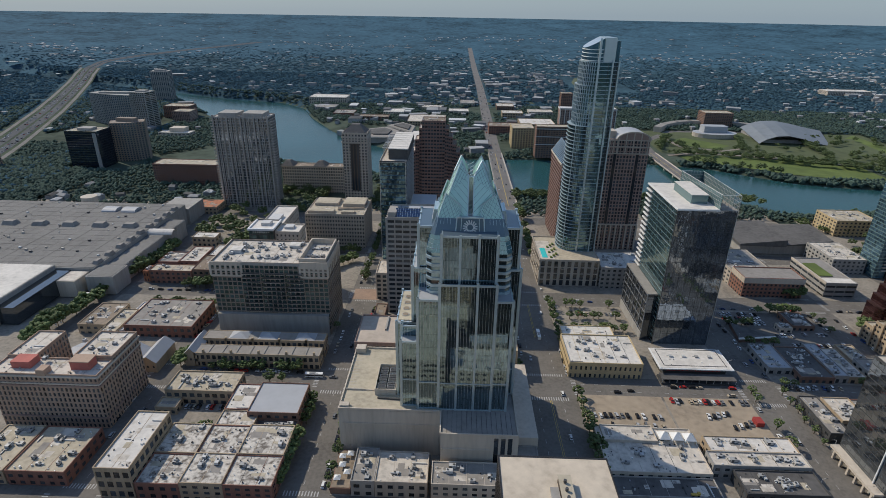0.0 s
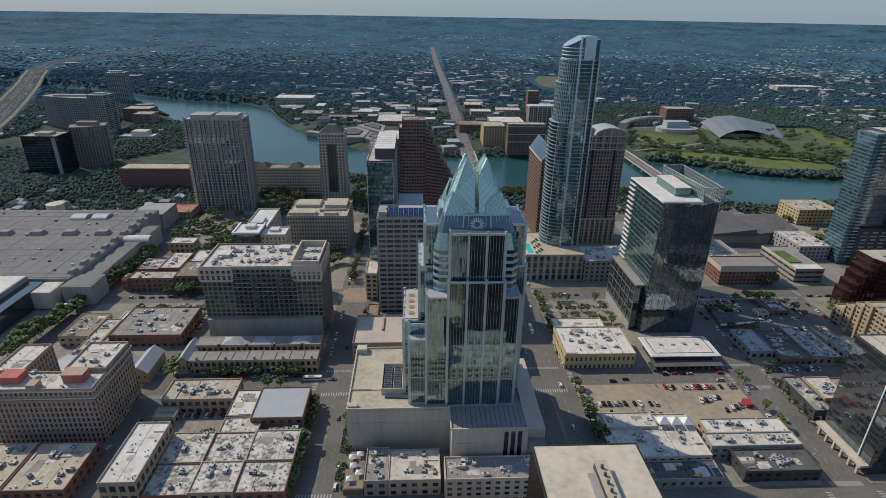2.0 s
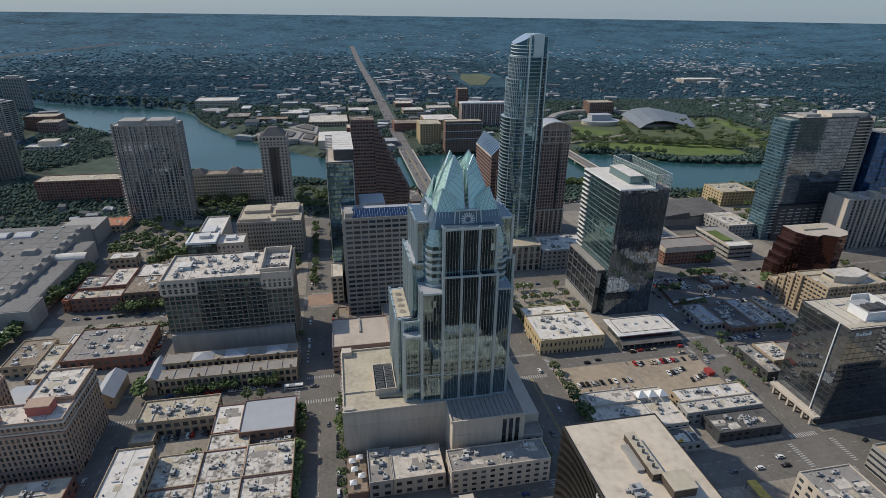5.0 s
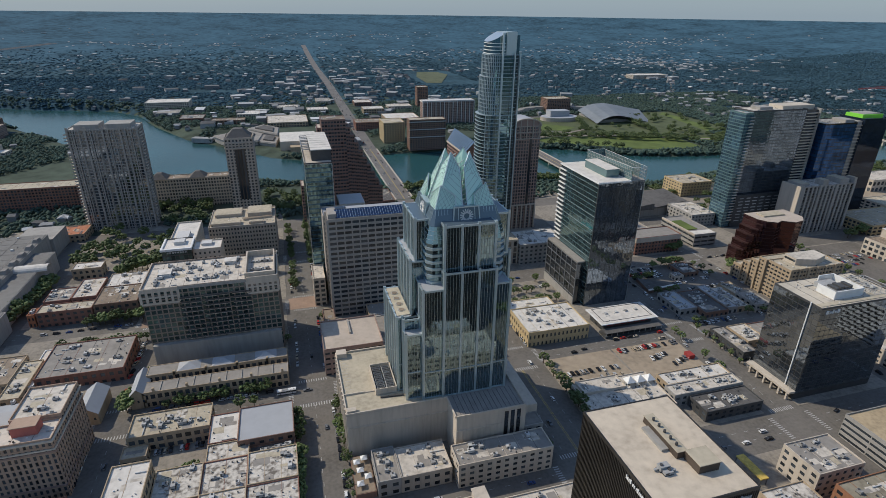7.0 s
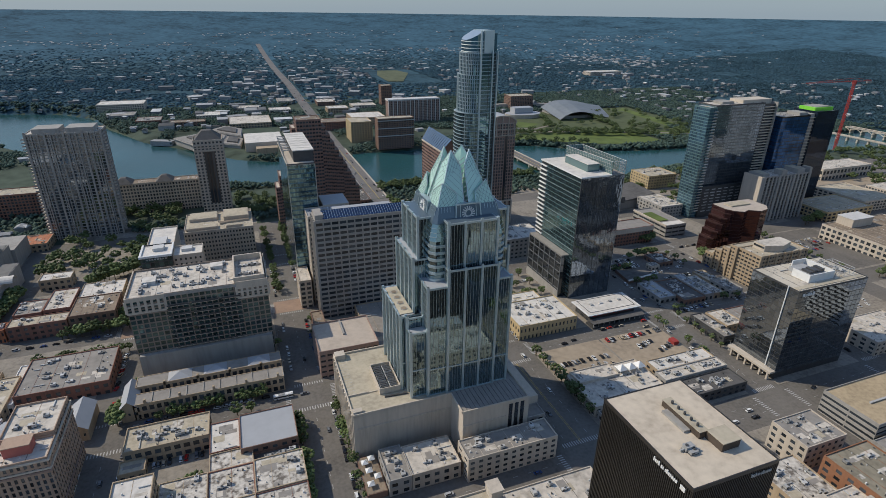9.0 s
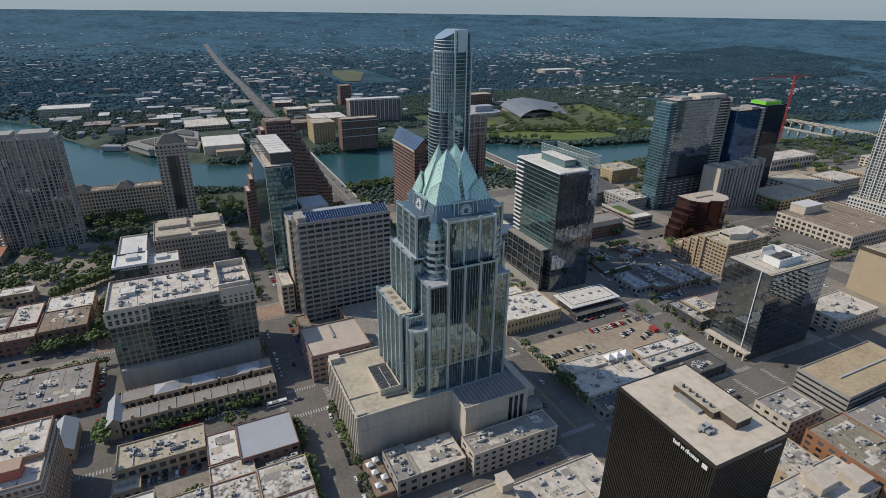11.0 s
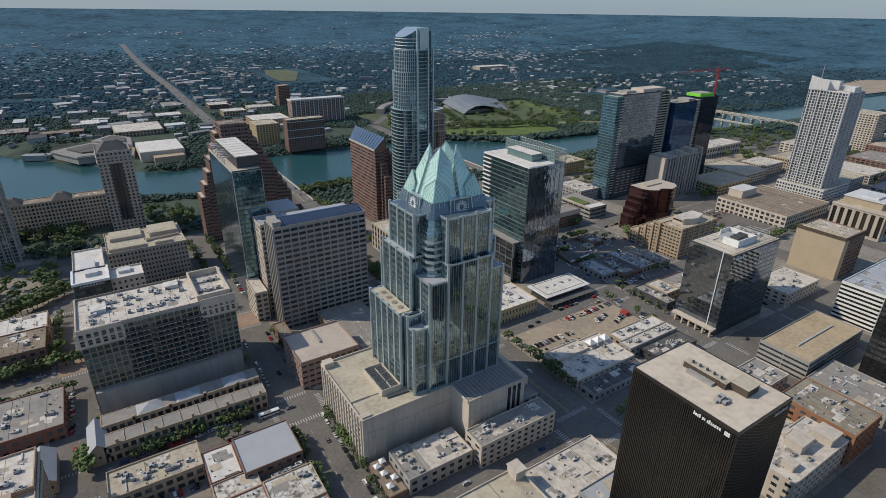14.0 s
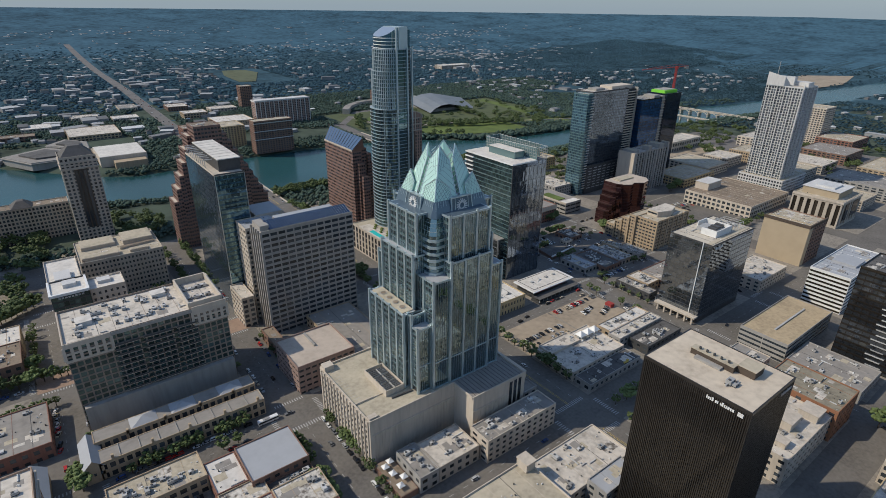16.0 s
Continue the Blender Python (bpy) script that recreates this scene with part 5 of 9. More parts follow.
def tall_condo():
    """The tallest tower: a glass shaft with a rounded, balconied side that steps in twice, on a podium with a pool."""
    o = building("tallest_condominium", "very tall slender glass condominium tower with curved white balconies", (80, 135, 455, 512), 20, 4, (9, 9), LIMESTONE, SMOKEGLASS, ROOFTAN, pier=0.45, span=0.16, parts=60, faces="nwe", category="tower", base=2, plain=True)
    cx, cy = 118.0, 494.0

    def ring(east, west, deep, n=44, grow=0.0):
        pts = []
        for i in range(n):
            a = 2 * math.pi * (i + 0.5) / n
            c, q = math.cos(a), math.sin(a)
            sq = 0.86 if c < 0 else 0.3
            rx = east if c < 0 else west
            pts.append((cx + (rx + grow) * math.copysign(abs(c) ** sq, c), cy + (deep + grow) * math.copysign(abs(q) ** (0.8 if c < 0 else 0.3), q)))
        return pts

    stages = [(20, 138, 17.0, 16.4), (138, 172, 14.6, 15.8), (172, 191, 12.6, 15.2)]
    for k, (z0, z1, east, deep) in enumerate(stages):
        part("glass_shaft", Mesh().prism(ring(east, 16.6, deep), z0, z1, TEALMIRROR, top=ROOFWHITE), o)
        n = round((z1 - z0) / 3.4)
        for j in range(n + 1):
            z = z0 + j * (z1 - z0) / n
            east_arc = [p for p in ring(east, 16.6, deep, grow=0.9 if k == 0 else 0.4) if p[0] < cx]
            west_arc = [p for p in ring(east, 16.6, deep, grow=0.25) if p[0] >= cx]
            i0 = len([p for p in west_arc if p[1] > cy])
            outline = west_arc[:i0] + east_arc + west_arc[i0:]
            part("balcony_ring", Mesh().prism(outline, z - 0.02, z + (0.42 if k == 0 else 0.55), RINGMETAL), o)
        fins = Mesh()
        for x, y in ring(east, 16.6, deep, n=60 if k == 0 else 44, grow=0.25):
            w = 0.1 if k == 0 or x > cx else 0.3
            fins.box(x - w, x + w, y - w, y + w, z0, z1, (RINGMETAL if k and x < cx else DARKMETAL))
        part("mullions", fins, o, kind="stuff")
    rib = Mesh()
    for x, w in ((cx - 0.9, 0.8), (cx + 10.8, 0.55), (cx + 15.9, 0.5)):
        rib.box(x - w, x + w, cy - 17.1, cy - 15.6, 20, 193 if w < 0.7 else 210, PALEBLUE)
    rib.box(cx - 13.5, cx - 12.3, cy - 12.2, cy - 10.8, 20, 138, PALEBLUE)
    part("pier", rib, o, "tall pale metal pier")
    # crown: a slanting glass drum beside a plain concrete lift head
    drum = [(cx - 11.5 * abs(math.cos(a)) ** 0.7, cy + 13 * math.copysign(abs(math.sin(a)) ** 0.8, math.sin(a))) for a in (math.pi / 2 + math.pi * i / 14 for i in range(15))] + [(cx + 3, cy - 13), (cx + 3, cy + 13)]
    part("crown_drum", Mesh().prism(drum, 191.2, [202 + (x - cx + 11.5) * 0.55 for x, y in drum], SILVERGLASS, top=SILVER), o, "slanting silver glass crown")
    for j in range(4):
        part("crown_band", Mesh().prism([(cx + (x - cx) * 1.03, cy + (y - cy) * 1.03) for x, y in drum], 192 + j * 2.9, 192.6 + j * 2.9, WHITEPAINT), o)
    part("lift_head", Mesh().box(cx + 3.1, cx + 12.5, cy - 14.5, cy + 12, 191.2, 210.5, PALEBLUE), o, "plain pale lift head")
    part("crown_side", Mesh().box(cx + 12.6, cx + 16, cy - 13, cy + 11, 191.2, 208, SILVERGLASS), o)
    part("pool", Mesh().box(83, 88, 460, 482, 20.2, 20.75, POOLWATER), o, "turquoise swimming pool")
    part("pool_deck", Mesh().box(81, 94, 457, 500, 20.0, 20.6, ROOFWHITE), o)
    for i in range(9):
        part("planter", Mesh().box(90 + i % 3 * 3, 92 + i % 3 * 3, 459 + i * 4, 462 + i * 4, 20.6, 21.6, GRASS), o)
tall_condo()


def brown_tower():
    o = building("brown_residential_tower", "red-brown brick residential tower with an arched top", (152, 197, 552, 586), 112, 32, (14, 8), BROWNPINK, WINDOW, ROOFBROWN, pier=0.36, span=0.3, parts=250, faces="nw", category="tower")
    a = Mesh()
    pr = [(180 + 17 * math.cos(math.pi * i / 12), 112 + 8 * math.sin(math.pi * i / 12)) for i in range(13)]
    for (xa, za), (xb, zb) in zip(pr, pr[1:]):
        a.face([(xa, 551.2, za), (xb, 551.2, zb), (xb, 580, zb), (xa, 580, za)], ROOFMETAL)
    a.face([(x, 551.4, z) for x, z in pr], BROWNPINK)
    part("arched_roof", a, o)
    frame = Mesh()
    for (xa, za), (xb, zb) in zip(pr, pr[1:]):
        frame.beam((xa, 550.9, za), (xb, 550.9, zb), 1.3, LIMESTONE)
    for i in range(5):
        x = 165 + i * 7.5
        frame.box(x - 0.5, x + 0.5, 550.8, 551.5, 98, 112 + 7.6 * math.sqrt(max(0, 1 - ((x - 180) / 17) ** 2)), LIMESTONE)
    for z in (98, 105, 111.6):
        frame.box(152, 197.4, 551.0, 552, z - 0.5, z + 0.5, LIMESTONE)
    for i in range(4):
        frame.box(152 + i * 3.9, 152.9 + i * 3.9, 551.2, 552, 98, 112, LIMESTONE)
    part("crown_frame", frame, o, "pale stone frames round the top storeys")
    base = Mesh()
    for i in range(9):
        base.box(152 + i * 5.5, 153.6 + i * 5.5, 550.6, 552, -8, 20, LIMESTONE)
    base.box(152, 197.5, 550.6, 552, 20, 21.5, LIMESTONE)
    part("base_frame", base, o, "pale stone base piers")
    strip = Mesh()
    for x in (163, 186):
        strip.box(x - 1.4, x + 1.4, 551.5, 552.05, 21.5, 98, DARKGLASS)
    part("dark_strip", strip, o, "recessed dark strip of glass")
    part("lift_head", Mesh().box(156, 164, 560, 575, 112, 119, LIMESTONE), o)
brown_tower()
shed("white_garage", "low garage with a bright white roof", (136, 186, 452, 488), 15, GREYCONC, ROOFCLEAN)
units((140, 182, 456, 486), 15, 8, 71)

# ---- west of the avenue ----
alone("parking_lot", Mesh().box(84, 138, 256, 290, -0.98, -0.78, DIRT).box(139.5, 193.5, 250, 290, -0.98, -0.77, DIRT), (138, 270, -0.9), "bare gravel parking lots behind a thin kerb", "parking lot", kind="structure")
shed("market_hall", "low hall with a patched white roof and party tents", (85, 140, 218, 252), 6, PALECONC, ROOFWHITE)
units((88, 138, 220, 250), 6, 10, 81)
shed("white_roofed_club", "low club with a bright white roof", (88, 118, 240, 252.5), 7.2, PALECONC, ROOFWHITE)
shed("white_roofed_shop", "long shop with clean white roof panels", (145, 194, 234, 246), 7, TANBRICK, ROOFCLEAN)
shed("white_roofed_shop", "long shop with white roof panels and vents", (142, 194, 223, 233.5), 7.5, GREYCONC, ROOFWHITE)
shed("dark_roofed_shop", "dark-roofed shop crowded with kitchen vents", (152, 194, 206, 222), 6, DARKMETAL, ROOFDARK)
units((146, 192, 236, 245), 7, 6, 82)
units((144, 192, 224, 233), 7.5, 10, 83)
units((154, 192, 208, 221), 6, 11, 84)
shed("dark_parking_deck", "low dark deck building on the avenue", (86, 140, 204, 217), 4, GREYCONC, ROOFDARK)
for i in range(3):
    t = Mesh()
    x, y = 122 + i * 7, 243 - i * 0.4
    q = [(x - 3.2, y - 3.2, 9.2), (x + 3.2, y - 3.2, 9.2), (x + 3.2, y + 3.2, 9.2), (x - 3.2, y + 3.2, 9.2)]
    for k in range(4):
        t.face([q[k], q[(k + 1) % 4], (x, y, 12.4)], WHITEPAINT)
        t.box(q[k][0] - 0.1, q[k][0] + 0.1, q[k][1] - 0.1, q[k][1] + 0.1, 6.1, 9.2, WHITEPAINT)
    alone("party_tent", t, (x, y, 6.1), "white peaked party tent on a flat roof", "tent", "party tents")

building("yellow_brick_warehouse", "two-storey yellow brick warehouse with arched windows and a white roof", (81, 131, 309, 345), 10, 2, (15, 9), YELLOWBRICK, WINDOW, ROOFCLEAN, pier=0.6, span=0.5, parts=48)
units((84, 128, 312, 343), 10, 14, 85)
shed("white_roofed_annex", "annex with a white roof behind the warehouse", (83, 122, 345.2, 362), 7.5, YELLOWBRICK, ROOFCLEAN)


def diner():
    o = shed("corner_diner", "low restaurant with a white overhanging roof and a red sign band", (147, 190, 314, 334), 6.5, DARKMETAL, ROOFCLEAN)
    part("roof_overhang", Mesh().box(143, 193.5, 310.5, 335.5, 6.3, 7.0, WHITEPAINT), o, "white overhanging roof edge")
    part("roof_membrane", Mesh().box(144, 192.5, 311.5, 335, 7.0, 7.12, ROOFCLEAN), o)
    part("sign_band", Mesh().box(149, 186, 313.4, 313.95, 3.4, 5.4, REDMETAL), o, "long red sign band")
    for i in range(11):
        part("sign_bar", Mesh().box(152 + i * 2.9, 153.8 + i * 2.9, 313.2, 313.4, 3.9, 4.9, DARKMETAL), o)
    part("terrace", Mesh().box(143, 193, 303.5, 313.3, -1.2, 0.5, DARKMETAL), o, "dark raised terrace")
    part("terrace_roof", Mesh().box(143, 193, 303.5, 311, 3.0, 3.3, ROOFDARK), o, "dark terrace roof")
    for i in range(11):
        part("post", Mesh().box(143.2 + i * 4.92, 143.5 + i * 4.92, 303.6, 303.9, 0.5, 3.0, UNITGREY), o)
    for i in range(4):
        part("roof_unit", Mesh().box(154 + i * 9, 156.4 + i * 9, 324, 326, 7.1, 8.2, UNITGREY), o)
diner()


def glass_block():
    o = thing("teal_glass_tower", (174, 387, -4), "teal glass office tower with a white roof and glazed screen", "tower")
    x0, x1, y0, y1, z0, z1 = 153.5, 194.5, 356.0, 418.5, -5.0, 105.5
    part("core", Mesh().box(x0 + 0.15, x1 - 0.15, y0 + 0.15, y1 - 0.15, z0, z1 - 0.2, DARKGLASS, skip="b"), o)
    part("glass_front", curtain(Mesh(), "n", x0 + 0.4, x1, y0, z0, z1, 26, 28, BLUEMIRROR, gap=0.06, tilt=0.007, seed=3), o, "dark mirrored curtain wall", kind="stuff")
    part("glass_front", curtain(Mesh(), "w", y0, y1, x1, z0, z1, 40, 28, BLUEMIRROR, gap=0.06, tilt=0.007, seed=4), o, "dark mirrored curtain wall", kind="stuff")
    part("glass_side", curtain(Mesh(), "e", y0 + 0.3, y1 - 11, x0, z0, z1, 34, 28, TEALMIRROR, gap=0.1, tilt=0.01, spandrel=SPANDREL, share=0.22, seed=5), o, "teal curtain wall with pale spandrels", kind="stuff")
    for j in range(28):
        z = z0 + j * (z1 - z0) / 28
        part("slab_edge", Mesh().box(x0 - 0.9, x0 + 0.1, y1 - 11, y1 + 0.4, z, z + 1.0, WHITEPAINT), o)
    bars = Mesh()
    for j in range(0, 28, 3):
        z = z0 + j * (z1 - z0) / 28
        bars.box(x0 - 0.12, x0, y0, y1 - 11, z - 0.12, z + 0.12, SILVER), bars.box(x0, x1, y0 - 0.1, y0, z - 0.08, z + 0.08, DARKMETAL)
    for i in range(9):
        bars.box(x0 + i * 5.1 - 0.07, x0 + i * 5.1 + 0.07, y0 - 0.16, y0, z0, z1, DARKMETAL)
    bars.box(x0 - 0.2, x0 + 0.3, y0 - 0.2, y0 + 0.3, z0, z1, DARKMETAL), bars.box(x1 - 0.2, x1 + 0.2, y0 - 0.2, y0 + 0.3, z0, z1 + 11, SILVER)
    part("mullions", bars, o)
    part("roof", Mesh().box(x0 - 0.6, 182, y0 - 0.6, y1 + 0.4, z1 - 0.2, z1 + 0.9, WHITEPAINT).box(x0, 181.5, y0 + 0.1, y1, z1 + 0.9, z1 + 1.02, ROOFCLEAN), o, "white overhanging roof")
    part("plant_box", Mesh().box(166.6, 178, 368, 401.5, z1 + 0.9, z1 + 7.1, SPANDREL).box(166.3, 178.3, 367.7, 401.8, z1 + 7.1, z1 + 7.5, ROOFCLEAN), o, "pale glass plant box with a white lid")
    sc = Mesh()
    ring = [(182, y0), (x1, y0), (x1, y1), (177.7, y1), (182, y0)]
    for (ax, ay), (bx, by) in zip(ring, ring[1:]):
        n = max(2, int(math.hypot(bx - ax, by - ay) / 2.2))
        for i in range(n + 1):
            x, y = ax + (bx - ax) * i / n, ay + (by - ay) * i / n
            sc.box(x - 0.1, x + 0.1, y - 0.1, y + 0.1, z1, z1 + 11.4, UNITGREY)
        for k in range(5):
            sc.beam((ax, ay, z1 + 0.6 + k * 2.65), (bx, by, z1 + 0.6 + k * 2.65), 0.22, WHITEPAINT if k == 4 else UNITGREY)
    for (ax, ay), (bx, by) in (((182, y0), (177.7, y1)), ((177.7, y1), (x1, y1)), ((x1, y1), (x1, y0 + 8))):
        sc.face([(ax, ay, z1), (bx, by, z1), (bx, by, z1 + 11), (ax, ay, z1 + 11)], SPANDREL)
    part("roof_screen", sc, o, "tall pale glazed roof screen")
    part("screen_deck", Mesh().prism([(182.1, y0 + 0.2), (x1 - 0.2, y0 + 0.2), (x1 - 0.2, y1 - 0.2), (178, y1 - 0.2)], z1 - 0.2, z1 + 0.6, ROOFGREY), o)
    # lower wing on the car park side
    low = Mesh().box(146.5, x0 - 0.05, 361.5, 416, z0, 36.4, SMOKEGLASS, skip="b")
    wing = part("lower_wing", low, o, "grey glass lower wing with a planted terrace")
    fr = Mesh()
    for i in range(7):
        y = 361.5 + i * 9.08
        fr.box(146.0, 146.5, y - 0.3, y + 0.3, z0, 36.6, FRAMEGREY)
    for z in (5, 13, 21, 29, 36):
        fr.box(146.1, 146.5, 361.5, 416, z - 0.25, z + 0.25, FRAMEGREY)
    for z in (17, 25, 33):
        fr.box(146.3, 146.5, 361.5, 416, z - 0.12, z + 0.12, DARKMETAL)
    part("frame", fr, wing)
    part("terrace", Mesh().box(146.2, x0 - 0.1, 361.2, 416.2, 36.4, 37.3, ROOFGREY), wing)
    part("arcade", Mesh().box(145.6, 146.4, 361, 416, z0, 3.2, GREYCONC), wing)
glass_block()


def mirror_office():
    o = building("mirror_office_block", "black mirrored office block with a white roof and corner fin", (222, 286, 209, 244), 66, 16, (16, 9), DARKMETAL, MIRRORGLASS, ROOFCREAM, pier=0.05, span=0.1, depth=0.12, parts=250, faces="news", category="tower", base=5, parapet=0.6)
    part("corner_fin", Mesh().box(221.2, 221.8, 216, 216.6, -1, 67, WHITEPAINT), o, "tall white corner fin")
    sc = Mesh()
    for b in ((240, 262, 216.5, 217.1), (239.4, 240, 216.5, 229), (262, 262.6, 216.5, 238), (250, 262, 237.4, 238)):
        sc.box(*b, 66.1, 71.4, WHITEPAINT)
    part("screen_wall", sc, o, "white roof screen wall")
    part("plant_box", Mesh().box(243, 258, 219.5, 227, 66.1, 70.2, UNITGREY).box(244, 257, 228.5, 235, 66.1, 69.4, UNITGREY), o)
    for i in range(4):
        part("cooler", Mesh().box(244 + i * 3.5, 246.6 + i * 3.5, 220, 226.4, 70.2, 71.6 + (i % 2) * 0.6, DARKMETAL), o)
    fr = Mesh()
    for i in range(5):
        fr.box(264 + i * 4.5, 264.3 + i * 4.5, 216.5, 216.8, 66.1, 70.5, UNITGREY), fr.box(264 + i * 4.5, 264.3 + i * 4.5, 232, 232.3, 66.1, 70.5, UNITGREY)
        fr.box(264 + i * 4.5, 264.3 + i * 4.5, 216.5, 232.3, 70.2, 70.5, UNITGREY)
    fr.box(264, 282.3, 216.5, 216.8, 70.2, 70.5, UNITGREY), fr.box(264, 282.3, 232, 232.3, 70.2, 70.5, UNITGREY)
    part("pipe_frame", fr, o, "open grey pipe frame")
    part("roof_ledge", Mesh().box(224, 284, 211, 214.5, 66.15, 66.5, ROOFTAN), o)
    part("sign_bars", Mesh().box(226, 228, 208.7, 208.9, 62, 64.2, WHITEPAINT).box(228.6, 230, 208.7, 208.9, 62, 63.6, WHITEPAINT).box(230.6, 232, 208.7, 208.9, 62, 64.4, WHITEPAINT).box(232.6, 234, 208.7, 208.9, 62, 63.6, WHITEPAINT).box(234.6, 236.4, 208.7, 208.9, 62, 64.4, WHITEPAINT), o, "white sign bars")
    a = Mesh()
    for i in range(6):
        a.box(217.5, 219, 210 + i * 6, 211.2 + i * 6, -1, 4.5, PALECONC)
    a.box(217, 221.9, 208.5, 244, 4.5, 6, PALECONC)
    part("arcade", a, o, "pale concrete street arcade")
mirror_office()
units((271, 284, 212, 240), 66.1, 4, 91)

LOWS = [
    ((222, 239, 320, 350), 3.0, GREYCONC, ROOFMETAL, "low warehouse with a blue-grey metal roof"),
    ((239.2, 262, 310, 347), 3.2, BROWNBRICK, ROOFDARK, "low bar with a dark roof"),
    ((262.2, 272, 311, 351), 4.2, GREYCONC, ROOFMETAL, "narrow shed with a ribbed metal roof"),
    ((272.2, 284, 311, 346), 3.4, TANBRICK, ROOFWHITE, "low shop with a white roof"),
    ((286, 300, 306.5, 330), 6.0, GREYCONC, ROOFGREY, "two-storey grey shop on the corner"),
    ((287, 300, 331, 352), 3.2, TANBRICK, ROOFTAN, "low shop with a tan roof"),
    ((262, 272, 378, 386), 0.5, PALECONC, ROOFCLEAN, "small white-roofed kiosk on a car park"),
    ((274, 292, 382, 404), 0.5, BROWNBRICK, ROOFDARK, "low dark shop beside a car park"),
    ((262, 300, 467, 518), 9, LIMESTONE, ROOFGREY, "long pale stone apartment row"),
    ((378, 411, 500, 545), 8, GREYCONC, ROOFWHITE, "low office with a white roof"),
    ((452, 502, 612, 652), 9, YELLOWBRICK, ROOFTAN, "yellow-framed building with a tan roof"),
    ((222, 234, 252, 286), 6, DARKMETAL, ROOFGREY, "small restaurant with a green-edged roof"),
    ((235, 252, 262, 284), 7, TANBRICK, ROOFWHITE, "shop with a white patched roof"),
    ((253, 296, 252, 284), 6, REDBRICK, ROOFGREY, "dark brick shop with a grey roof"),
    ((316, 368, 204, 236), 10, PALECONC, ROOFWHITE, "pale low building with a white roof"),
    ((214, 250, 95, 140), 8, GREYCONC, ROOFGREY, "low building with a grey membrane roof"),
    ((0, 51, 150, 176), 11, PALECONC, ROOFWHITE, "pale building with a white roof full of plant"),
    ((105, 161, 95, 118), 16.5, PALECONC, ROOFWHITE, "old white stone building with a pale roof"),
    ((162, 194, 93, 134), 20, ORANGE, ROOFOLIVE, "orange brick building with a stained olive roof"),
    ((131, 158, 119, 146), 11, TANBRICK, ROOFDIRTY, "small building with a cluttered stained roof"),
    ((164, 194, 143, 165), 16, PALECONC, ROOFGREY, "pale building with a grey roof"),
    ((-49, -37, 203, 226), 9, GREYCONC, ROOFGREY, "old stone shop with a grey roof"),
    ((-36.8, -10, 203, 224), 9, LIMESTONE, ROOFWHITE, "old stone shop row with a white roof"),
    ((-8, 45, 198, 213), 14, PALECONC, ROOFGREY, "pale stone annex with a grey roof"),
]
for k, (r, t, w, f, lab) in enumerate(LOWS):
    shed("low_building", lab, r, t, w, f)
    units(r, t, 6, 100 + k)
# Dark panes fill the decks' open sides, standing in for the shade inside.
building("city_parking_deck", "pale concrete parking deck with an open top floor", (-58, -3, 118, 176), 17, 4, (10, 10), PALECONC, DARKGLASS, ROOFTAN, pier=0.15, span=0.55, parts=0, category="parking garage")
building("open_parking_deck", "grey open parking deck with a tan roof surface", (221, 299, 143, 176), 14, 4, (3, 2), GREYCONC, DARKGLASS, DECKTAN, pier=0.03, span=0.55, parts=20, category="parking garage", plain=True)
alone("roof_duct", Mesh().box(236, 286, 157.6, 158.8, 14.2, 15.0, UNITGREY), (260, 158, 14.2), "long grey duct on a parking deck", "duct")
for x0, x1, y0, y1, h in ((147, 158, 98, 108, 4.5), (128, 141, 104, 113, 5), (112, 118, 100, 106, 3), (133, 140, 115, 117.5, 2.5)):
    alone("roof_house", Mesh().box(x0, x1, y0, y1, 16.6, 16.6 + h, PALECONC).box(x0 - 0.3, x1 + 0.3, y0 - 0.3, y1 + 0.3, 16.6 + h, 16.9 + h, PALECONC), (x0, y0, 16.6), "pale plastered stair house on a flat roof", "roof house")
alone("orange_canopy", Mesh().box(145, 150, 157, 174.5, 3.6, 4.3, YPAINT).box(145.2, 145.5, 157.2, 157.5, -1, 3.6, DARKMETAL).box(149.4, 149.7, 174, 174.3, -1, 3.6, DARKMETAL).box(145.2, 145.5, 174, 174.3, -1, 3.6, DARKMETAL).box(149.4, 149.7, 157.2, 157.5, -1, 3.6, DARKMETAL), (147, 166, -0.8), "long yellow-orange street canopy on thin posts", "canopy")
deck = Mesh()
for i in range(18):
    for y in (121, 146):
        deck.box(-56 + i * 2.8, -55.85 + i * 2.8, y, y + 5, 17.13, 17.16, PAINT)
alone("bay_lines", deck, (-30, 145, 17.1), "white painted bay lines on a parking deck", "bay lines", kind="structure")
alone("stair_house", Mesh().box(-9, -3, 169, 176, 17, 22, PALECONC).box(-9.4, -2.6, 168.6, 176.4, 22, 22.5, PALECONC), (-6, 172, 17), "small pale stair house on a parking deck", "stair house")
shed("grey_metal_roofed_hall", "low hall with a broad grey metal roof", (14, 40, 138, 149.5), 15, GREYCONC, ROOFMETAL)
building("white_corner_building", "white stone corner building with square windows", (150, 194, 20, 66), 26, 6, (10, 10), PALECONC, WINDOW, ROOFGREY, parts=40)
banded = building("dark_banded_tower", "dark glass tower with short white balcony bands", (262, 299, 92, 128), 70, 18, (8, 8), BLACKGLASS, SMOKEGLASS, ROOFDARK, pier=0.05, span=0.3, parts=120, category="tower", faces="ne")


for j in range(17):
    part("balcony_band", Mesh().box(261.3, 262, 98 + (j % 2) * 1.5, 107 + (j % 3), 3 + j * 3.9, 3.6 + j * 3.9, UNITGREY), banded)


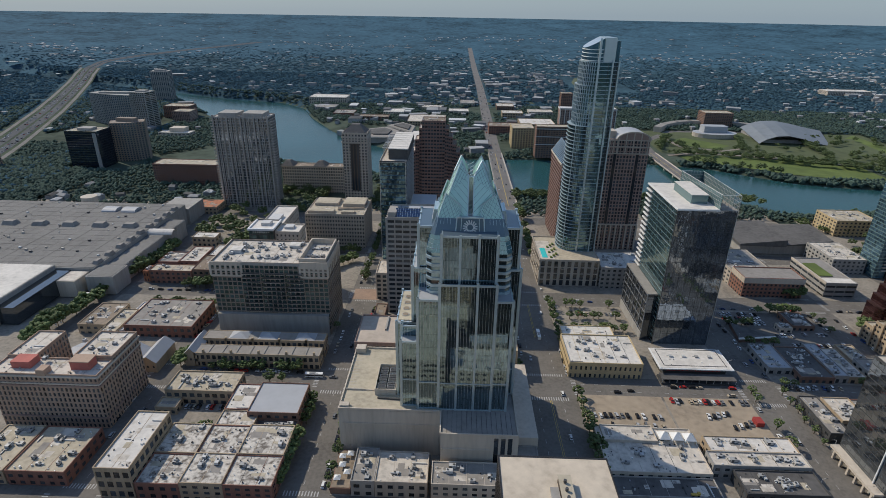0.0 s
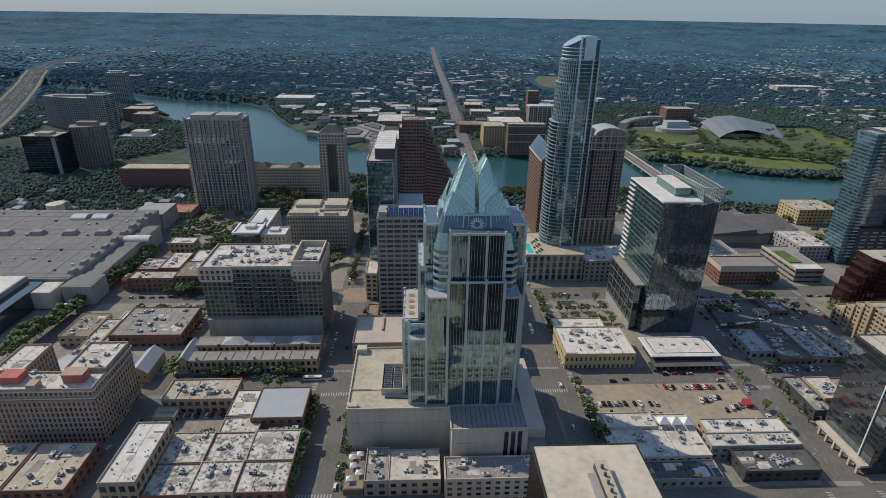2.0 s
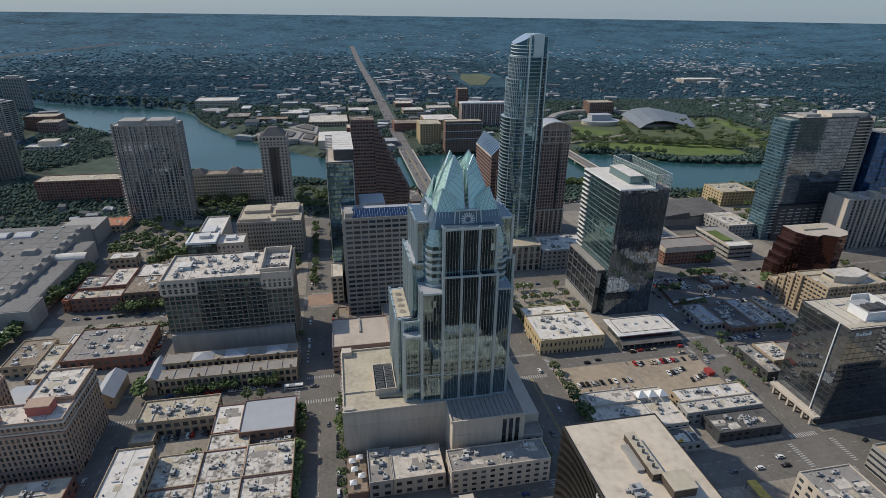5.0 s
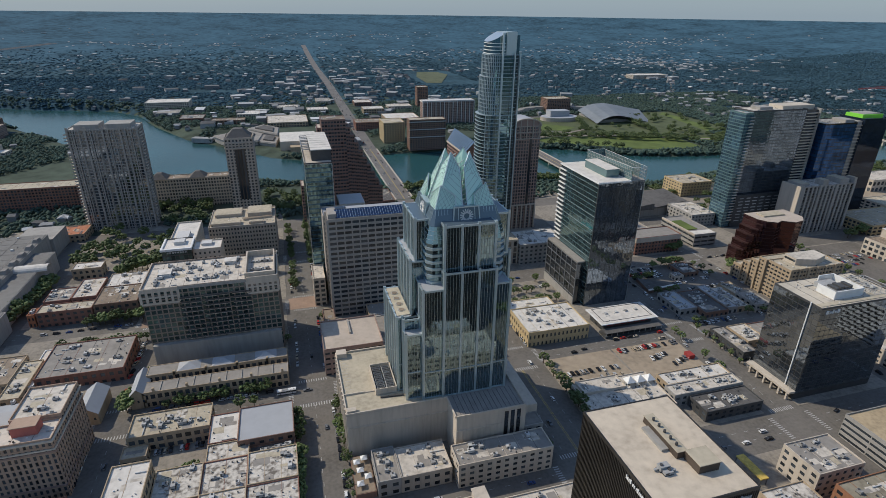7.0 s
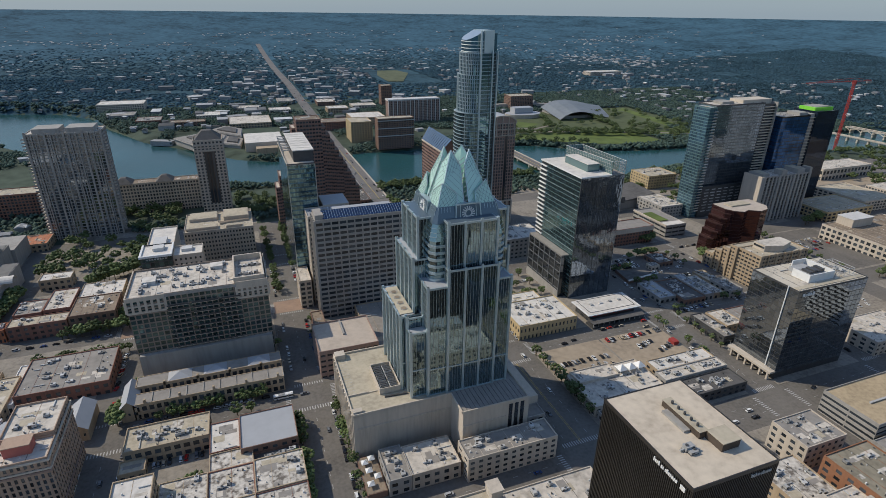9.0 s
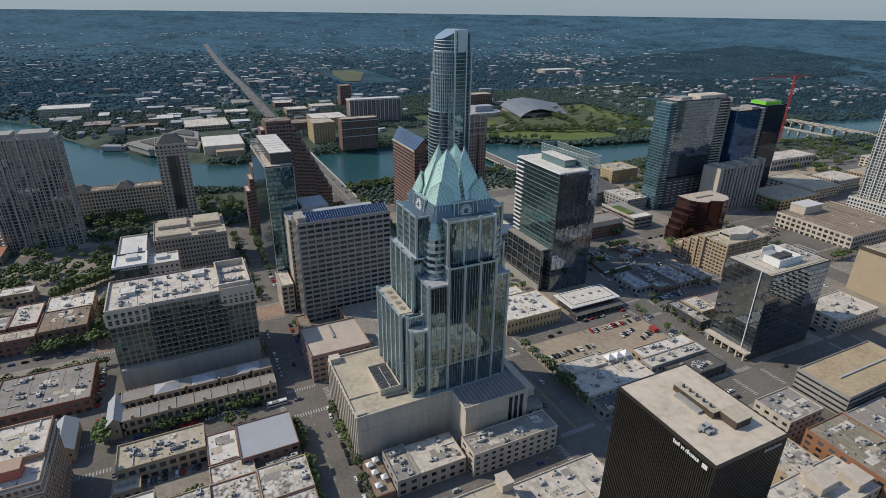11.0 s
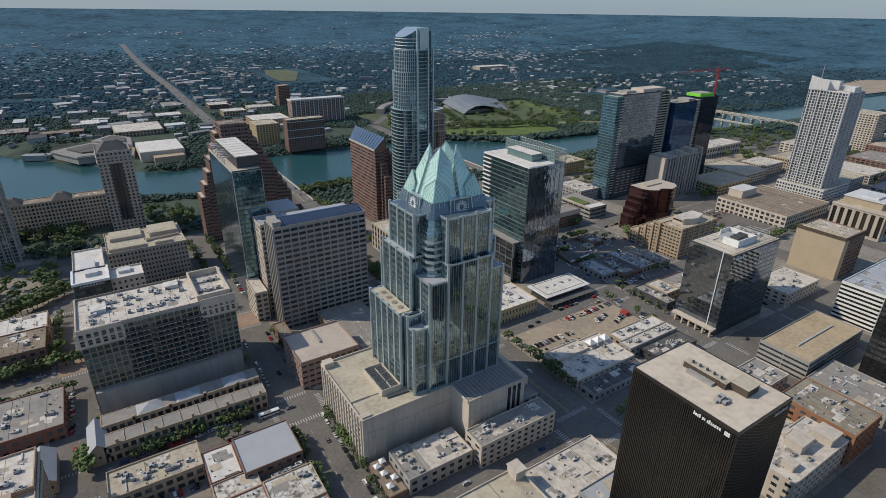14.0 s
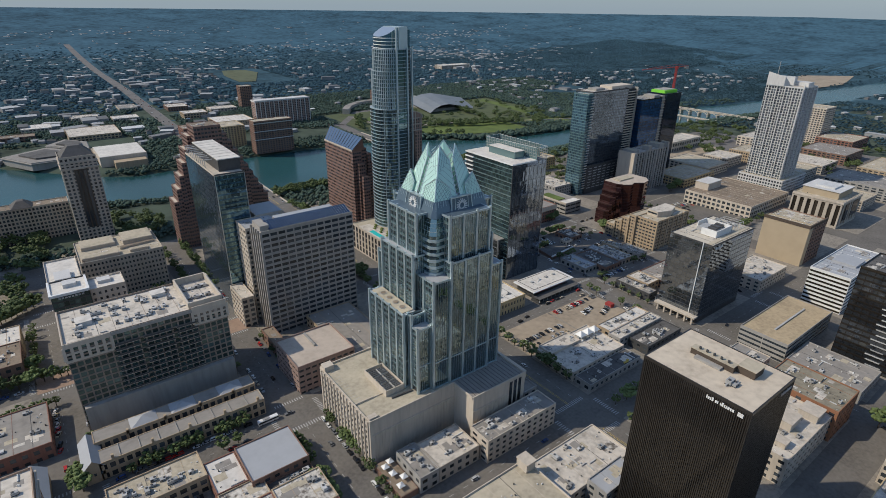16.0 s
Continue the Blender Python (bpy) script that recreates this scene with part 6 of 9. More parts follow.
def stripes():
    o = building("striped_office", "office block of white bands and dark ribbon windows", (332, 412, 146, 176), 31, 9, (1, 1), WHITEPAINT, BLACKGLASS, ROOFMETAL, pier=0.005, span=0.5, depth=0.4, parts=40, faces="new")
    part("barrel_roof", Mesh().box(360, 380, 152, 170, 31.1, 33, ROOFMETAL), o)
stripes()


def blank_tower():
    o = building("tan_blank_walled_block", "office block with a plain tan end wall", (404, 412, 206, 248), 40, 8, (2, 6), TANPANEL, WINDOW, ROOFTAN, faces="", parts=0)
    building("", "", (412.1, 445, 206, 248), 39, 10, (8, 9), BROWNBRICK, WINDOW, ROOFTAN, faces="nws", parts=70, owner=o, bottom=-1.3)
    part("roof_band", Mesh().box(403.6, 445.4, 205.6, 207, 38.6, 41.4, BROWNDARK).box(403.6, 405, 207, 248.4, 38.6, 41.4, BROWNDARK), o, "dark brown roof band")
blank_tower()


def stepped_office():
    o = building("terraced_tan_office", "tan concrete office stepping down in terraces of ribbon windows", (320, 378, 313, 336), 30, 9, (16, 6), TANBRICK, WINDOW, ROOFTAN, pier=0.28, span=0.5, depth=0.8, parts=90, faces="new", category="office")
    for x0, x1, y0, y1, top, n in ((319.4, 352, 336.1, 345, 29.5, 9), (320.5, 350, 345.1, 354, 24, 7), (321.5, 348, 354.1, 363, 18, 5), (322.5, 346, 363.1, 374, 11, 3)):
        building("", "", (x0, x1, y0, y1), top, n, (8, 3), TANBRICK, WINDOW, ROOFTAN, pier=0.3, span=0.5, depth=0.8, parts=16, faces="new", owner=o, bottom=-2, plain=True)
        part("buttress", Mesh().box(x0 - 1.2, x0, y0, y0 + 1.2, -2, top + 1.2, TANBRICK).box(x0 - 1.2, x0, y1 - 1.2, y1, -2, top - 3, TANBRICK), o)
    for i in range(7):
        part("buttress", Mesh().box(320 + i * 9.5, 321.2 + i * 9.5, 312.2, 313, -2, 31, TANBRICK), o)
    part("roof_house", Mesh().prism([(334, 322), (350, 316.5), (366, 322), (366, 334), (334, 334)], 30.1, 36, PALECONC, top=ROOFWHITE), o, "pale roof storey with angled walls")
    for i in range(6):
        part("window", pane_mesh(2.2, 1.8, "y", WINDOW), o, shift=(333.98, 323.5 + i * 1.8, 33.4))
stepped_office()


def red_faceted():
    """Folded mirror walls, stepping down at one corner."""
    o = thing("red_faceted_block", (384, 398, -4), "dark red stepped mirror-glass block with a pale pinkish roof", "office")
    steps = [([(366, 388), (374, 383), (382, 386), (392, 379), (404, 382), (412, 390), (412, 413), (362, 413), (362, 396)], 43)]
    for k, top in enumerate((39, 34, 28, 20, 13)):
        x = 364.5 - k * 3.6
        steps.append(([(x - 3.4, 394.5 + k * 0.6), (x - 0.6, 389.5 + k * 0.6), (x + 2.4, 391.5 + k * 0.6), (x + 2.4, 412 - k), (x - 3.4, 412 - k)], top))
    for pts, top in steps:
        cx, cy = sum(p[0] for p in pts) / len(pts), sum(p[1] for p in pts) / len(pts)
        grow = lambda g: [(x + g * (1 if x > cx else -1), y + g * (1 if y > cy else -1)) for x, y in pts]
        part("glass_wall", Mesh().prism(pts, -4, top, REDGLASS, top=DECKPINK if top > 40 else ROOFBROWN), o, "dark red mirror-glass wall")
        part("parapet", Mesh().prism(grow(0.12), top - 1.1, top + 0.05, DARKRED, top=DECKPINK if top > 40 else DARKRED), o)
        for j in range(int(top / 3.7)):
            part("floor_band", Mesh().prism(grow(0.07), -0.6 + j * 3.7, -0.25 + j * 3.7, DARKRED), o)
    part("roof_unit", Mesh().box(372, 398, 398, 408, 43.05, 44.4, ROOFTAN), o)
    part("entrance_gable", Mesh().prism([(340, 376), (352, 376), (352, 388), (340, 388)], -4, 4, TANBRICK, top=ROOFTAN, ), o, "tan stone entrance pavilion")
    for i in range(3):
        x = 340.5 + i * 4
        part("gable", Mesh().face([(x, 375.8, 4), (x + 3, 375.8, 4), (x + 1.5, 375.8, 8)], TANBRICK).face([(x, 376.6, 4), (x + 1.5, 376.6, 8), (x + 3, 376.6, 4)], TANBRICK).face([(x, 375.8, 4), (x + 1.5, 375.8, 8), (x + 1.5, 376.6, 8), (x, 376.6, 4)], TANBRICK).face([(x + 1.5, 375.8, 8), (x + 3, 375.8, 4), (x + 3, 376.6, 4), (x + 1.5, 376.6, 8)], TANBRICK), o)
red_faceted()
building("white_condominium", "grey concrete condominium with dark recessed balconies", (470, 548, 448, 472), 51, 17, (13, 5), GREYCONC, WINDOW, ROOFDIRTY, pier=0.42, span=0.07, depth=1.2, parts=200, faces="ne", category="apartment building")
white_condo = bpy.data.objects["white_condominium"]
for x0, x1, y0, y1, h in ((473, 484, 451, 469, 3.5), (502, 510, 449, 460, 6), (528, 541, 450, 468, 5.5), (545, 548.6, 447, 458, 7)):
    part("roof_house", Mesh().box(x0, x1, y0, y1, 51.1, 51.1 + h, GREYCONC).box(x0 + 0.2, x1 - 0.2, y0 + 0.2, y1 - 0.2, 51.1 + h, 51.3 + h, ROOFTAN), white_condo)
for x0, x1 in ((469.4, 473), (496, 498.5), (520, 522.5), (545.5, 548.6)):
    part("stair_pier", Mesh().box(x0, x1, 446.6, 448, -5, 52.5, GREYCONC), white_condo)
part("end_wall", Mesh().box(468.6, 470, 447, 472.4, -5, 52.5, PALECONC), white_condo)
units((486, 500, 450, 470), 51, 4, 140)


def west_towers():
    o = building("blue_residential_tower", "tall blue-grey glass residential tower with balconies", (424, 500, 492, 520), 129, 37, (22, 7), DARKMETAL, BLUEMIRROR, ROOFWHITE, pier=0.05, span=0.12, depth=0.25, parts=280, faces="ne", category="tower")
    prow = building("", "", (413, 424, 490, 514), 127, 37, (4, 8), SPANDREL, TEALGLASS, ROOFMETAL, pier=0.06, span=0.28, depth=0.3, parts=40, faces="ne", owner=o, bottom=-6)
    for j in range(36):
        part("balcony", Mesh().box(419, 424.5, 488.2, 490.4, 2 + j * 3.45, 2.35 + j * 3.45, PALECONC).box(419, 424.5, 488.2, 488.3, 2.35 + j * 3.45, 3.3 + j * 3.45, UNITGREY), o)
    pod = Mesh().box(424.5, 519, 487.6, 489.6, -6, 33, DARKMETAL)
    part("podium_wall", pod, o, "dark garage podium wall")
    for j in range(8):
        for i in range(9):
            part("slot", Mesh().box(428 + i * 10 + (j % 2) * 1.5, 435 + i * 10, 487.3, 487.62, 1 + j * 3.9, 2.1 + j * 3.9, UNITGREY), o)
    # banded end bay: white slabs between two walls
    end = Mesh().box(500, 518, 493, 522, -6, 128, DARKGLASS)
    end.box(518, 519, 490, 522, -6, 130, GREYCONC)
    part("end_bay", end, o)
    for j in range(37):
        part("slab_edge", Mesh().box(500, 518, 490.6, 493.4, j * 3.45, 0.9 + j * 3.45, PALECONC), o)
    part("roof_house", Mesh().box(470, 516, 498, 518, 128, 133, PALECONC).box(440, 458, 500, 514, 129, 132, GREYCONC), o)
    p = building("deep_blue_tower", "dark blue glass tower still topped with green sheathing", (524, 572, 484, 515), 112, 28, (14, 8), BLACKGLASS, DEEPBLUE, GREYCONC, pier=0.05, span=0.12, depth=0.2, parts=200, faces="ne", category="tower")
    building("", "", (580, 617, 482, 515), 116, 28, (11, 8), NAVYGLASS, NAVYGLASS, GREYCONC, pier=0.05, span=0.12, depth=0.2, parts=0, faces="ne", owner=p, bottom=-6)
    part("core_wall", Mesh().box(572, 580, 485, 514, -6, 114, GREYCONC), p)
    for j in range(28):
        part("slab_edge", Mesh().box(571, 579, 482.6, 485, 4 + j * 3.9, 4.7 + j * 3.9, PALECONC), p)
    part("green_sheathing", Mesh().box(582, 614, 488, 510, 116.2, 120.5, LIMEGREEN).box(586, 612, 490, 508, 120.5, 121.3, GREYCONC), p, "bright green sheathing")
    part("concrete_core", Mesh().box(556, 570, 487, 505, 112, 116, GREYCONC), p)
    q = building("white_grid_tower", "tall pale condominium tower of white frames and balconies", (634, 676, 328, 374), 138, 42, (12, 13), OFFWHITE, TOWERPANE, ROOFWHITE, pier=0.2, span=0.2, depth=1.1, parts=300, faces="en", category="tower")
    building("", "", (626, 700, 320, 379), 18, 5, (20, 16), OFFWHITE, WINDOW, ROOFTAN, parts=60, faces="en", owner=q, bottom=-4)
    building("", "", (672, 690, 332, 374), 64, 18, (5, 10), OFFWHITE, BLUEGLASS, ROOFTAN, pier=0.3, span=0.16, depth=1.0, parts=0, faces="en", owner=q, bottom=18)
    for i in range(0, 13, 3):
        x = 634 + i * 42 / 12
        part("upright", Mesh().box(x - 0.55, x + 0.55, 326.8, 328, 18, 138 + (5 if i < 5 else 0), OFFWHITE), q)
    for i in range(0, 14, 3):
        y = 328 + i * 46 / 13
        part("upright", Mesh().box(632.8, 634, y - 0.55, y + 0.55, 18, 138 + (8 if i > 8 else 0), OFFWHITE), q)
    part("sail", Mesh().prism([(633, 352), (650, 352), (650, 374), (633, 374)], 138.2, [150, 141, 146, 155], OFFWHITE), q, "slanting white roof sail")
    part("upper_block", Mesh().box(652, 660, 348, 372, 138.2, 149, OFFWHITE).box(658, 674, 332, 352, 138.2, 143, OFFWHITE), q)
    part("mast", Mesh().box(640.7, 641.3, 365.7, 366.3, 148, 168, UNITGREY), q)
    court = building("stone_courthouse", "pale stone block with deep dark window slots and a tan attic", (548, 606, 225, 278), 30, 1, (7, 7), LIMESTONE, BLACKGLASS, ROOFTAN, pier=0.45, span=0.2, depth=1.8, parts=36, faces="ne")
    part("attic", Mesh().box(558, 600, 234, 272, 30.1, 38, TANPANEL).box(557, 601, 233, 273, 38, 38.7, OFFWHITE), court, "tan recessed attic storey")
    part("roof_plant", Mesh().box(566, 590, 242, 262, 38.7, 40.6, UNITGREY), court)
    for x0, x1, z0 in ((561, 571, 6), (582, 598, 8)):
        part("entrance_panel", Mesh().box(x0, x1, 224.5, 225, z0, 26, BLACKGLASS), court, "large dark glass panel")
    part("ledge", Mesh().box(547.2, 606.8, 224.2, 225, 28.6, 30.6, PALECONC).box(547.2, 548, 225, 278, 28.6, 30.6, PALECONC), court)
    garage2 = building("long_tan_garage", "long tan parking building with a brown roof deck", (500, 600, 300, 385), 13, 3, (20, 14), PALECONC, WINDOW, ROOFBROWN, parts=60, faces="ne", category="parking garage")
    part("roof_block", Mesh().box(520, 552, 366, 384, 13.1, 22, PALECONC).box(519.5, 552.5, 365.5, 384.5, 22, 22.6, OFFWHITE), garage2)
    building("tan_apartment_tower", "tan apartment tower beyond the grid of white frames", (1030, 1076, 425, 470), 62, 17, (9, 9), PALECONC, WINDOW, ROOFTAN, parts=60, faces="ne", category="tower")
    building("yellow_office", "tan office building on a bare site", (700, 760, 600, 640), 22, 5, (10, 6), YELLOWBRICK, WINDOW, ROOFTAN, parts=30, faces="ne")
    building("white_shed", "long white-roofed station shed", (740, 850, 560, 600), 8, 2, (14, 6), PALECONC, WINDOW, ROOFWHITE, parts=0, faces="ne")
    c = thing("tower_crane", (975, 708, -10), "red tower crane on a far building site", "crane")
    mast, jib = Mesh(), Mesh()
    for u, v in ((-1.6, -1.6), (1.6, -1.6), (1.6, 1.6), (-1.6, 1.6)):
        mast.box(975 + u - 0.35, 975 + u + 0.35, 708 + v - 0.35, 708 + v + 0.35, -12, 118, REDMETAL)
    for j in range(30):
        z = -10 + j * 4.2
        k = 1 if j % 2 else -1
        for w in (-1.6, 1.6):
            mast.beam((975 - 1.6 * k, 708 + w, z), (975 + 1.6 * k, 708 + w, z + 4.2), 0.4, REDMETAL), mast.beam((975 + w, 708 - 1.6 * k, z), (975 + w, 708 + 1.6 * k, z + 4.2), 0.4, REDMETAL)
    part("mast", mast, c)
    jib.beam((850, 708, 116), (1020, 708, 116), 0.8, REDMETAL), jib.beam((850, 708, 117), (975, 708, 122), 0.5, REDMETAL), jib.beam((975, 708, 122), (1020, 708, 117), 0.5, REDMETAL)
    for i in range(28):
        x = 855 + i * 5.8
        jib.beam((x, 708, 116), (x + 2.9, 708, 118), 0.35, REDMETAL), jib.beam((x + 2.9, 708, 118), (x + 5.8, 708, 116), 0.35, REDMETAL)
    jib.box(1008, 1020, 706.5, 709.5, 112, 116, GREYCONC)
    part("jib", jib, c)
    part("cab", Mesh().box(973, 977, 705, 711, 112, 117, REDMETAL), c)
west_towers()


def civic_hall():
    o = thing("civic_hall", (370, 555, -8), "low dark-roofed civic hall with folded roofs", "civic building")
    part("wall", Mesh().box(312, 404, 550, 600, -9, 3, GREYCONC), o)
    part("roof", Mesh().prism([(308, 544), (356, 542), (358, 604), (308, 606)], 3, [5, 11, 11, 6], ROOFDARK), o)
    part("roof", Mesh().prism([(360, 546), (408, 548), (410, 598), (362, 601)], 3, [4, 9, 10, 5], ROOFDARK), o)
civic_hall()

# ---- by the lake and beyond ----
building("grid_hotel", "tan stone hotel wing with a grid of small windows", (-158, -95, 537, 590), 29, 9, (22, 14), LIMESTONE, WINDOW, ROOFTAN, pier=0.5, span=0.5, parts=198, faces="nwe", category="hotel")
for x0, x1, y0, y1, h in ((-156, -128, 541, 549, 2.6), (-122, -98, 562, 586, 4), (-154, -128, 566, 586, 3), (-120, -106, 541, 547, 2.2)):
    alone("roof_house", Mesh().box(x0, x1, y0, y1, 29.1, 29.1 + h, LIMESTONE).box(x0 + 0.5, x1 - 0.5, y0 + 0.5, y1 - 0.5, 29.1 + h, 29.3 + h, ROOFTAN), (x0, y0, 29.1), "low stone-clad roof storey on the hotel", "roof house")
alone("roof_ramp", Mesh().prism([(-126, 552), (-98, 556), (-98, 558), (-126, 557)], 29.1, 31, LIMESTONE, top=ROOFBROWN), (-112, 555, 29.1), "sunken brown ramp across the hotel roof", "ramp")
units((-155, -97, 541, 588), 29, 14, 150)


def white_hotel():
    """Three joined wings of different heights with broad white parapets; one has a dark glass front."""
    o = building("white_hotel", "white hotel of three stepped wings with broad parapets", (-157.8, -136.3, 441, 461), 46.5, 12, (6, 5), PALECONC, WINDOW, ROOFCLEAN, pier=0.6, span=0.55, parts=80, parapet=1.4, faces="nwe", category="hotel", plain=True)
    building("", "", (-180, -158, 438, 462), 50, 13, (7, 7), DARKMETAL, TEALDARK, ROOFCLEAN, pier=0.1, span=0.18, depth=0.3, parts=40, faces="ne", owner=o, bottom=-5, plain=True)
    building("", "", (-181, -160, 462.2, 523), 42, 11, (6, 16), PALECONC, WINDOW, ROOFCLEAN, pier=0.6, span=0.55, parts=40, parapet=1.4, faces="new", owner=o, bottom=-6, plain=True)
    for x0, x1, y0, y1 in ((-180.8, -157.6, 437.2, 438.8), (-180.8, -179.4, 438.8, 462), (-159, -157.6, 438.8, 462)):
        part("roof_edge", Mesh().box(x0, x1, y0, y1, 49.4, 51.2, WHITEPAINT), o, "broad white roof edge")
    for x0, x1, y0, y1, z, h in ((-172, -164, 448, 456, 50.1, 2.6), (-152, -144, 450, 457, 46.6, 2.2), (-176, -166, 478, 494, 42.1, 2.8)):
        part("roof_house", Mesh().box(x0, x1, y0, y1, z, z + h, OFFWHITE), o)
    for i in range(8):
        part("sign_bar", Mesh().box(-176 + i * 1.9, -174.7 + i * 1.9, 437.0, 437.2, 47.6, 48.8, UNITGREY), o)
white_hotel()
units((-156, -138, 443, 459), 46.5, 4, 151), units((-179, -162, 466, 520), 42, 8, 152)


def lakeside_hotel():
    o = building("lakeside_hotel_tower", "tan stone hotel tower with a hipped dark roof", (-149, -116, 703, 735), 81, 24, (8, 7), LIMESTONE, WINDOW, ROOFBROWN, pier=0.45, span=0.4, parts=140, faces="nw", category="hotel")
    part("hipped_roof", Mesh().prism([(-147.5, 704.5), (-117.5, 704.5), (-117.5, 733.5), (-147.5, 733.5)], 81.3, 91, ROOFDARK, taper=[(-138, 714), (-127, 714), (-127, 724), (-138, 724)]), o)
    for k in range(3):
        part("window_strip", Mesh().box(-137.8 + k * 3.9, -135.2 + k * 3.9, 702.5, 702.75, 4, 67, DARKGLASS), o, "dark central strip of windows")
        part("window_strip", Mesh().box(-149.05, -148.6, 714 + k * 3.6, 716.6 + k * 3.6, 2, 66, DARKGLASS), o, "dark central strip of windows")
    # Flat panel proud of the wall; dark brown stands for a recess's shade.
    part("centre_recess", Mesh().box(-138.4, -126.6, 702.7, 702.95, 4, 68, BROWNDARK), o, "flat dark panel in place of a recess in the front")
    for z in (69, 75):
        part("cornice", Mesh().box(-149.8, -115.2, 702.2, 735.8, z, z + 1.5, LIMESTONE), o)
    building("", "", (-246, -149.3, 745, 765), 24, 9, (28, 5), LIMESTONE, WINDOW, ROOFBROWN, pier=0.4, span=0.4, parts=60, faces="ne", owner=o, bottom=-15)
    for x in (-238, -192):
        part("hipped_roof", Mesh().prism([(x - 10, 743), (x + 10, 743), (x + 10, 767), (x - 10, 767)], 24.5, 31, ROOFDARK, taper=[(x - 3, 751), (x + 3, 751), (x + 3, 759), (x - 3, 759)]), o)
lakeside_hotel()


def grid_condo():
    o = building("grid_condominium", "tall concrete condominium with a grid of balconies", (-303, -234, 672, 704), 104, 33, (16, 8), GREYCONC, MIRRORGLASS, ROOFWHITE, pier=0.18, span=0.22, depth=0.9, parts=300, faces="nwe", category="apartment building")
    for i in range(13):
        x = -302.6 + i * 5.65
        part("pier", Mesh().box(x, x + (1.1 if i % 3 else 1.9), 670.9, 672, -14, 107 if i % 3 == 0 else 104.5, GREYSTONE), o)
    for j in range(32):
        z = -8 + j * 3.45
        for x0, x1 in ((-306.5, -303.05), (-233.95, -230.5)):
            part("balcony", Mesh().box(x0, x1, 673, 680, z, z + 0.4, PALECONC).box(x0, x1, 673, 673.15, z + 0.4, z + 1.4, GREYCONC), o)
    part("crown_frame", Mesh().box(-296, -272, 676, 700, 104, 109, GREYCONC).box(-266, -240, 676, 700, 104, 109, GREYCONC), o)
grid_condo()
building("red_brick_hotel", "long red brick hotel with rows of windows", (-446, -336, 770, 800), 16, 8, (30, 6), REDBRICK, WINDOW, ROOFTAN, parts=120, faces="nw", category="hotel")
FAR_TOWERS = [
    ((-800, -740, 820, 850), 14, PINKSTONE, WINDOW, "low tan apartment block among trees"),
    ((108, 150, 1050, 1100), 26, YELLOWBRICK, WINDOW, "yellow-tan stepped hotel across the lake"),
    ((145, 214, 984, 1008), 42, BROWNBRICK, WINDOW, "dark brown slab hotel across the lake"),
    ((224, 345, 1200, 1225), 42, BROWNPINK, WINDOW, "brown apartment slab with white cornice across the lake"),
    ((262, 290, 1410, 1436), 46, BROWNBRICK, WINDOW, "brown round-cornered tower across the lake"),
    ((70, 130, 1170, 1215), 6, REDBRICK, WINDOW, "low red brick offices across the lake"),
    ((140, 215, 1190, 1260), 8, TANBRICK, WINDOW, "low tan offices across the lake"),
    ((-400, -300, 1500, 1560), 12, PALECONC, WINDOW, "white apartment block on the far shore"),
    ((575, 640, 1290, 1330), 24, BROWNBRICK, WINDOW, "brown office block beyond the park"),
    ((1190, 1330, 1830, 1880), 16, PALECONC, WINDOW, "white apartment block among trees"),
]
for r, t, w, gl, lab in FAR_TOWERS:
    h = t - gz(r[0], r[2])
    building("far_building", lab, r, t, max(2, round(h / 3.6)), (max(3, round((r[1] - r[0]) / 5)), max(3, round((r[3] - r[2]) / 5))), w, gl, (ROOFBROWN if w in (BROWNBRICK, REDBRICK) else ROOFCLEAN) if h < 20 else ROOFTAN, pier=0.4, span=0.4, parts=20, faces="nwe" if r[0] < -100 else "ne")


cornice_of = [ob for ob in bpy.data.objects if ob.name.startswith("far_building")]
for ob in cornice_of[2:4]:
    x, y = ob.location.x, ob.location.y
    if x < 200:
        for z in (10, 24, 38):
            part("band", Mesh().box(144.6, 214.4, 983.4, 984, z, z + 1.2, OFFWHITE), ob)
    else:
        part("cornice", Mesh().box(223, 346, 1199, 1226, 40, 42.6, OFFWHITE), ob, "white cornice")
        for i in range(13):
            part("pier", Mesh().box(224 + i * 10, 225.4 + i * 10, 1199, 1200, -8, 40, OFFWHITE), ob)


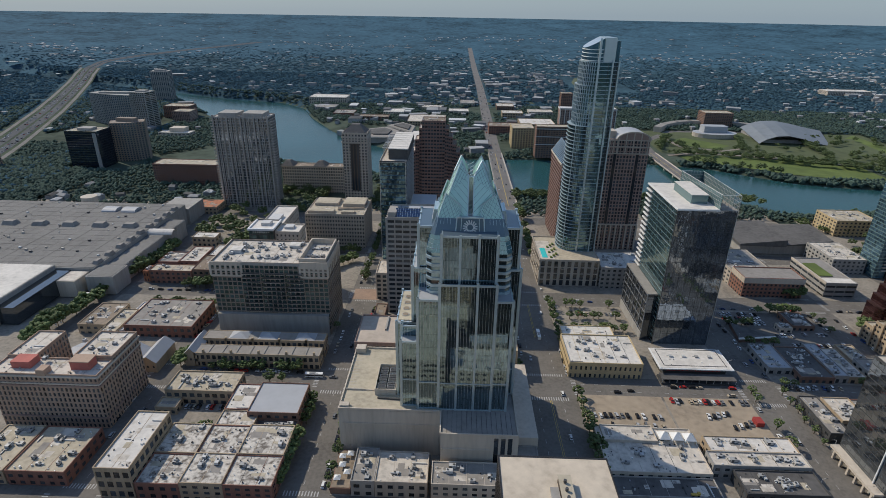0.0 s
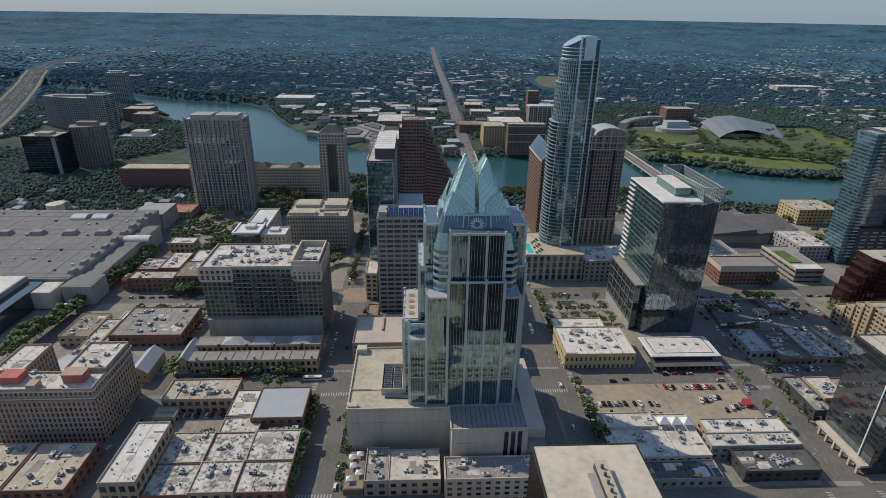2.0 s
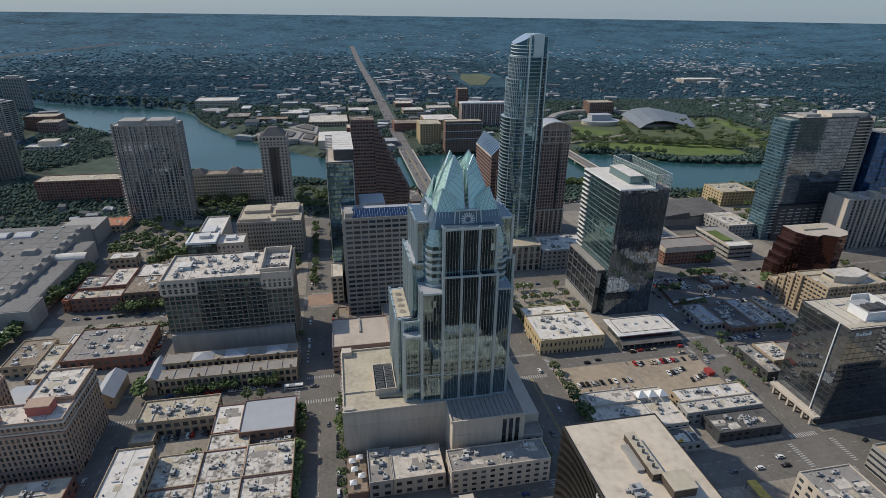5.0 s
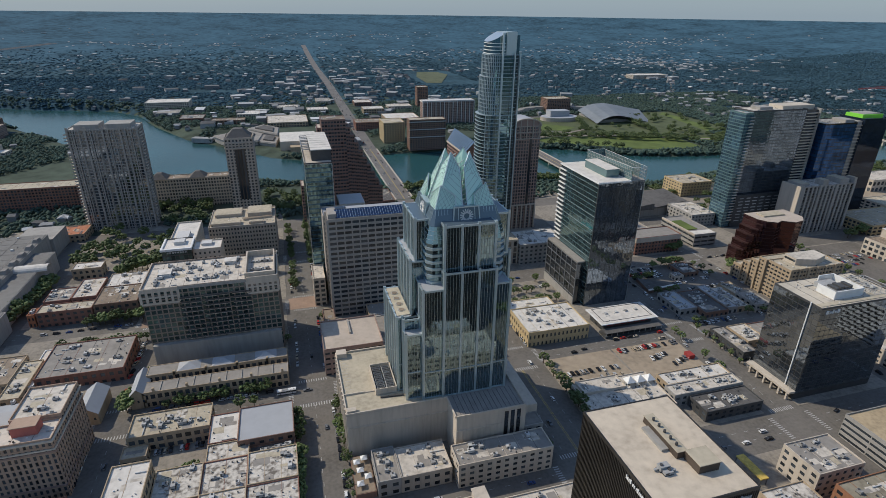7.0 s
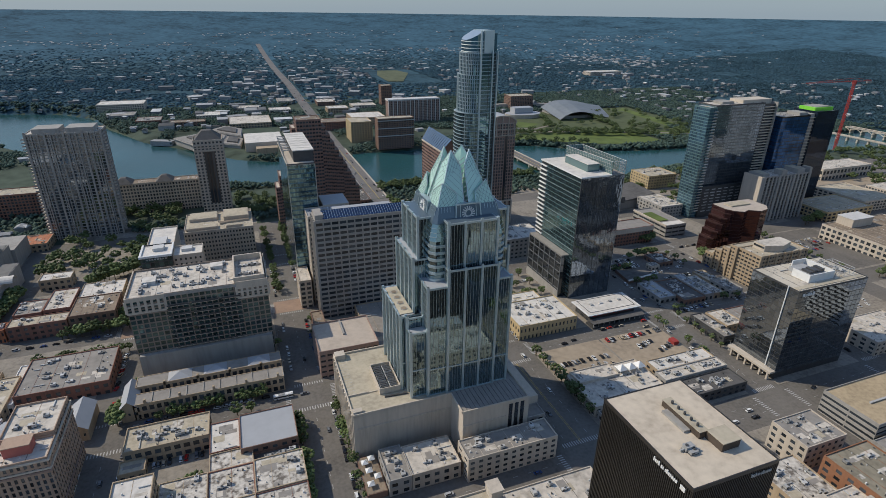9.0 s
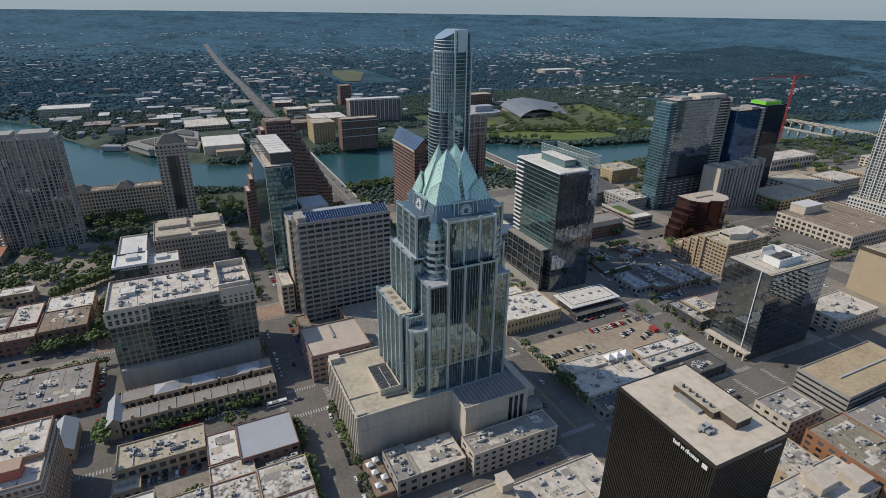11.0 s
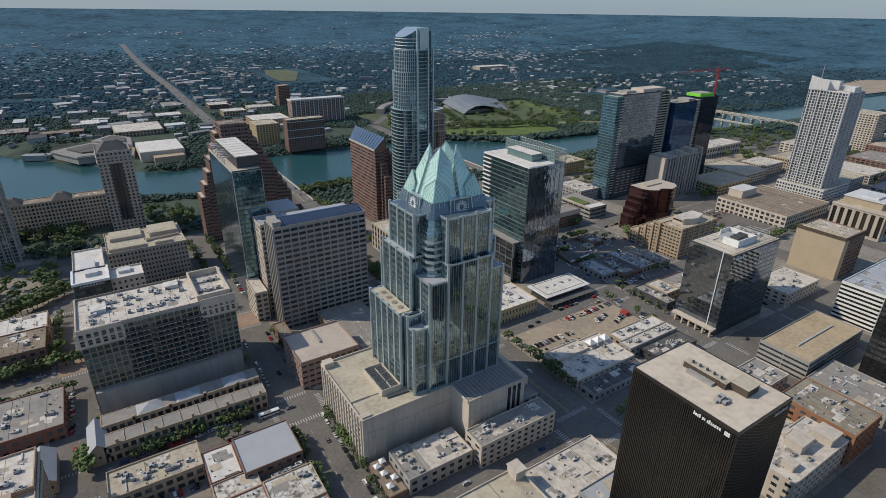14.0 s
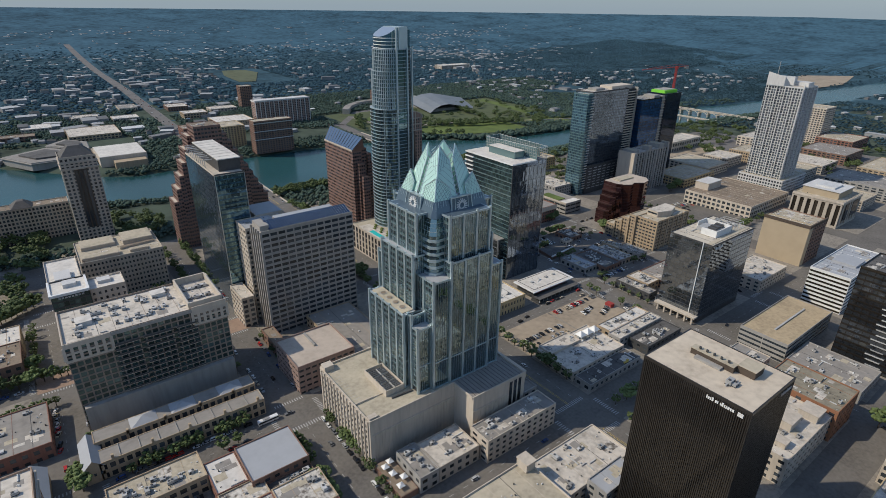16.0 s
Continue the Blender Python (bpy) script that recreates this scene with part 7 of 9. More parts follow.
def bowed(name, label, cx, cy, width, deep, top, turn, bow, wall, glass, bays, floors, crown=0.0):
    """A far apartment tower on a bowed plan: a glass core behind slab edges and piers."""
    z0 = gz(cx, cy) - 1
    o = thing(name, (cx, cy, z0), label, "tower")
    ca, sa = math.cos(math.radians(turn)), math.sin(math.radians(turn))
    def at(u, v):
        return (cx + u * ca - v * sa, cy + u * sa + v * ca)
    front = [(-width / 2 + width * i / 10, -deep / 2 - bow * (1 - (2 * i / 10 - 1) ** 2)) for i in range(11)]
    def outline(g):
        return [at(u * (1 + g / width), v - g) for u, v in front] + [at(width / 2 + g, deep / 2 + g), at(-width / 2 - g, deep / 2 + g)]
    part("core", Mesh().prism(outline(-0.4), z0, top, glass, top=ROOFTAN), o)
    for j in range(floors):
        z = z0 + (j + 0.7) * (top - z0) / floors
        part("slab_edge", Mesh().prism(outline(0.3), z, z + (top - z0) / floors * 0.38, wall), o)
    p = Mesh()
    for i in range(bays + 1):
        u = -width / 2 + width * i / bays
        x, y = at(u, -deep / 2 - bow * (1 - (2 * i / bays - 1) ** 2) - 0.3)
        p.box(x - 0.7, x + 0.7, y - 0.7, y + 0.7, z0, top + 0.8, wall)
    for i in range(max(2, bays // 3) + 1):
        for e in (-1, 1):
            x, y = at(e * (width / 2 + 0.2), -deep / 2 + deep * i / max(2, bays // 3))
            p.box(x - 0.7, x + 0.7, y - 0.7, y + 0.7, z0, top + 0.8, wall)
    part("pier", p, o, "close-set slim piers", kind="stuff")
    if crown:
        x, y = at(0, 0)
        part("roof_house", Mesh().box(x - width * 0.3, x + width * 0.3, y - deep * 0.25, y + deep * 0.25, top, top + crown, wall), o)
    return o


# Blue glass and grey walls put distance haze into these far towers' colours.
dark_block = building("dark_office_block", "dark glass office block, tinted haze blue, with a pale stair strip among trees", (-622, -570, 846, 884), 45, 15, (14, 9), SMOKEGLASS, NAVYGLASS, ROOFTAN, pier=0.1, span=0.3, parts=60, faces="nw")
part("stair_strip", Mesh().box(-577, -571.5, 844.6, 846, -14, 43, GREYCONC), dark_block)
part("roof_house", Mesh().box(-606, -584, 855, 872, 45, 49, GREYCONC), dark_block)
bowed("apartment_tower", "tan apartment tower with a bowed front near the lake", -558, 915, 52, 24, 50, 24, 6, CONDOBRICK, BLUEGLASS, 12, 18, crown=6)
bowed("apartment_tower", "long grey curved apartment tower near the lake", -742, 1205, 130, 26, 54, -14, 9, GREYCONC, BLUEGLASS, 26, 18, crown=4)
bowed("apartment_tower", "blue-grey end tower of the curved apartments", -668, 1170, 34, 34, 64, -10, 3, GREYCONC, SMOKEGLASS, 8, 21, crown=3)
bowed("apartment_tower", "slender grey apartment tower by the lake", -800, 1510, 44, 34, 72, 10, 3, GREYCONC, BLUEGLASS, 9, 24, crown=4)
building("brick_apartments", "brown brick apartment block by the lake", (-682, -622, 1268, 1310), 18, 9, (14, 10), BROWNBRICK, WINDOW, ROOFTAN, pier=0.4, span=0.4, parts=20, faces="nw")
building("brick_apartments", "brown brick apartment block by the lake", (-640, -600, 1222, 1262), 14, 8, (10, 9), BROWNPINK, WINDOW, ROOFTAN, pier=0.4, span=0.4, parts=20, faces="nw")
museum = building("white_museum", "low white museum block with a domed hall", (-604, -540, 1086, 1112), -5, 2, (8, 4), PALECONC, WINDOW, ROOFCLEAN, parts=10, faces="nw")
part("upper_hall", Mesh().box(-585, -556, 1096, 1120, -5, 3, PALECONC), museum)


def press_works():
    """Printing works on the far shore: a white-roofed hall beside low grey wings on angled plans."""
    o = thing("press_works", (-60, 1080, -14), "printing works with a white-roofed hall and low grey wings", "factory")
    part("hall", Mesh().box(-88, -20, 1034, 1120, -16, 3, PALECONC), o)
    part("hall_roof", Mesh().box(-87, -21, 1035, 1119, 3, 3.4, ROOFCLEAN), o, "clean white roof")
    part("annex", Mesh().box(-70, -24, 1012, 1033.8, -16, -3, TANBRICK), o)
    for pts, z in (([(-212, 1150), (-176, 1082), (-128, 1086), (-120, 1150), (-150, 1190)], -3), ([(-150, 1192), (-118, 1152), (-92, 1122), (-89, 1190), (-120, 1230)], 0), ([(-126, 1086), (-96, 1062), (-89, 1120), (-118, 1150)], -5)):
        part("wing", Mesh().prism(pts, -16, z, GREYCONC, top=ROOFGREY), o)
        cx, cy = sum(p[0] for p in pts) / len(pts), sum(p[1] for p in pts) / len(pts)
        part("wing_roof", Mesh().prism([(cx + (x - cx) * 0.6, cy + (y - cy) * 0.6) for x, y in pts], z, z + 2.5, ROOFDARK), o)
        part("eave", Mesh().prism([(cx + (x - cx) * 1.05, cy + (y - cy) * 1.05) for x, y in pts], z - 2.4, z - 1.4, GREYSTONE), o)
press_works()
building("white_roofed_mall", "broad low store with a patchy white roof", (-112, -26, 1240, 1330), 0, 2, (14, 12), TANBRICK, WINDOW, ROOFWHITE, parts=10, faces="nw")
for k, (r, t, w, f) in enumerate((((-180, -130, 1350, 1400), 2, PALECONC, ROOFCLEAN), ((-230, -160, 1290, 1320), 0, BROWNBRICK, ROOFBROWN), ((-300, -250, 1330, 1380), 0, REDBRICK, ROOFGREY), ((-20, 30, 1380, 1420), 2, PALECONC, ROOFCLEAN), ((-90, -40, 1430, 1470), 2, PALECONC, ROOFWHITE), ((-360, -310, 1400, 1450), 2, GREYCONC, ROOFGREY), ((110, 160, 1330, 1370), 8, TANBRICK, ROOFCLEAN), ((105, 150, 1460, 1510), 4, BROWNBRICK, ROOFWHITE), ((180, 240, 1380, 1420), 4, PALECONC, ROOFWHITE), ((10, 48, 1500, 1560), 4, PALECONC, ROOFGREY))):
    building("avenue_store", "low store with a flat pale roof off the southern avenue", r, t, 3, (8, 8), w, WINDOW, f, parts=0, faces="nwe")

# ---- north blocks, below the camera and out of view: added for the mirror glass to reflect ----
NORTH = [((x, x + w, y, y + d), h, (LIMESTONE, TANBRICK, PALECONC, REDBRICK, GREYCONC)[(i + j) % 5], (ROOFWHITE, ROOFTAN, ROOFGREY)[(i * 2 + j) % 3]) for i, (x, w) in enumerate(((-280, 80), (-172, 76), (-56, 100), (88, 104), (226, 74), (330, 80))) for j, (y, d, h) in enumerate(((-262, 86, 16), (-376, 86, 26), (-490, 86, 20)))] + [
    ((-172, -130, 98, 170), 12, TANBRICK, ROOFWHITE), ((-128, -94, 98, 170), 9, REDBRICK, ROOFDIRTY), ((-56, 12, 92.5, 116), 14, LIMESTONE, ROOFTAN), ((-56, -10, -14, 62), 11, REDBRICK, ROOFWHITE),
    ((-8, 44, -14, 62), 15, TANBRICK, ROOFGREY), ((88, 145, -14, 62), 12, YELLOWBRICK, ROOFDIRTY), ((-172, -96, -14, 62), 10, BROWNBRICK, ROOFDIRTY), ((-280, -210, 98, 170), 12, PINKSTONE, ROOFWHITE),
    ((-56, 40, -150, -50), 18, LIMESTONE, ROOFGREY), ((90, 190, -150, -50), 22, PALECONC, ROOFWHITE), ((-170, -96, -150, -50), 16, GREYCONC, ROOFTAN), ((228, 295, -14, 62), 14, TANBRICK, ROOFWHITE), ((330, 405, 20, 62), 18, REDBRICK, ROOFGREY)]
for r, t, w, f in NORTH:
    building("reflected_block", "plain brick and stone block added out of view for reflections", r, t, max(2, round(t / 4)), (max(3, round((r[1] - r[0]) / 6)), max(3, round((r[3] - r[2]) / 6))), w, WINDOW, f, parts=0)

# ---- western works and low blocks beyond the towers ----
alone("building_site", Mesh().face([(700, 520, gz(0, 520) + 0.3), (860, 520, gz(0, 520) + 0.3), (860, 690, gz(0, 690) + 0.3), (700, 690, gz(0, 690) + 0.3)], DIRT), (780, 600, -9), "bare tan earth of a building site", "site", kind="structure")
alone("yard_ground", sheet(800, 1000, 220, 640, 0.1, ROADTOP), (900, 450, -5), "dusty paved yards west of downtown", "ground", kind="structure")
WEST_LOW = [((715, 765, 440, 480), 10, PALECONC, ROOFWHITE), ((780, 840, 430, 470), 12, TANBRICK, ROOFTAN), ((710, 770, 330, 400), 14, PALECONC, ROOFTAN), ((790, 850, 330, 400), 11, LIMESTONE, ROOFWHITE), ((640, 690, 230, 300), 12, LIMESTONE, ROOFTAN),
            ((710, 780, 220, 300), 16, GREYCONC, ROOFGREY), ((640, 700, 430, 500), 9, PALECONC, ROOFTAN), ((880, 960, 330, 400), 14, BROWNBRICK, ROOFGREY), ((910, 1000, 440, 520), 10, PALECONC, ROOFWHITE), ((560, 640, 420, 470), 7, YELLOWBRICK, ROOFTAN),
            ((1000, 1080, 360, 420), 15, REDBRICK, ROOFTAN), ((800, 900, 220, 290), 18, TANBRICK, ROOFTAN)]
for k, (r, t, w, f) in enumerate(WEST_LOW):
    building("western_block", "low commercial block in the western district", r, t, max(2, round((t + 5) / 4)), (10, 10), w, WINDOW, f, parts=0, faces="ne")

pink = building("red_brick_apartments", "five-storey red brick block with pale top storey and grey roof", (262, 316, 442, 466), 13, 5, (14, 6), REDBRICK, WINDOW, ROOFGREY, pier=0.45, span=0.45, parts=60, faces="new", plain=True)
part("top_band", Mesh().box(261.8, 316.2, 441.7, 442, 8.6, 13.6, PALECONC).box(261.7, 262, 442, 466, 8.6, 13.6, PALECONC), pink, "pale top storey band")
green = building("green_roofed_office", "grey office with ribbon windows and a planted roof", (338, 366, 446, 502), 8, 3, (3, 6), GREYCONC, DARKGLASS, ROOFGREY, pier=0.06, span=0.55, depth=0.7, parts=20, faces="new", plain=True)
part("roof_panel", Mesh().box(339, 365.4, 447, 457, 8.2, 8.5, ROOFCLEAN), green, "white roof panel")
part("roof_edge", Mesh().box(337.4, 338.4, 446, 502, 7.4, 9.4, PALECONC), green)
alone("roof_garden", Mesh().box(341, 353, 461, 489, 8.1, 9.0, GRASS), (347, 475, 8.1), "planted green garden bed on a flat roof", "roof garden")
alone("wedge_shed", Mesh().prism([(222, 361), (252, 365), (226, 386)], -3.6, 0.2, BROWNBRICK, top=ROOFDARK).prism([(221.6, 360.4), (252.6, 364.4), (252, 366.4), (221.8, 362.6)], 0.2, 0.7, ROOFCLEAN), (232, 370, -3.6), "wedge-shaped dark shed with a white front edge", "shed")
alone("parking_lot", sheet(222, 300, 354, 411, 0.24, ASPHALT), (260, 385, -3), "asphalt car park behind low shops", "parking lot", kind="structure")
alone("roof_terrace", Mesh().box(-60, -49.6, 204, 230, -1, 3.2, BROWNBRICK).box(-59.6, -50, 204.4, 229.6, 3.2, 3.35, ROOFBROWN), (-55, 217, -1), "brown timber roof terrace beside the podium", "terrace")
for i, (x, y) in enumerate(((-57, 224), (-53, 226), (-56, 218), (-52.5, 213), (-57, 209))):
    a = Mesh().prism([(x - 1.8, y - 1.8), (x + 1.8, y - 1.8), (x + 1.8, y + 1.8), (x - 1.8, y + 1.8)], 5.4, 6.6, WHITEPAINT, taper=[(x - 0.2, y - 0.2), (x + 0.2, y - 0.2), (x + 0.2, y + 0.2), (x - 0.2, y + 0.2)])
    a.box(x - 0.08, x + 0.08, y - 0.08, y + 0.08, 3.3, 5.5, DARKMETAL)
    alone("parasol", a, (x, y, 3.3), "white square parasol on a roof terrace", "parasol", "terrace parasols")

# ---- bridges and far roads ----
def strip_road(name, pts, width, lift, material, label, thick=0.0, edge=None):
    """A road that follows points on the land."""
    m = Mesh()
    dense = []
    for (ax, ay), (bx, by) in zip(pts, pts[1:]):
        n = max(1, int(math.hypot(bx - ax, by - ay) / 40))
        dense += [(ax + (bx - ax) * i / n, ay + (by - ay) * i / n) for i in range(n)]
    dense.append(pts[-1])
    rows = []
    for i, (x, y) in enumerate(dense):
        a, b = dense[max(0, i - 1)], dense[min(len(dense) - 1, i + 1)]
        d = Vector((b[0] - a[0], b[1] - a[1])).normalized()
        w = width / 2
        rows.append(((x - d.y * w, y + d.x * w), (x + d.y * w, y - d.x * w)))
    for (a, b), (c, d) in zip(rows, rows[1:]):
        m.face([(*p, gz(*p) + lift) for p in (b, d, c, a)][::-1], material)
    return alone(name, m, (*pts[0], gz(*pts[0])), label, "road", kind="structure")


def bridge(name, label, x0, x1, y0, y1, z, piers, arches=False):
    o = thing(name, ((x0 + x1) / 2, y0, WATER_Z), label, "bridge")
    part("deck", Mesh().box(x0, x1, y0, y1, z - 1.4, z, GREYCONC), o)
    part("roadway", Mesh().box(x0 + 2.2, x1 - 2.2, y0, y1, z, z + 0.06, ROADTOP), o)
    for x in (x0, x1 - 0.5):
        part("railing", Mesh().box(x, x + 0.5, y0, y1, z, z + 1.1, PALECONC), o)
    for i in range(piers):
        y = y0 + (i + 0.5) * (y1 - y0) / piers
        part("pier", Mesh().box(x0 + 2, x1 - 2, y - 1.5, y + 1.5, WATER_Z - 4, z - 1.3, PALECONC), o)
        if arches:
            for x in (x0 + 0.4, x1 - 0.4):
                pts = [(x, y + (k - 4) * (y1 - y0) / piers / 8, z - 1.4 - 5.5 * (1 - abs(k - 4) / 4) ** 1.6) for k in range(9)]
                a = Mesh()
                k = a.mat(PALECONC)
                for px, py, pz in pts:
                    a.v += [(px - 0.65, py, pz - 0.65), (px + 0.65, py, pz - 0.65), (px + 0.65, py, pz + 0.65), (px - 0.65, py, pz + 0.65)]
                for e in range(len(pts) - 1):
                    for c in range(4):
                        a.f.append((4 * e + c, 4 * e + (c + 1) % 4, 4 * e + 4 + (c + 1) % 4, 4 * e + 4 + c))
                        a.m.append(k)
                part("arch", a, o)
    part("lane_lines", Mesh().box((x0 + x1) / 2 - 0.3, (x0 + x1) / 2 + 0.3, y0, y1, z + 0.06, z + 0.075, YPAINT), o)


bridge("avenue_bridge", "broad concrete avenue bridge over the lake", 61, 87, 700, 1010, -13.2, 8)
bridge("west_bridge", "concrete street bridge over the lake", 362, 384, 700, 1040, -13.0, 8)
alone("road", sheet(62, 88, 655, 702, 0.1, ROADTOP), (74, 660, -13), "avenue leading to the bridge", "road", kind="structure")
strip_road("road", [(74, 1008), (74, 1500), (75, 2000), (72, 2600), (66, 3300)], 24, 0.3, ROADTOP, "long straight avenue running south through the trees")
strip_road("road", [(373, 1038), (380, 1120), (330, 1180), (250, 1230), (150, 1250), (76, 1255)], 22, 0.35, ROADTOP, "road curving through the far shore")
strip_road("road", [(380, 1120), (480, 1235), (620, 1240), (780, 1290), (950, 1330)], 16, 0.35, ROADTOP, "park road beyond the lake")
FREEWAY_LINE = [(-680, 620), (-780, 820), (-840, 968), (-905, 1121), (-992, 1320), (-1088, 1520), (-1225, 1794), (-1345, 2010), (-1428, 2176), (-1483, 2342), (-1491, 2437), (-1451, 2618), (-1361, 2854), (-1244, 3064), (-1132, 3278)]
strip_road("ground_verge", FREEWAY_LINE[:9], 74, 0.3, VERGE, "dry grass verges of the freeway")
for off in (-12, 12):
    strip_road("road", [(x + off, y) for x, y in FREEWAY_LINE], 17, 0.6, FREEWAYTOP, "grey concrete freeway carriageway curving away")
for off in (-34, 33):
    strip_road("road", [(x + off, y) for x, y in FREEWAY_LINE[:9]], 8, 0.65, ROADTOP, "freeway frontage road")
strip_road("road", [(1640, 2300), (1500, 2000), (1357, 1822), (1126, 1516), (1157, 1351), (1250, 1216), (1500, 1150)], 14, 0.4, PAVING, "far street among trees")
bridge("west_bridge", "long concrete arched bridge over the lake far to the west", 1206, 1222, 630, 850, -6.0, 9, arches=True)
bridge("rail_bridge", "lower concrete bridge beside the arched one", 1116, 1126, 640, 838, -9.0, 9)

# ---- trees, woods and far houses ----
PHI = (1 + 5 ** 0.5) / 2
ICO_V = np.array([(-1, PHI, 0), (1, PHI, 0), (-1, -PHI, 0), (1, -PHI, 0), (0, -1, PHI), (0, 1, PHI), (0, -1, -PHI), (0, 1, -PHI), (PHI, 0, -1), (PHI, 0, 1), (-PHI, 0, -1), (-PHI, 0, 1)]) / math.hypot(1, PHI)
ICO_F = np.array([(0, 11, 5), (0, 5, 1), (0, 1, 7), (0, 7, 10), (0, 10, 11), (1, 5, 9), (5, 11, 4), (11, 10, 2), (10, 7, 6), (7, 1, 8), (3, 9, 4), (3, 4, 2), (3, 2, 6), (3, 6, 8), (3, 8, 9), (4, 9, 5), (2, 4, 11), (6, 2, 10), (8, 6, 7), (9, 8, 1)])
rng = np.random.default_rng(11)


def triangles(name, verts, faces, material, soft=False):
    me = bpy.data.meshes.new(name)
    me.vertices.add(len(verts)), me.loops.add(len(faces) * 3), me.polygons.add(len(faces))
    me.vertices.foreach_set("co", np.ascontiguousarray(verts, np.float32).ravel())
    me.loops.foreach_set("vertex_index", np.ascontiguousarray(faces, np.int32).ravel())
    me.polygons.foreach_set("loop_start", np.arange(0, len(faces) * 3, 3, dtype=np.int32))
    me.materials.append(material)
    me.polygons.foreach_set("use_smooth", np.full(len(faces), soft))
    me.update(calc_edges=True)
    return me


OCT_V = np.array([(1, 0, 0), (0, 1, 0), (-1, 0, 0), (0, -1, 0), (0, 0, 1), (0, 0, -1)], float)
OCT_F = np.array([(0, 1, 4), (1, 2, 4), (2, 3, 4), (3, 0, 4), (1, 0, 5), (2, 1, 5), (3, 2, 5), (0, 3, 5)])


def lumps(centres, radii, squash=0.8, rough=0.25, few=False):
    """Ragged leaf clumps, one round each centre."""
    n = len(centres)
    a = rng.uniform(0, 2 * math.pi, n)
    c, s = np.cos(a), np.sin(a)
    base_v, base_f = (OCT_V, OCT_F) if few else (ICO_V, ICO_F)
    v = np.repeat(base_v[None], n, 0) * (1 + rng.uniform(-rough, rough, (n, len(base_v), 1)))
    v = np.stack([v[..., 0] * c[:, None] - v[..., 1] * s[:, None], v[..., 0] * s[:, None] + v[..., 1] * c[:, None], v[..., 2] * squash], -1)
    v = v * radii[:, None, None] + centres[:, None, :]
    f = base_f[None] + len(base_v) * np.arange(n)[:, None, None]
    return v.reshape(-1, 3), f.reshape(-1, 3)


def tree_kind(height, spread, clumps):
    """A trunk with limbs, and a crown of many small clumps with gaps."""
    t = Mesh()
    n = 7
    def limb(a, b, ra, rb):
        a, b = Vector(a), Vector(b)
        d = (b - a).normalized()
        s = d.cross(Vector((0.3, 1, 0.1))).normalized()
        u = d.cross(s)
        k, m = len(t.v), t.mat(BARK)
        for p, r in ((a, ra), (b, rb)):
            t.v += [tuple(p + s * (r * math.cos(2 * math.pi * i / n)) + u * (r * math.sin(2 * math.pi * i / n))) for i in range(n)]
        for i in range(n):
            t.f.append((k + i, k + (i + 1) % n, k + n + (i + 1) % n, k + n + i))
            t.m.append(m)
    limb((0, 0, -0.3), (0, 0, height * 0.45), 0.24, 0.16)
    pts, rad = [], []
    for i in range(6):
        a = i * 2 * math.pi / 6 + rng.uniform(-0.3, 0.3)
        end = (spread * 0.6 * math.cos(a), spread * 0.6 * math.sin(a), height * rng.uniform(0.62, 0.85))
        limb((0, 0, height * rng.uniform(0.3, 0.45)), end, 0.12, 0.04)
    for i in range(clumps):
        a, r = rng.uniform(0, 2 * math.pi), spread * math.sqrt(rng.uniform(0.02, 1))
        z = height * (0.66 + rng.uniform(-0.28, 0.34) * math.sqrt(max(0.05, 1 - (r / spread) ** 2)))
        pts.append((r * math.cos(a), r * math.sin(a), z)), rad.append(spread * rng.uniform(0.16, 0.30))
    v, f = lumps(np.array(pts), np.array(rad), 0.75, 0.35)
    return t.data("trunk"), triangles("crown", v, f, LEAF)


TREES = [tree_kind(h, s, c) for h, s, c in ((7, 3.0, 46), (8.5, 4.0, 60), (6, 2.4, 36), (10, 5.2, 76), (5, 1.9, 30), (9, 4.6, 34))]
tree_rnd = random.Random(8)


def tree(x, y, kind=None, scale=1.0, group="street trees", label="leafy green street tree in a pavement pit", z=None):
    trunk, crown = TREES[kind if kind is not None else tree_rnd.choice((0, 0, 1, 2, 2, 4))]
    o = thing("tree", (x, y, gz(x, y) + 0.2 if z is None else z), label, "tree", group)
    o.rotation_euler = (0, 0, tree_rnd.uniform(0, 6.3))
    s = 1.25 * scale * tree_rnd.uniform(0.8, 1.2)
    o.scale = (s, s, s * tree_rnd.uniform(0.9, 1.15))
    for n, d in (("trunk", trunk), ("crown", crown)):
        ob = new(n, d)
        ob.parent = o


def row(x0, y0, x1, y1, n, keep=1.0, **kw):
    for i in range(n):
        u = (i + 0.5) / n
        if tree_rnd.random() < keep:
            tree(x0 + (x1 - x0) * u + tree_rnd.uniform(-0.8, 0.8), y0 + (y1 - y0) * u + tree_rnd.uniform(-0.8, 0.8), **kw)


row(-61.8, 204, -61.8, 286, 13, 0.9, scale=0.75)
row(-88, 204, -88, 240, 7, kind=1)
row(-85.5, 252, -85.5, 280, 4, kind=0)
row(-62, 312, -62, 395, 8, 0.6)
row(-90, 340, -90, 410, 7, 0.6)
row(-172, 306, -95, 306, 12, 0.7, kind=0, scale=0.9)
row(-172, 243, -138, 243, 10, 0.95, kind=2)
row(-187, 304, -187, 322, 3, 1.0, kind=1, scale=0.9)
row(-168, 305, -104, 305.5, 9, 0.8, kind=2, scale=0.9)
row(-178, 322, -177, 345, 3, 0.9, kind=0)
row(-170, 293, -100, 293, 9, 0.3)
row(46, 300, 46, 410, 12, 0.8)
row(84, 218, 84, 300, 10, 0.8)
row(84, 345, 84, 430, 9, 0.9, kind=0)
row(46, 205, 46, 240, 4, 0.7)
row(82, 100, 82, 175, 7, 0.7)
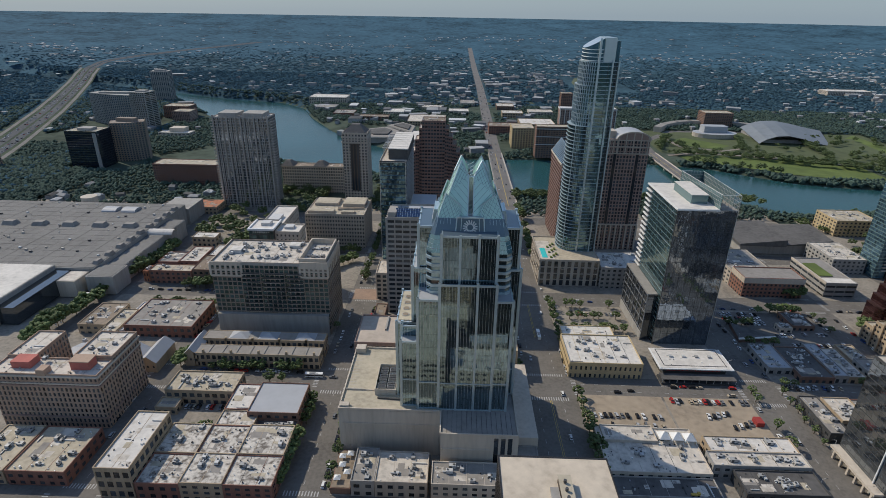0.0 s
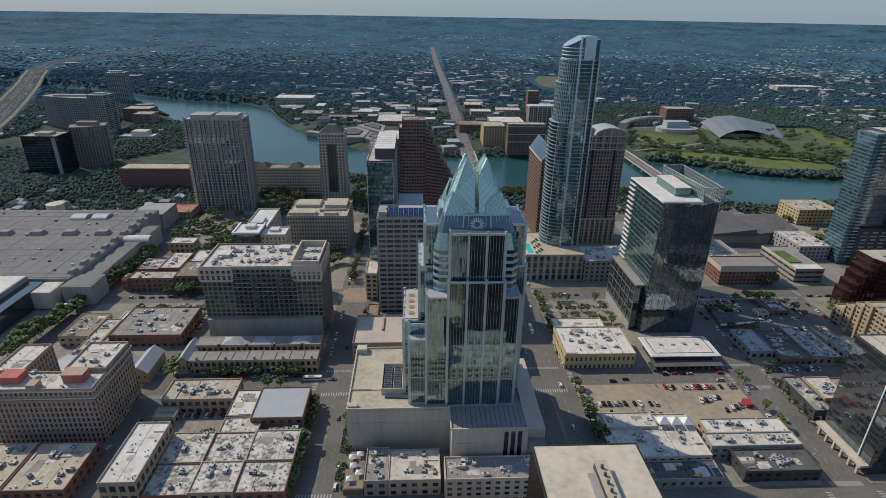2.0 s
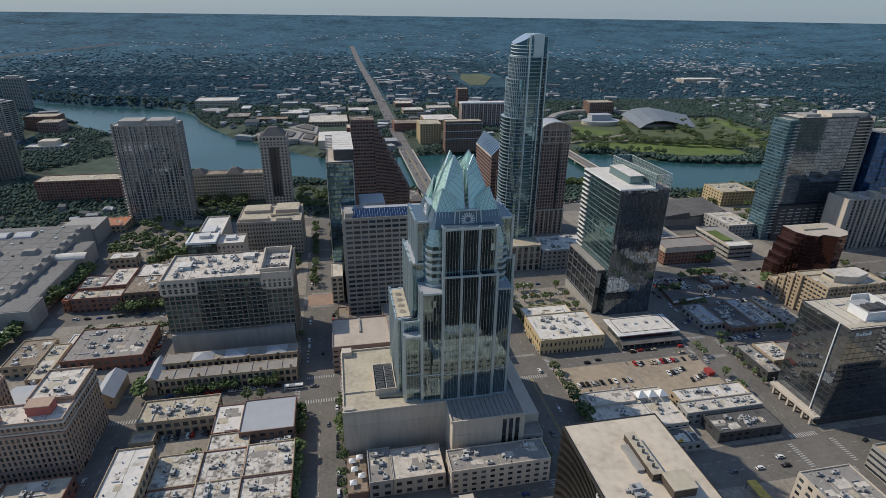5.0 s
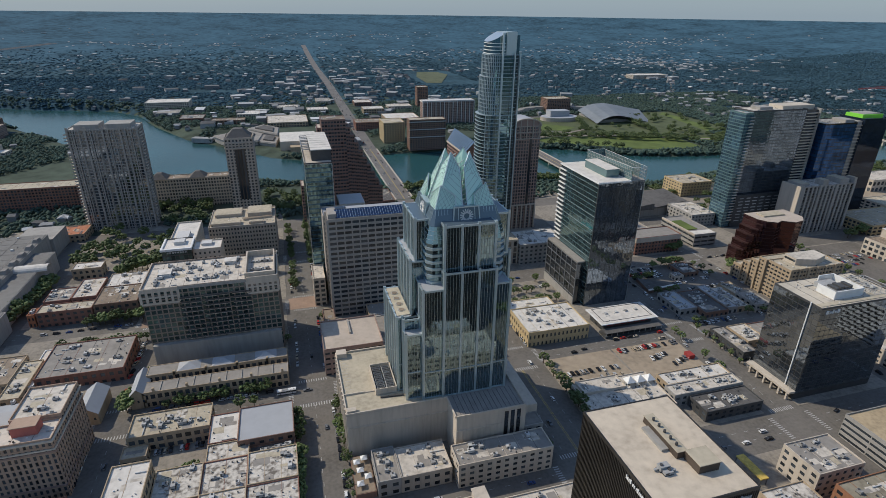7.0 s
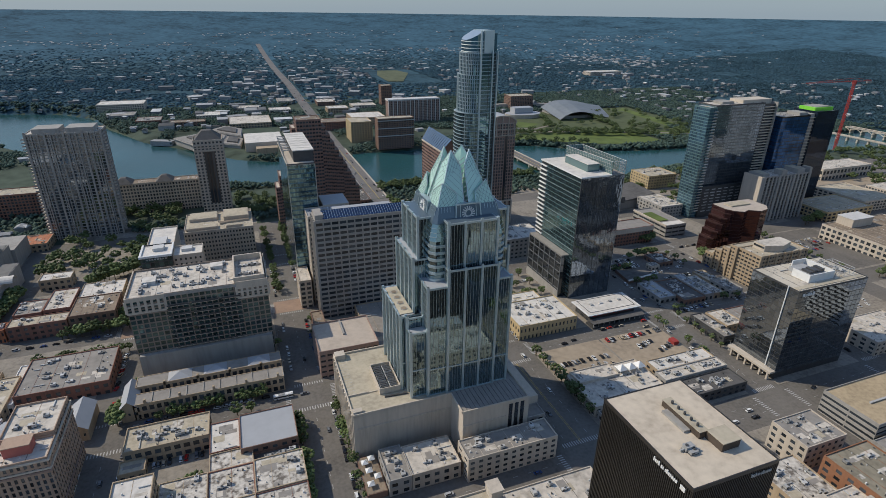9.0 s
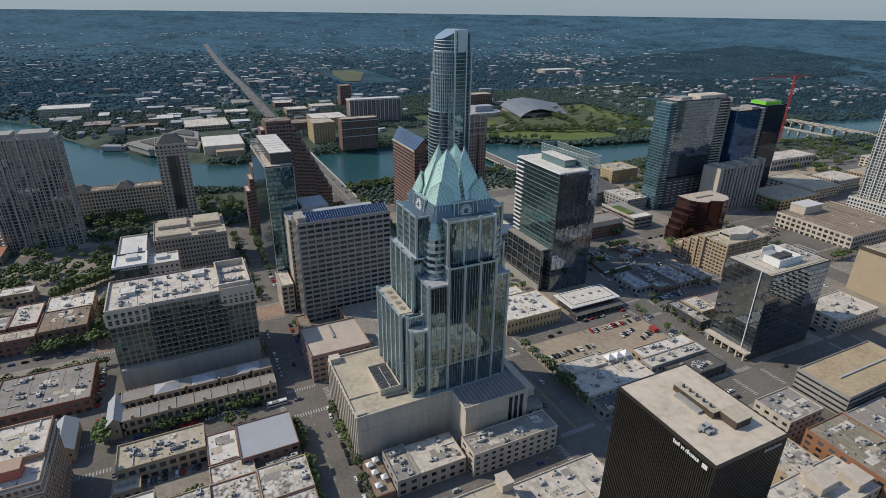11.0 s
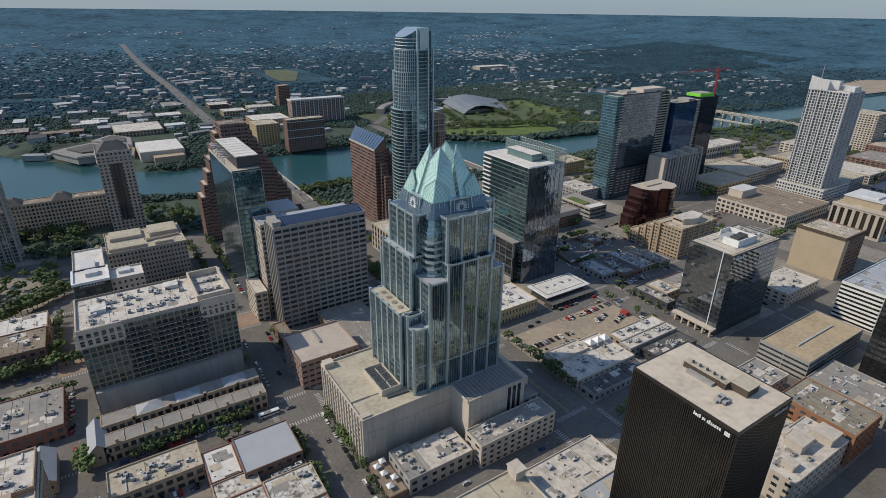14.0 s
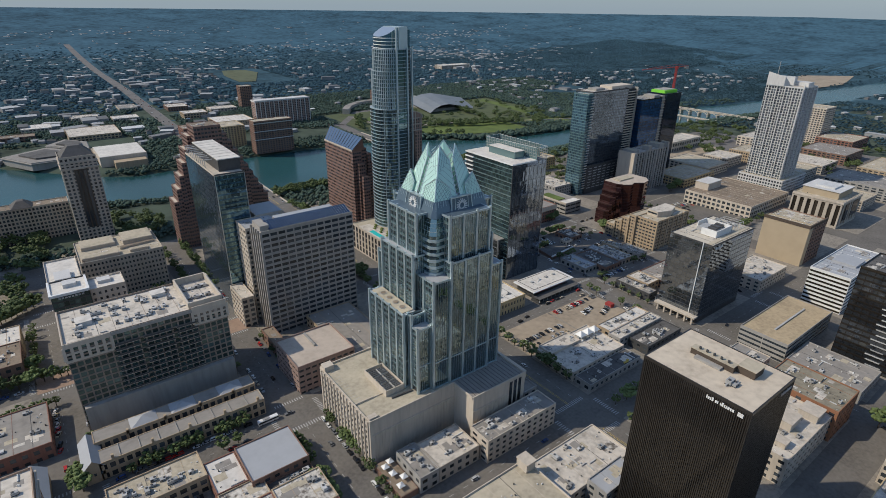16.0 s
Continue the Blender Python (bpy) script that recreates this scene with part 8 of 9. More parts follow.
row(95, 372, 138, 372, 8, 0.9, kind=2)
row(95, 392, 138, 392, 7, 0.9, kind=2)
row(95, 412, 138, 412, 7, 0.7, kind=2)
row(196, 225, 199, 300, 9, 0.7, kind=2)
row(219, 246, 219, 300, 6, 0.9, kind=4)
row(302, 310, 303, 410, 8, 0.6, kind=2)
row(222, 306, 296, 306, 10, 0.35, kind=2)
row(-305, 404, -293, 520, 16, 0.9, kind=3, scale=0.95, group="trees by the hall", label="large dark green shade tree beside the hall")
row(-312, 330, -300, 400, 12, 0.9, kind=3, group="trees by the hall", label="large dark green shade tree beside the hall")
row(-244, 430, -180, 430, 14, 0.7)
row(-250, 395, -190, 395, 14, 0.7, kind=2)
row(-200, 430, -200, 520, 8, 0.6)
row(-130, 470, -100, 500, 8, 0.9, kind=1)
row(-134, 520, -96, 522, 7, 0.9, kind=0)
row(-240, 525, -196, 560, 12, 1.0, kind=3, group="park trees", label="broad live oak in a small park")
row(-82, 440, -84, 620, 20, 0.8, kind=0)
row(-64, 500, -64, 630, 14, 0.8, kind=0)
row(48, 420, 48, 620, 18, 0.8, kind=0)
row(84, 515, 84, 690, 16, 0.8, kind=1)

# ---- woods and far houses: masses that nobody could count ----
HOLES = [(1930, 2520, 800, 970), (385, 585, 1790, 2240), (-600, 800, -620, 660), (640, 1080, 280, 700), (58, 92, 660, 4900), (358, 388, 690, 1130), (378, 720, 872, 1240), (560, 900, 1000, 1240), (-1000, -290, 560, 640)]
RECTS = [r for r, *_ in FAR_TOWERS] + [(-626, -530, 840, 940), (-815, -640, 1150, 1240), (-830, -770, 1485, 1535), (-684, -598, 1220, 1312), (-606, -538, 1084, 1122), (-214, -18, 1010, 1232), (-112, -26, 1240, 1330), (-305, -230, 668, 708), (-250, -114, 700, 770), (26, 48, 640, 690), (700, 850, 560, 640), (1030, 1076, 425, 470)] + [r for r, *_ in WEST_LOW] + [(700, 860, 520, 690)]
FREEWAY = np.array(FREEWAY_LINE, float)


def open_ground(x, y, margin=6):
    ok = lake_distance(x, y) > 3
    for a, b, c, d in HOLES:
        ok &= ~((x > a) & (x < b) & (y > c) & (y < d))
    for a, b, c, d in RECTS:
        ok &= ~((x > a - margin) & (x < b + margin) & (y > c - margin - 4) & (y < d + margin))
    for (ax, ay), (bx, by) in zip(FREEWAY, FREEWAY[1:]):
        dx, dy = bx - ax, by - ay
        u = np.clip(((x - ax) * dx + (y - ay) * dy) / (dx * dx + dy * dy), 0, 1)
        ok &= np.hypot(x - ax - u * dx, y - ay - u * dy) > 44
    return ok


def house_mass():
    xs, ys = [], []
    def scatter(n, cx, cy, sx, sy):
        xs.append(rng.normal(cx, sx, n)), ys.append(rng.normal(cy, sy, n))
    def even(n, x0, x1, y0, y1):
        xs.append(rng.uniform(x0, x1, n)), ys.append(rng.uniform(y0, y1, n))
    even(120, -900, 60, 1050, 1900), even(150, 100, 1600, 1200, 2000), even(330, -1800, 2400, 1900, 2900), even(170, -2600, 3200, 2600, 3900)
    scatter(90, 40, 1500, 130, 350), scatter(130, 60, 2300, 170, 500), scatter(40, -200, 1250, 150, 90), scatter(90, 1570, 2400, 110, 160), scatter(60, 1690, 2150, 90, 120), scatter(40, 1330, 1860, 60, 90), scatter(60, 430, 2150, 150, 120), scatter(70, 900, 2900, 260, 60), scatter(60, -700, 3300, 300, 50), scatter(70, 2100, 3000, 240, 70), scatter(60, 300, 3700, 400, 50), scatter(50, -1900, 2700, 200, 60)
    even(150, -1700, -820, 500, 1300), even(60, 1000, 2400, 250, 640), even(120, 900, 2200, 950, 1500), even(14, -580, -340, 660, 760), even(120, -600, 800, -900, -230)
    x, y = np.concatenate(xs), np.concatenate(ys)
    ok = open_ground(x, y, 10) & (np.hypot(x, y) < 4300)
    x, y = x[ok], y[ok]
    big = rng.random(len(x)) < np.where(np.hypot(x - 60, (y - 1700) / 3) < 260, 0.35, 0.12)
    w = np.where(big, rng.uniform(18, 44, len(x)), rng.uniform(9, 16, len(x)))
    d = np.where(big, rng.uniform(14, 30, len(x)), rng.uniform(7, 11, len(x)))
    w, d = np.where((y > 2400) & ~big, w * 0.7, w), np.where((y > 2400) & big, d * 0.6, d)
    h = np.where(big, rng.uniform(6, 12, len(x)), rng.uniform(5, 7.5, len(x)))
    h = np.where(np.hypot(x, y) > 2300, h * 0.3, h)
    store = np.where(np.hypot(x - 1560, y - 2250) < 520, rng.random(len(x)) < 0.75, (rng.random(len(x)) < 0.3) | (np.hypot(x, y) > 2500))
    z = land_z(x, y) - 0.5
    ridge = np.where(big, 0.4, rng.uniform(1.2, 2.4, len(x)))
    roof_v, roof_f, wall_v, wall_f, store_v, store_f = [], [], [], [], [], []
    turn = rng.choice([0.0, math.pi / 2, 0.3, -0.4], len(x))
    for i in range(len(x)):
        c, s = math.cos(turn[i]), math.sin(turn[i])
        a, b = w[i] / 2, d[i] / 2
        def q(u, v, zz):
            return (x[i] + u * c - v * s, y[i] + u * s + v * c, z[i] + zz)
        k = len(wall_v)
        wall_v += [q(-a, -b, 0), q(a, -b, 0), q(a, b, 0), q(-a, b, 0), q(-a, -b, h[i]), q(a, -b, h[i]), q(a, b, h[i]), q(-a, b, h[i])]
        for e, f2 in ((0, 1), (1, 2), (2, 3), (3, 0)):
            wall_f += [(k + e, k + f2, k + f2 + 4), (k + e, k + f2 + 4, k + e + 4)]
        top_v, top_f = (store_v, store_f) if store[i] else (roof_v, roof_f)
        k = len(top_v)
        o = 0.6
        top_v += [q(-a - o, -b - o, h[i]), q(a + o, -b - o, h[i]), q(a + o, b + o, h[i]), q(-a - o, b + o, h[i]), q(-a * 0.9, 0, h[i] + ridge[i]), q(a * 0.9, 0, h[i] + ridge[i])]
        top_f += [(k, k + 1, k + 5), (k, k + 5, k + 4), (k + 2, k + 3, k + 4), (k + 2, k + 4, k + 5), (k + 1, k + 2, k + 5), (k + 3, k, k + 4)]
    o = thing("far_houses", (0, 1500, 0), "countless small pale-roofed houses and stores among trees", "houses", kind="stuff")
    for n, v, f, m in (("walls", wall_v, wall_f, HOUSEWALL), ("roofs", roof_v, roof_f, HOUSEROOF), ("pale_roofs", store_v, store_f, STOREROOF)):
        ob = new(n, triangles(n, np.array(v) - np.array((0, 1500, 0)), np.array(f), m))
        ob.parent = o
        tagged(ob, kind="stuff")
    return x, y, np.maximum(w, d) / 2


HX, HY, HR = house_mass()


def woods(name, label, n, x0, x1, y0, y1, r0, r1, tall, keep=None, clear=True, leaf=FARLEAF, squash=0.85, few=False):
    x, y = rng.uniform(x0, x1, n), rng.uniform(y0, y1, n)
    if clear:
        ok = open_ground(x, y, 4)
        cell = 16
        taken = set(zip((HX // cell).astype(int), (HY // cell).astype(int)))
        front = set((a, b - 1) for a, b in taken)
        key = list(zip((x // cell).astype(int), (y // cell).astype(int)))
        ok &= np.array([k not in taken and k not in front for k in key])
        # clearings of streets and yards
        ok &= np.array([noise.noise((a * 0.006, b * 0.006, 0.3)) > (-0.33 if b < 1500 else -0.6) for a, b in zip(x, y)])
        x, y = x[ok], y[ok]
    if keep is not None:
        ok = keep(x, y)
        x, y = x[ok], y[ok]
    ok = np.hypot(x, y) < 4700
    x, y = x[ok], y[ok]
    r = rng.uniform(r0, r1, len(x))
    z = land_z(x, y) + tall * rng.uniform(0.35, 0.75, len(x))
    v, f = lumps(np.stack([x, y, z], 1), r, squash, 0.4, few)
    ob = new(name, triangles(name, v, f, leaf, few))
    return tagged(ob, label, "woods", kind="stuff")


woods("near_woods", "dense green trees along the lake and in the parks", 105000, -1100, 1300, 640, 1500, 1.5, 3.6, 7, few=True)
woods("bank_woods", "thick trees crowding the lake banks", 42000, -1000, 1500, 640, 1800, 2.0, 4.4, 8, few=True, keep=lambda x, y: (lake_distance(x, y) < 38) & (lake_distance(x, y) > 2) & ~((x > 95) & (x < 130) & (y < 800)))
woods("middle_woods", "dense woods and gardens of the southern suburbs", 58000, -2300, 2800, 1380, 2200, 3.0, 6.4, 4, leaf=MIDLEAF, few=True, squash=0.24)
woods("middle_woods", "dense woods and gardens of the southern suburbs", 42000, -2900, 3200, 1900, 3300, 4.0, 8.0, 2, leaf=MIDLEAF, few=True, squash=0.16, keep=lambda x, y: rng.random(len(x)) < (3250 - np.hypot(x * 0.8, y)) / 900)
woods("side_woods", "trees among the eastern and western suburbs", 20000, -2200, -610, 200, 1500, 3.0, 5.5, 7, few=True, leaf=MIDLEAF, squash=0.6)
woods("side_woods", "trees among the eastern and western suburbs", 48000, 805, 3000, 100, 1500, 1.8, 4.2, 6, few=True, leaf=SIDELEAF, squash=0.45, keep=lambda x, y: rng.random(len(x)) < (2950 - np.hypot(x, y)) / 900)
woods("bank_woods", "thick trees crowding the lake banks", 3000, 400, 900, 820, 990, 2.6, 5.0, 7, keep=lambda x, y: (lake_distance(x, y) < 17) & (lake_distance(x, y) > 1), clear=False)
woods("side_woods", "trees crowding the freeway verge", 7000, -900, -560, 630, 1010, 2.0, 4.2, 7, few=True, clear=False, keep=lambda x, y: open_ground(x, y, 5))
# Unseen trees behind the camera, added for the mirror glass.
woods("back_woods", "trees added north of downtown, out of view, for reflections", 2500, -1500, 1500, -1800, -620, 5.0, 9.0, 8)


# ---- parks on the far shore ----
def lawn(name, pts, material, label, lift=0.35):
    m = Mesh().face([(x, y, gz(x, y) + lift) for x, y in pts], material)
    return alone(name, m, (*pts[0], gz(*pts[0])), label, "lawn", kind="structure")


lawn("lawn", [(425, 985), (505, 945), (570, 902), (640, 880), (716, 872), (720, 960), (620, 1000), (470, 1030), (420, 1015)], GRASS, "broad mown park lawn by the lake", 0.6)
lawn("lawn", [(396, 1040), (470, 1036), (620, 1006), (730, 968), (900, 892), (900, 1236), (396, 1236)], DRYGRASS, "rough park grass between the paths", 0.25)
lawn("lawn", [(455, 1105), (520, 1080), (560, 1110), (545, 1160), (490, 1175), (455, 1150)], GRASS, "oval park lawn", 0.6)
lawn("lawn", [(730, 900), (860, 880), (890, 1010), (880, 1230), (800, 1160), (740, 1040)], GRASS, "park lawn dotted with trees", 0.5)
lawn("dry_field", [(1930, 815), (2240, 790), (2520, 850), (2380, 990), (2100, 960)], DIRT, "bare tan field beyond the river", 1.2)
lawn("dry_field", [(400, 1850), (450, 1840), (545, 2090), (530, 2190), (450, 2200), (410, 2040)], FIELD, "dry yellow sports field", 1.5)
strip_road("path", [(400, 1020), (470, 1045), (620, 1012), (730, 965), (880, 900)], 9, 0.9, PAVING, "pale park path")
strip_road("path", [(440, 1180), (450, 1090), (520, 1062), (580, 1090), (590, 1140)], 8, 0.8, PAVING, "pale park path")


def grove(name, label, spots):
    """Far trees joined into one mass: trunks and crowns of the same kinds as the street trees."""
    parts = []
    for x, y, s in spots:
        me = TREES[tree_rnd.choice((1, 5, 5, 5, 5))][1]
        co = np.empty(len(me.vertices) * 3, np.float32)
        me.vertices.foreach_get("co", co)
        ix = np.empty(len(me.loops), np.int32)
        me.loops.foreach_get("vertex_index", ix)
        a = tree_rnd.uniform(0, 6.3)
        v = co.reshape(-1, 3) * s
        v = np.stack([v[:, 0] * math.cos(a) - v[:, 1] * math.sin(a) + x, v[:, 0] * math.sin(a) + v[:, 1] * math.cos(a) + y, v[:, 2] + gz(x, y)], 1)
        parts.append((v, ix.reshape(-1, 3)))
    n, V, F = 0, [], []
    for v, f in parts:
        V.append(v), F.append(f + n)
        n += len(v)
    return tagged(new(name, triangles(name, np.concatenate(V), np.concatenate(F), LEAF)), label, "trees", kind="stuff")


spots = [(560 + 160 * i / 30 + tree_rnd.uniform(-9, 9), 1000 - 60 * i / 30 + tree_rnd.uniform(-12, 12), tree_rnd.uniform(1.1, 1.6)) for i in range(34)]
spots += [(tree_rnd.uniform(730, 890), tree_rnd.uniform(900, 1200), tree_rnd.uniform(0.9, 1.6)) for i in range(60)]
spots += [(tree_rnd.uniform(400, 720), tree_rnd.uniform(1040, 1110), tree_rnd.uniform(0.8, 1.4)) for i in range(26)]
for (ax, ay), (bx, by), n in (((410, 1030), (610, 1004), 34), ((610, 1004), (740, 955), 26), ((430, 975), (560, 900), 16), ((400, 1060), (450, 1180), 22), ((560, 1060), (600, 1170), 18), ((700, 1010), (720, 1150), 22), ((760, 900), (880, 1000), 16)):
    spots += [(ax + (bx - ax) * i / n + tree_rnd.uniform(-7, 7), ay + (by - ay) * i / n + tree_rnd.uniform(-9, 9), tree_rnd.uniform(0.9, 1.5)) for i in range(n)]
near = []
while len(near) < 75:
    x, y = tree_rnd.uniform(-288, -180), tree_rnd.uniform(556, 800)
    if not ((x < -228 and 662 < y < 712) or 764 < y < 798 or (x > -202 and y < 640)):
        near.append((x, y, tree_rnd.uniform(1.0, 1.6)))
near += [(tree_rnd.uniform(-114, -64), tree_rnd.uniform(690, 770), tree_rnd.uniform(0.9, 1.4)) for i in range(40)]
near += [(tree_rnd.uniform(-312, -292), tree_rnd.uniform(410, 520), tree_rnd.uniform(0.8, 1.1)) for i in range(12)]
near += [(x, 752 - abs(x - 200) * 0.03 + tree_rnd.uniform(-16, 4), tree_rnd.uniform(1.0, 1.5)) for x in (tree_rnd.uniform(84, 430) for i in range(120)) if not 340 < x < 400]
near += [(tree_rnd.uniform(770, 1070), tree_rnd.uniform(290, 700), tree_rnd.uniform(0.9, 1.6)) for i in range(200)]
near += [(tree_rnd.uniform(430, 620), tree_rnd.uniform(540, 690), tree_rnd.uniform(0.9, 1.4)) for i in range(60)]
grove("lakefront_trees", "dark shade trees filling the lakefront blocks", near)
grove("park_trees", "round green trees dotted over the park lawns", spots)


def music_hall():
    o = thing("arts_hall", (700, 1190, -10), "arts hall under a broad grey wing-shaped roof", "concert hall")
    m = Mesh()
    prof = [(0, 6), (15, 15), (35, 21), (60, 22), (90, 16), (125, 7), (150, 2)]
    for (a, za), (b, zb) in zip(prof, prof[1:]):
        m.face([(620 + a, 1120 + a * 0.05, za - 14), (620 + b, 1120 + b * 0.05, zb - 14), (640 + b * 1.2, 1250, zb - 5), (640 + a * 1.2, 1250, za - 5)], WINGROOF)
    part("wing_roof", m, o, "grey metal wing roof")
    part("wall", Mesh().box(640, 740, 1140, 1240, -12, -4, GREYCONC), o)
    p = thing("round_centre", (560, 1190, -10), "round event centre with a stepped grey top and curved canopy", "event centre")
    part("wall", Mesh().prism([(560 + 46 * math.cos(a * math.pi / 12), 1195 + 30 * math.sin(a * math.pi / 12)) for a in range(24)], -12, -1, LIMESTONE, top=ROOFMETAL), p)
    part("upper_block", Mesh().box(535, 585, 1190, 1215, -1, 12, ROOFMETAL), p)
    line = [(440, 1230), (470, 1272), (510, 1306), (550, 1322), (600, 1324), (650, 1312), (700, 1290)]
    for (ax, ay), (bx, by) in zip(line, line[1:]):
        d = Vector((by - ay, ax - bx)).normalized() * 16
        q = [(ax, ay), (ax + d.x, ay + d.y), (bx + d.x, by + d.y), (bx, by)]
        part("arcade", Mesh().prism(q, -12, 1.5, LIMESTONE, top=ROOFGREY), p)
        part("arcade_roof", Mesh().prism([(x * 1.0005, y * 1.0005) for x, y in q], 1.5, 2.6, GREYCONC, top=ROOFGREY), p)
music_hall()

# ---- road markings ----
def crossing(x, y, along, width, length=3.2):
    """White bars of a pedestrian crossing. along: the way that the road runs."""
    m = Mesh()
    n = int(width / 1.5)
    z = gz(x, y) + 0.085
    for i in range(n):
        u = -width / 2 + (i + 0.25) * width / n
        if along == "y":
            m.box(x + u, x + u + 0.6, y - length / 2, y + length / 2, z - 0.01, z, PAINT)
        else:
            zz = gz(x, y + u) + 0.085
            m.box(x - length / 2, x + length / 2, y + u, y + u + 0.6, zz - 0.01, zz, PAINT)
    alone("crosswalk", m, (x, y, z), "white striped pedestrian crossing on asphalt", "crossing", kind="structure")


STREETS_X = [(-190, 22), (-75, 24), (65.5, 31), (207.5, 23), (313, 22)]
STREETS_Y = [(189.5, 23), (297.5, 20), (426, 20), (531, 20)]
for sx, wx in STREETS_X:
    for sy, wy in STREETS_Y:
        crossing(sx, sy - wy / 2 - 2.5, "y", wx * 0.8)
        crossing(sx, sy + wy / 2 + 2.5, "y", wx * 0.8)
        crossing(sx - wx / 2 - 2.5, sy, "x", wy * 0.8)
        crossing(sx + wx / 2 + 2.5, sy, "x", wy * 0.8)


def dashes(name, pts, label, material):
    m = Mesh()
    for x0, x1, y0, y1 in pts:
        z = gz(0, (y0 + y1) / 2) + 0.085
        m.box(x0, x1, y0, y1, z - 0.015, z, material)
    alone(name, m, (0, 300, 0), label, "lane lines", kind="structure")


lines = []
for x, (y0, y1) in ((-75, (92, 640)), (-190, (92, 640)), (207.5, (92, 640)), (313, (92, 640)), (57, (92, 690)), (73, (92, 690))):
    y = y0
    while y < y1:
        if not any(abs(y - sy) < wy / 2 + 6 for sy, wy in STREETS_Y):
            lines.append((x - 0.1, x + 0.1, y, y + 3))
        y += 9
for y, w in STREETS_Y:
    for off in (-3.5, 3.5):
        x = -290
        while x < 420:
            if not any(abs(x - sx) < wx / 2 + 6 for sx, wx in STREETS_X):
                lines.append((x, x + 3, y + off - 0.1, y + off + 0.1))
            x += 9
dashes("lane_lines", lines, "broken white lane lines on the streets", PAINT)
dashes("lane_lines", [(64.9, 65.1, 92, 178), (65.9, 66.1, 92, 178), (64.9, 65.1, 204, 284), (65.9, 66.1, 204, 284), (64.9, 65.1, 310, 412), (65.9, 66.1, 310, 412), (64.9, 65.1, 440, 518), (65.9, 66.1, 440, 518)], "double yellow centre line of the avenue", YPAINT)
for x0, x1, y0, y1 in ((-88, -62, 286, 309), (-88, -62, 416, 437), (-201, -179, 416, 437)):
    z = gz(0, y0)
    alone("brick_paving", Mesh().face([(x0, y0, z + 0.075), (x1, y0, z + 0.075), (x1, y1, gz(0, y1) + 0.075), (x0, y1, gz(0, y1) + 0.075)], BRICKPAVE if y0 > 400 else ROADTOP), (x0, y0, z), "paved street crossing of worn brick", "paving", kind="structure")


# ---- cars ----
def car_meshes(paint, kind=0):
    """Body with bonnet and boot, glass house and wheels."""
    L, W, H = ((4.6, 1.8, 0.85), (4.9, 1.9, 1.0), (5.6, 1.95, 1.05))[kind]
    b = Mesh()
    prof = [(-L / 2, 0.35), (-L / 2, H * 0.85), (-L / 2 + 0.25, H), (L / 2 - 0.9, H), (L / 2 - 0.1, H * 0.8), (L / 2, 0.35)]
    k = b.mat(paint)
    n = len(prof)
    for side, ins in ((-W / 2, 0.08), (W / 2, -0.08)):
        b.v += [(x, side + (ins if z > 0.8 else 0), z) for x, z in prof]
    for i in range(n):
        j = (i + 1) % n
        b.f.append((i, j, n + j, n + i))
        b.m.append(k)
    b.f += [tuple(range(n))[::-1], tuple(range(n, 2 * n))]
    b.m += [k, k]
    for wx in (-L * 0.31, L * 0.31):
        b.box(wx - 0.33, wx + 0.33, -W / 2 - 0.02, W / 2 + 0.02, 0.0, 0.6, TYRE)
    top = H + (0.52, 0.72, 0.70)[kind]
    r0, r1 = ((-L * 0.30, L * 0.12), (-L * 0.44, L * 0.14), (-L * 0.10, L * 0.14))[kind]
    b.box(r0, r1, -W * 0.36, W * 0.36, top - 0.06, top, paint)
    g = Mesh().prism([(r0 - 0.5 * (kind != 1), -W / 2 + 0.1), (r1 + 0.75, -W / 2 + 0.1), (r1 + 0.75, W / 2 - 0.1), (r0 - 0.5 * (kind != 1), W / 2 - 0.1)], H - 0.02, top - 0.05, CARGLASS,
                     taper=[(r0, -W * 0.36), (r1, -W * 0.36), (r1, W * 0.36), (r0, W * 0.36)])
    return b.data("body"), g.data("glass_house")


WHEEL = Mesh()
for a in range(10):
    c0, c1 = a * math.pi / 5, (a + 1) * math.pi / 5
    WHEEL.face([(0.33 * math.cos(c0), -0.11, 0.33 * math.sin(c0)), (0.33 * math.cos(c1), -0.11, 0.33 * math.sin(c1)), (0.33 * math.cos(c1), 0.11, 0.33 * math.sin(c1)), (0.33 * math.cos(c0), 0.11, 0.33 * math.sin(c0))], TYRE)
WHEEL.face([(0.33 * math.cos(a * math.pi / 5), 0.11, 0.33 * math.sin(a * math.pi / 5)) for a in range(10)], TYRE)
WHEEL.face([(0.33 * math.cos(-a * math.pi / 5), -0.11, 0.33 * math.sin(-a * math.pi / 5)) for a in range(10)], TYRE)
WHEEL = WHEEL.data("wheel")
CAR_KINDS = {}
car_rnd = random.Random(4)
COLOUR_NAMES = ("white", "silver", "grey", "black", "red", "blue", "beige", "yellow")


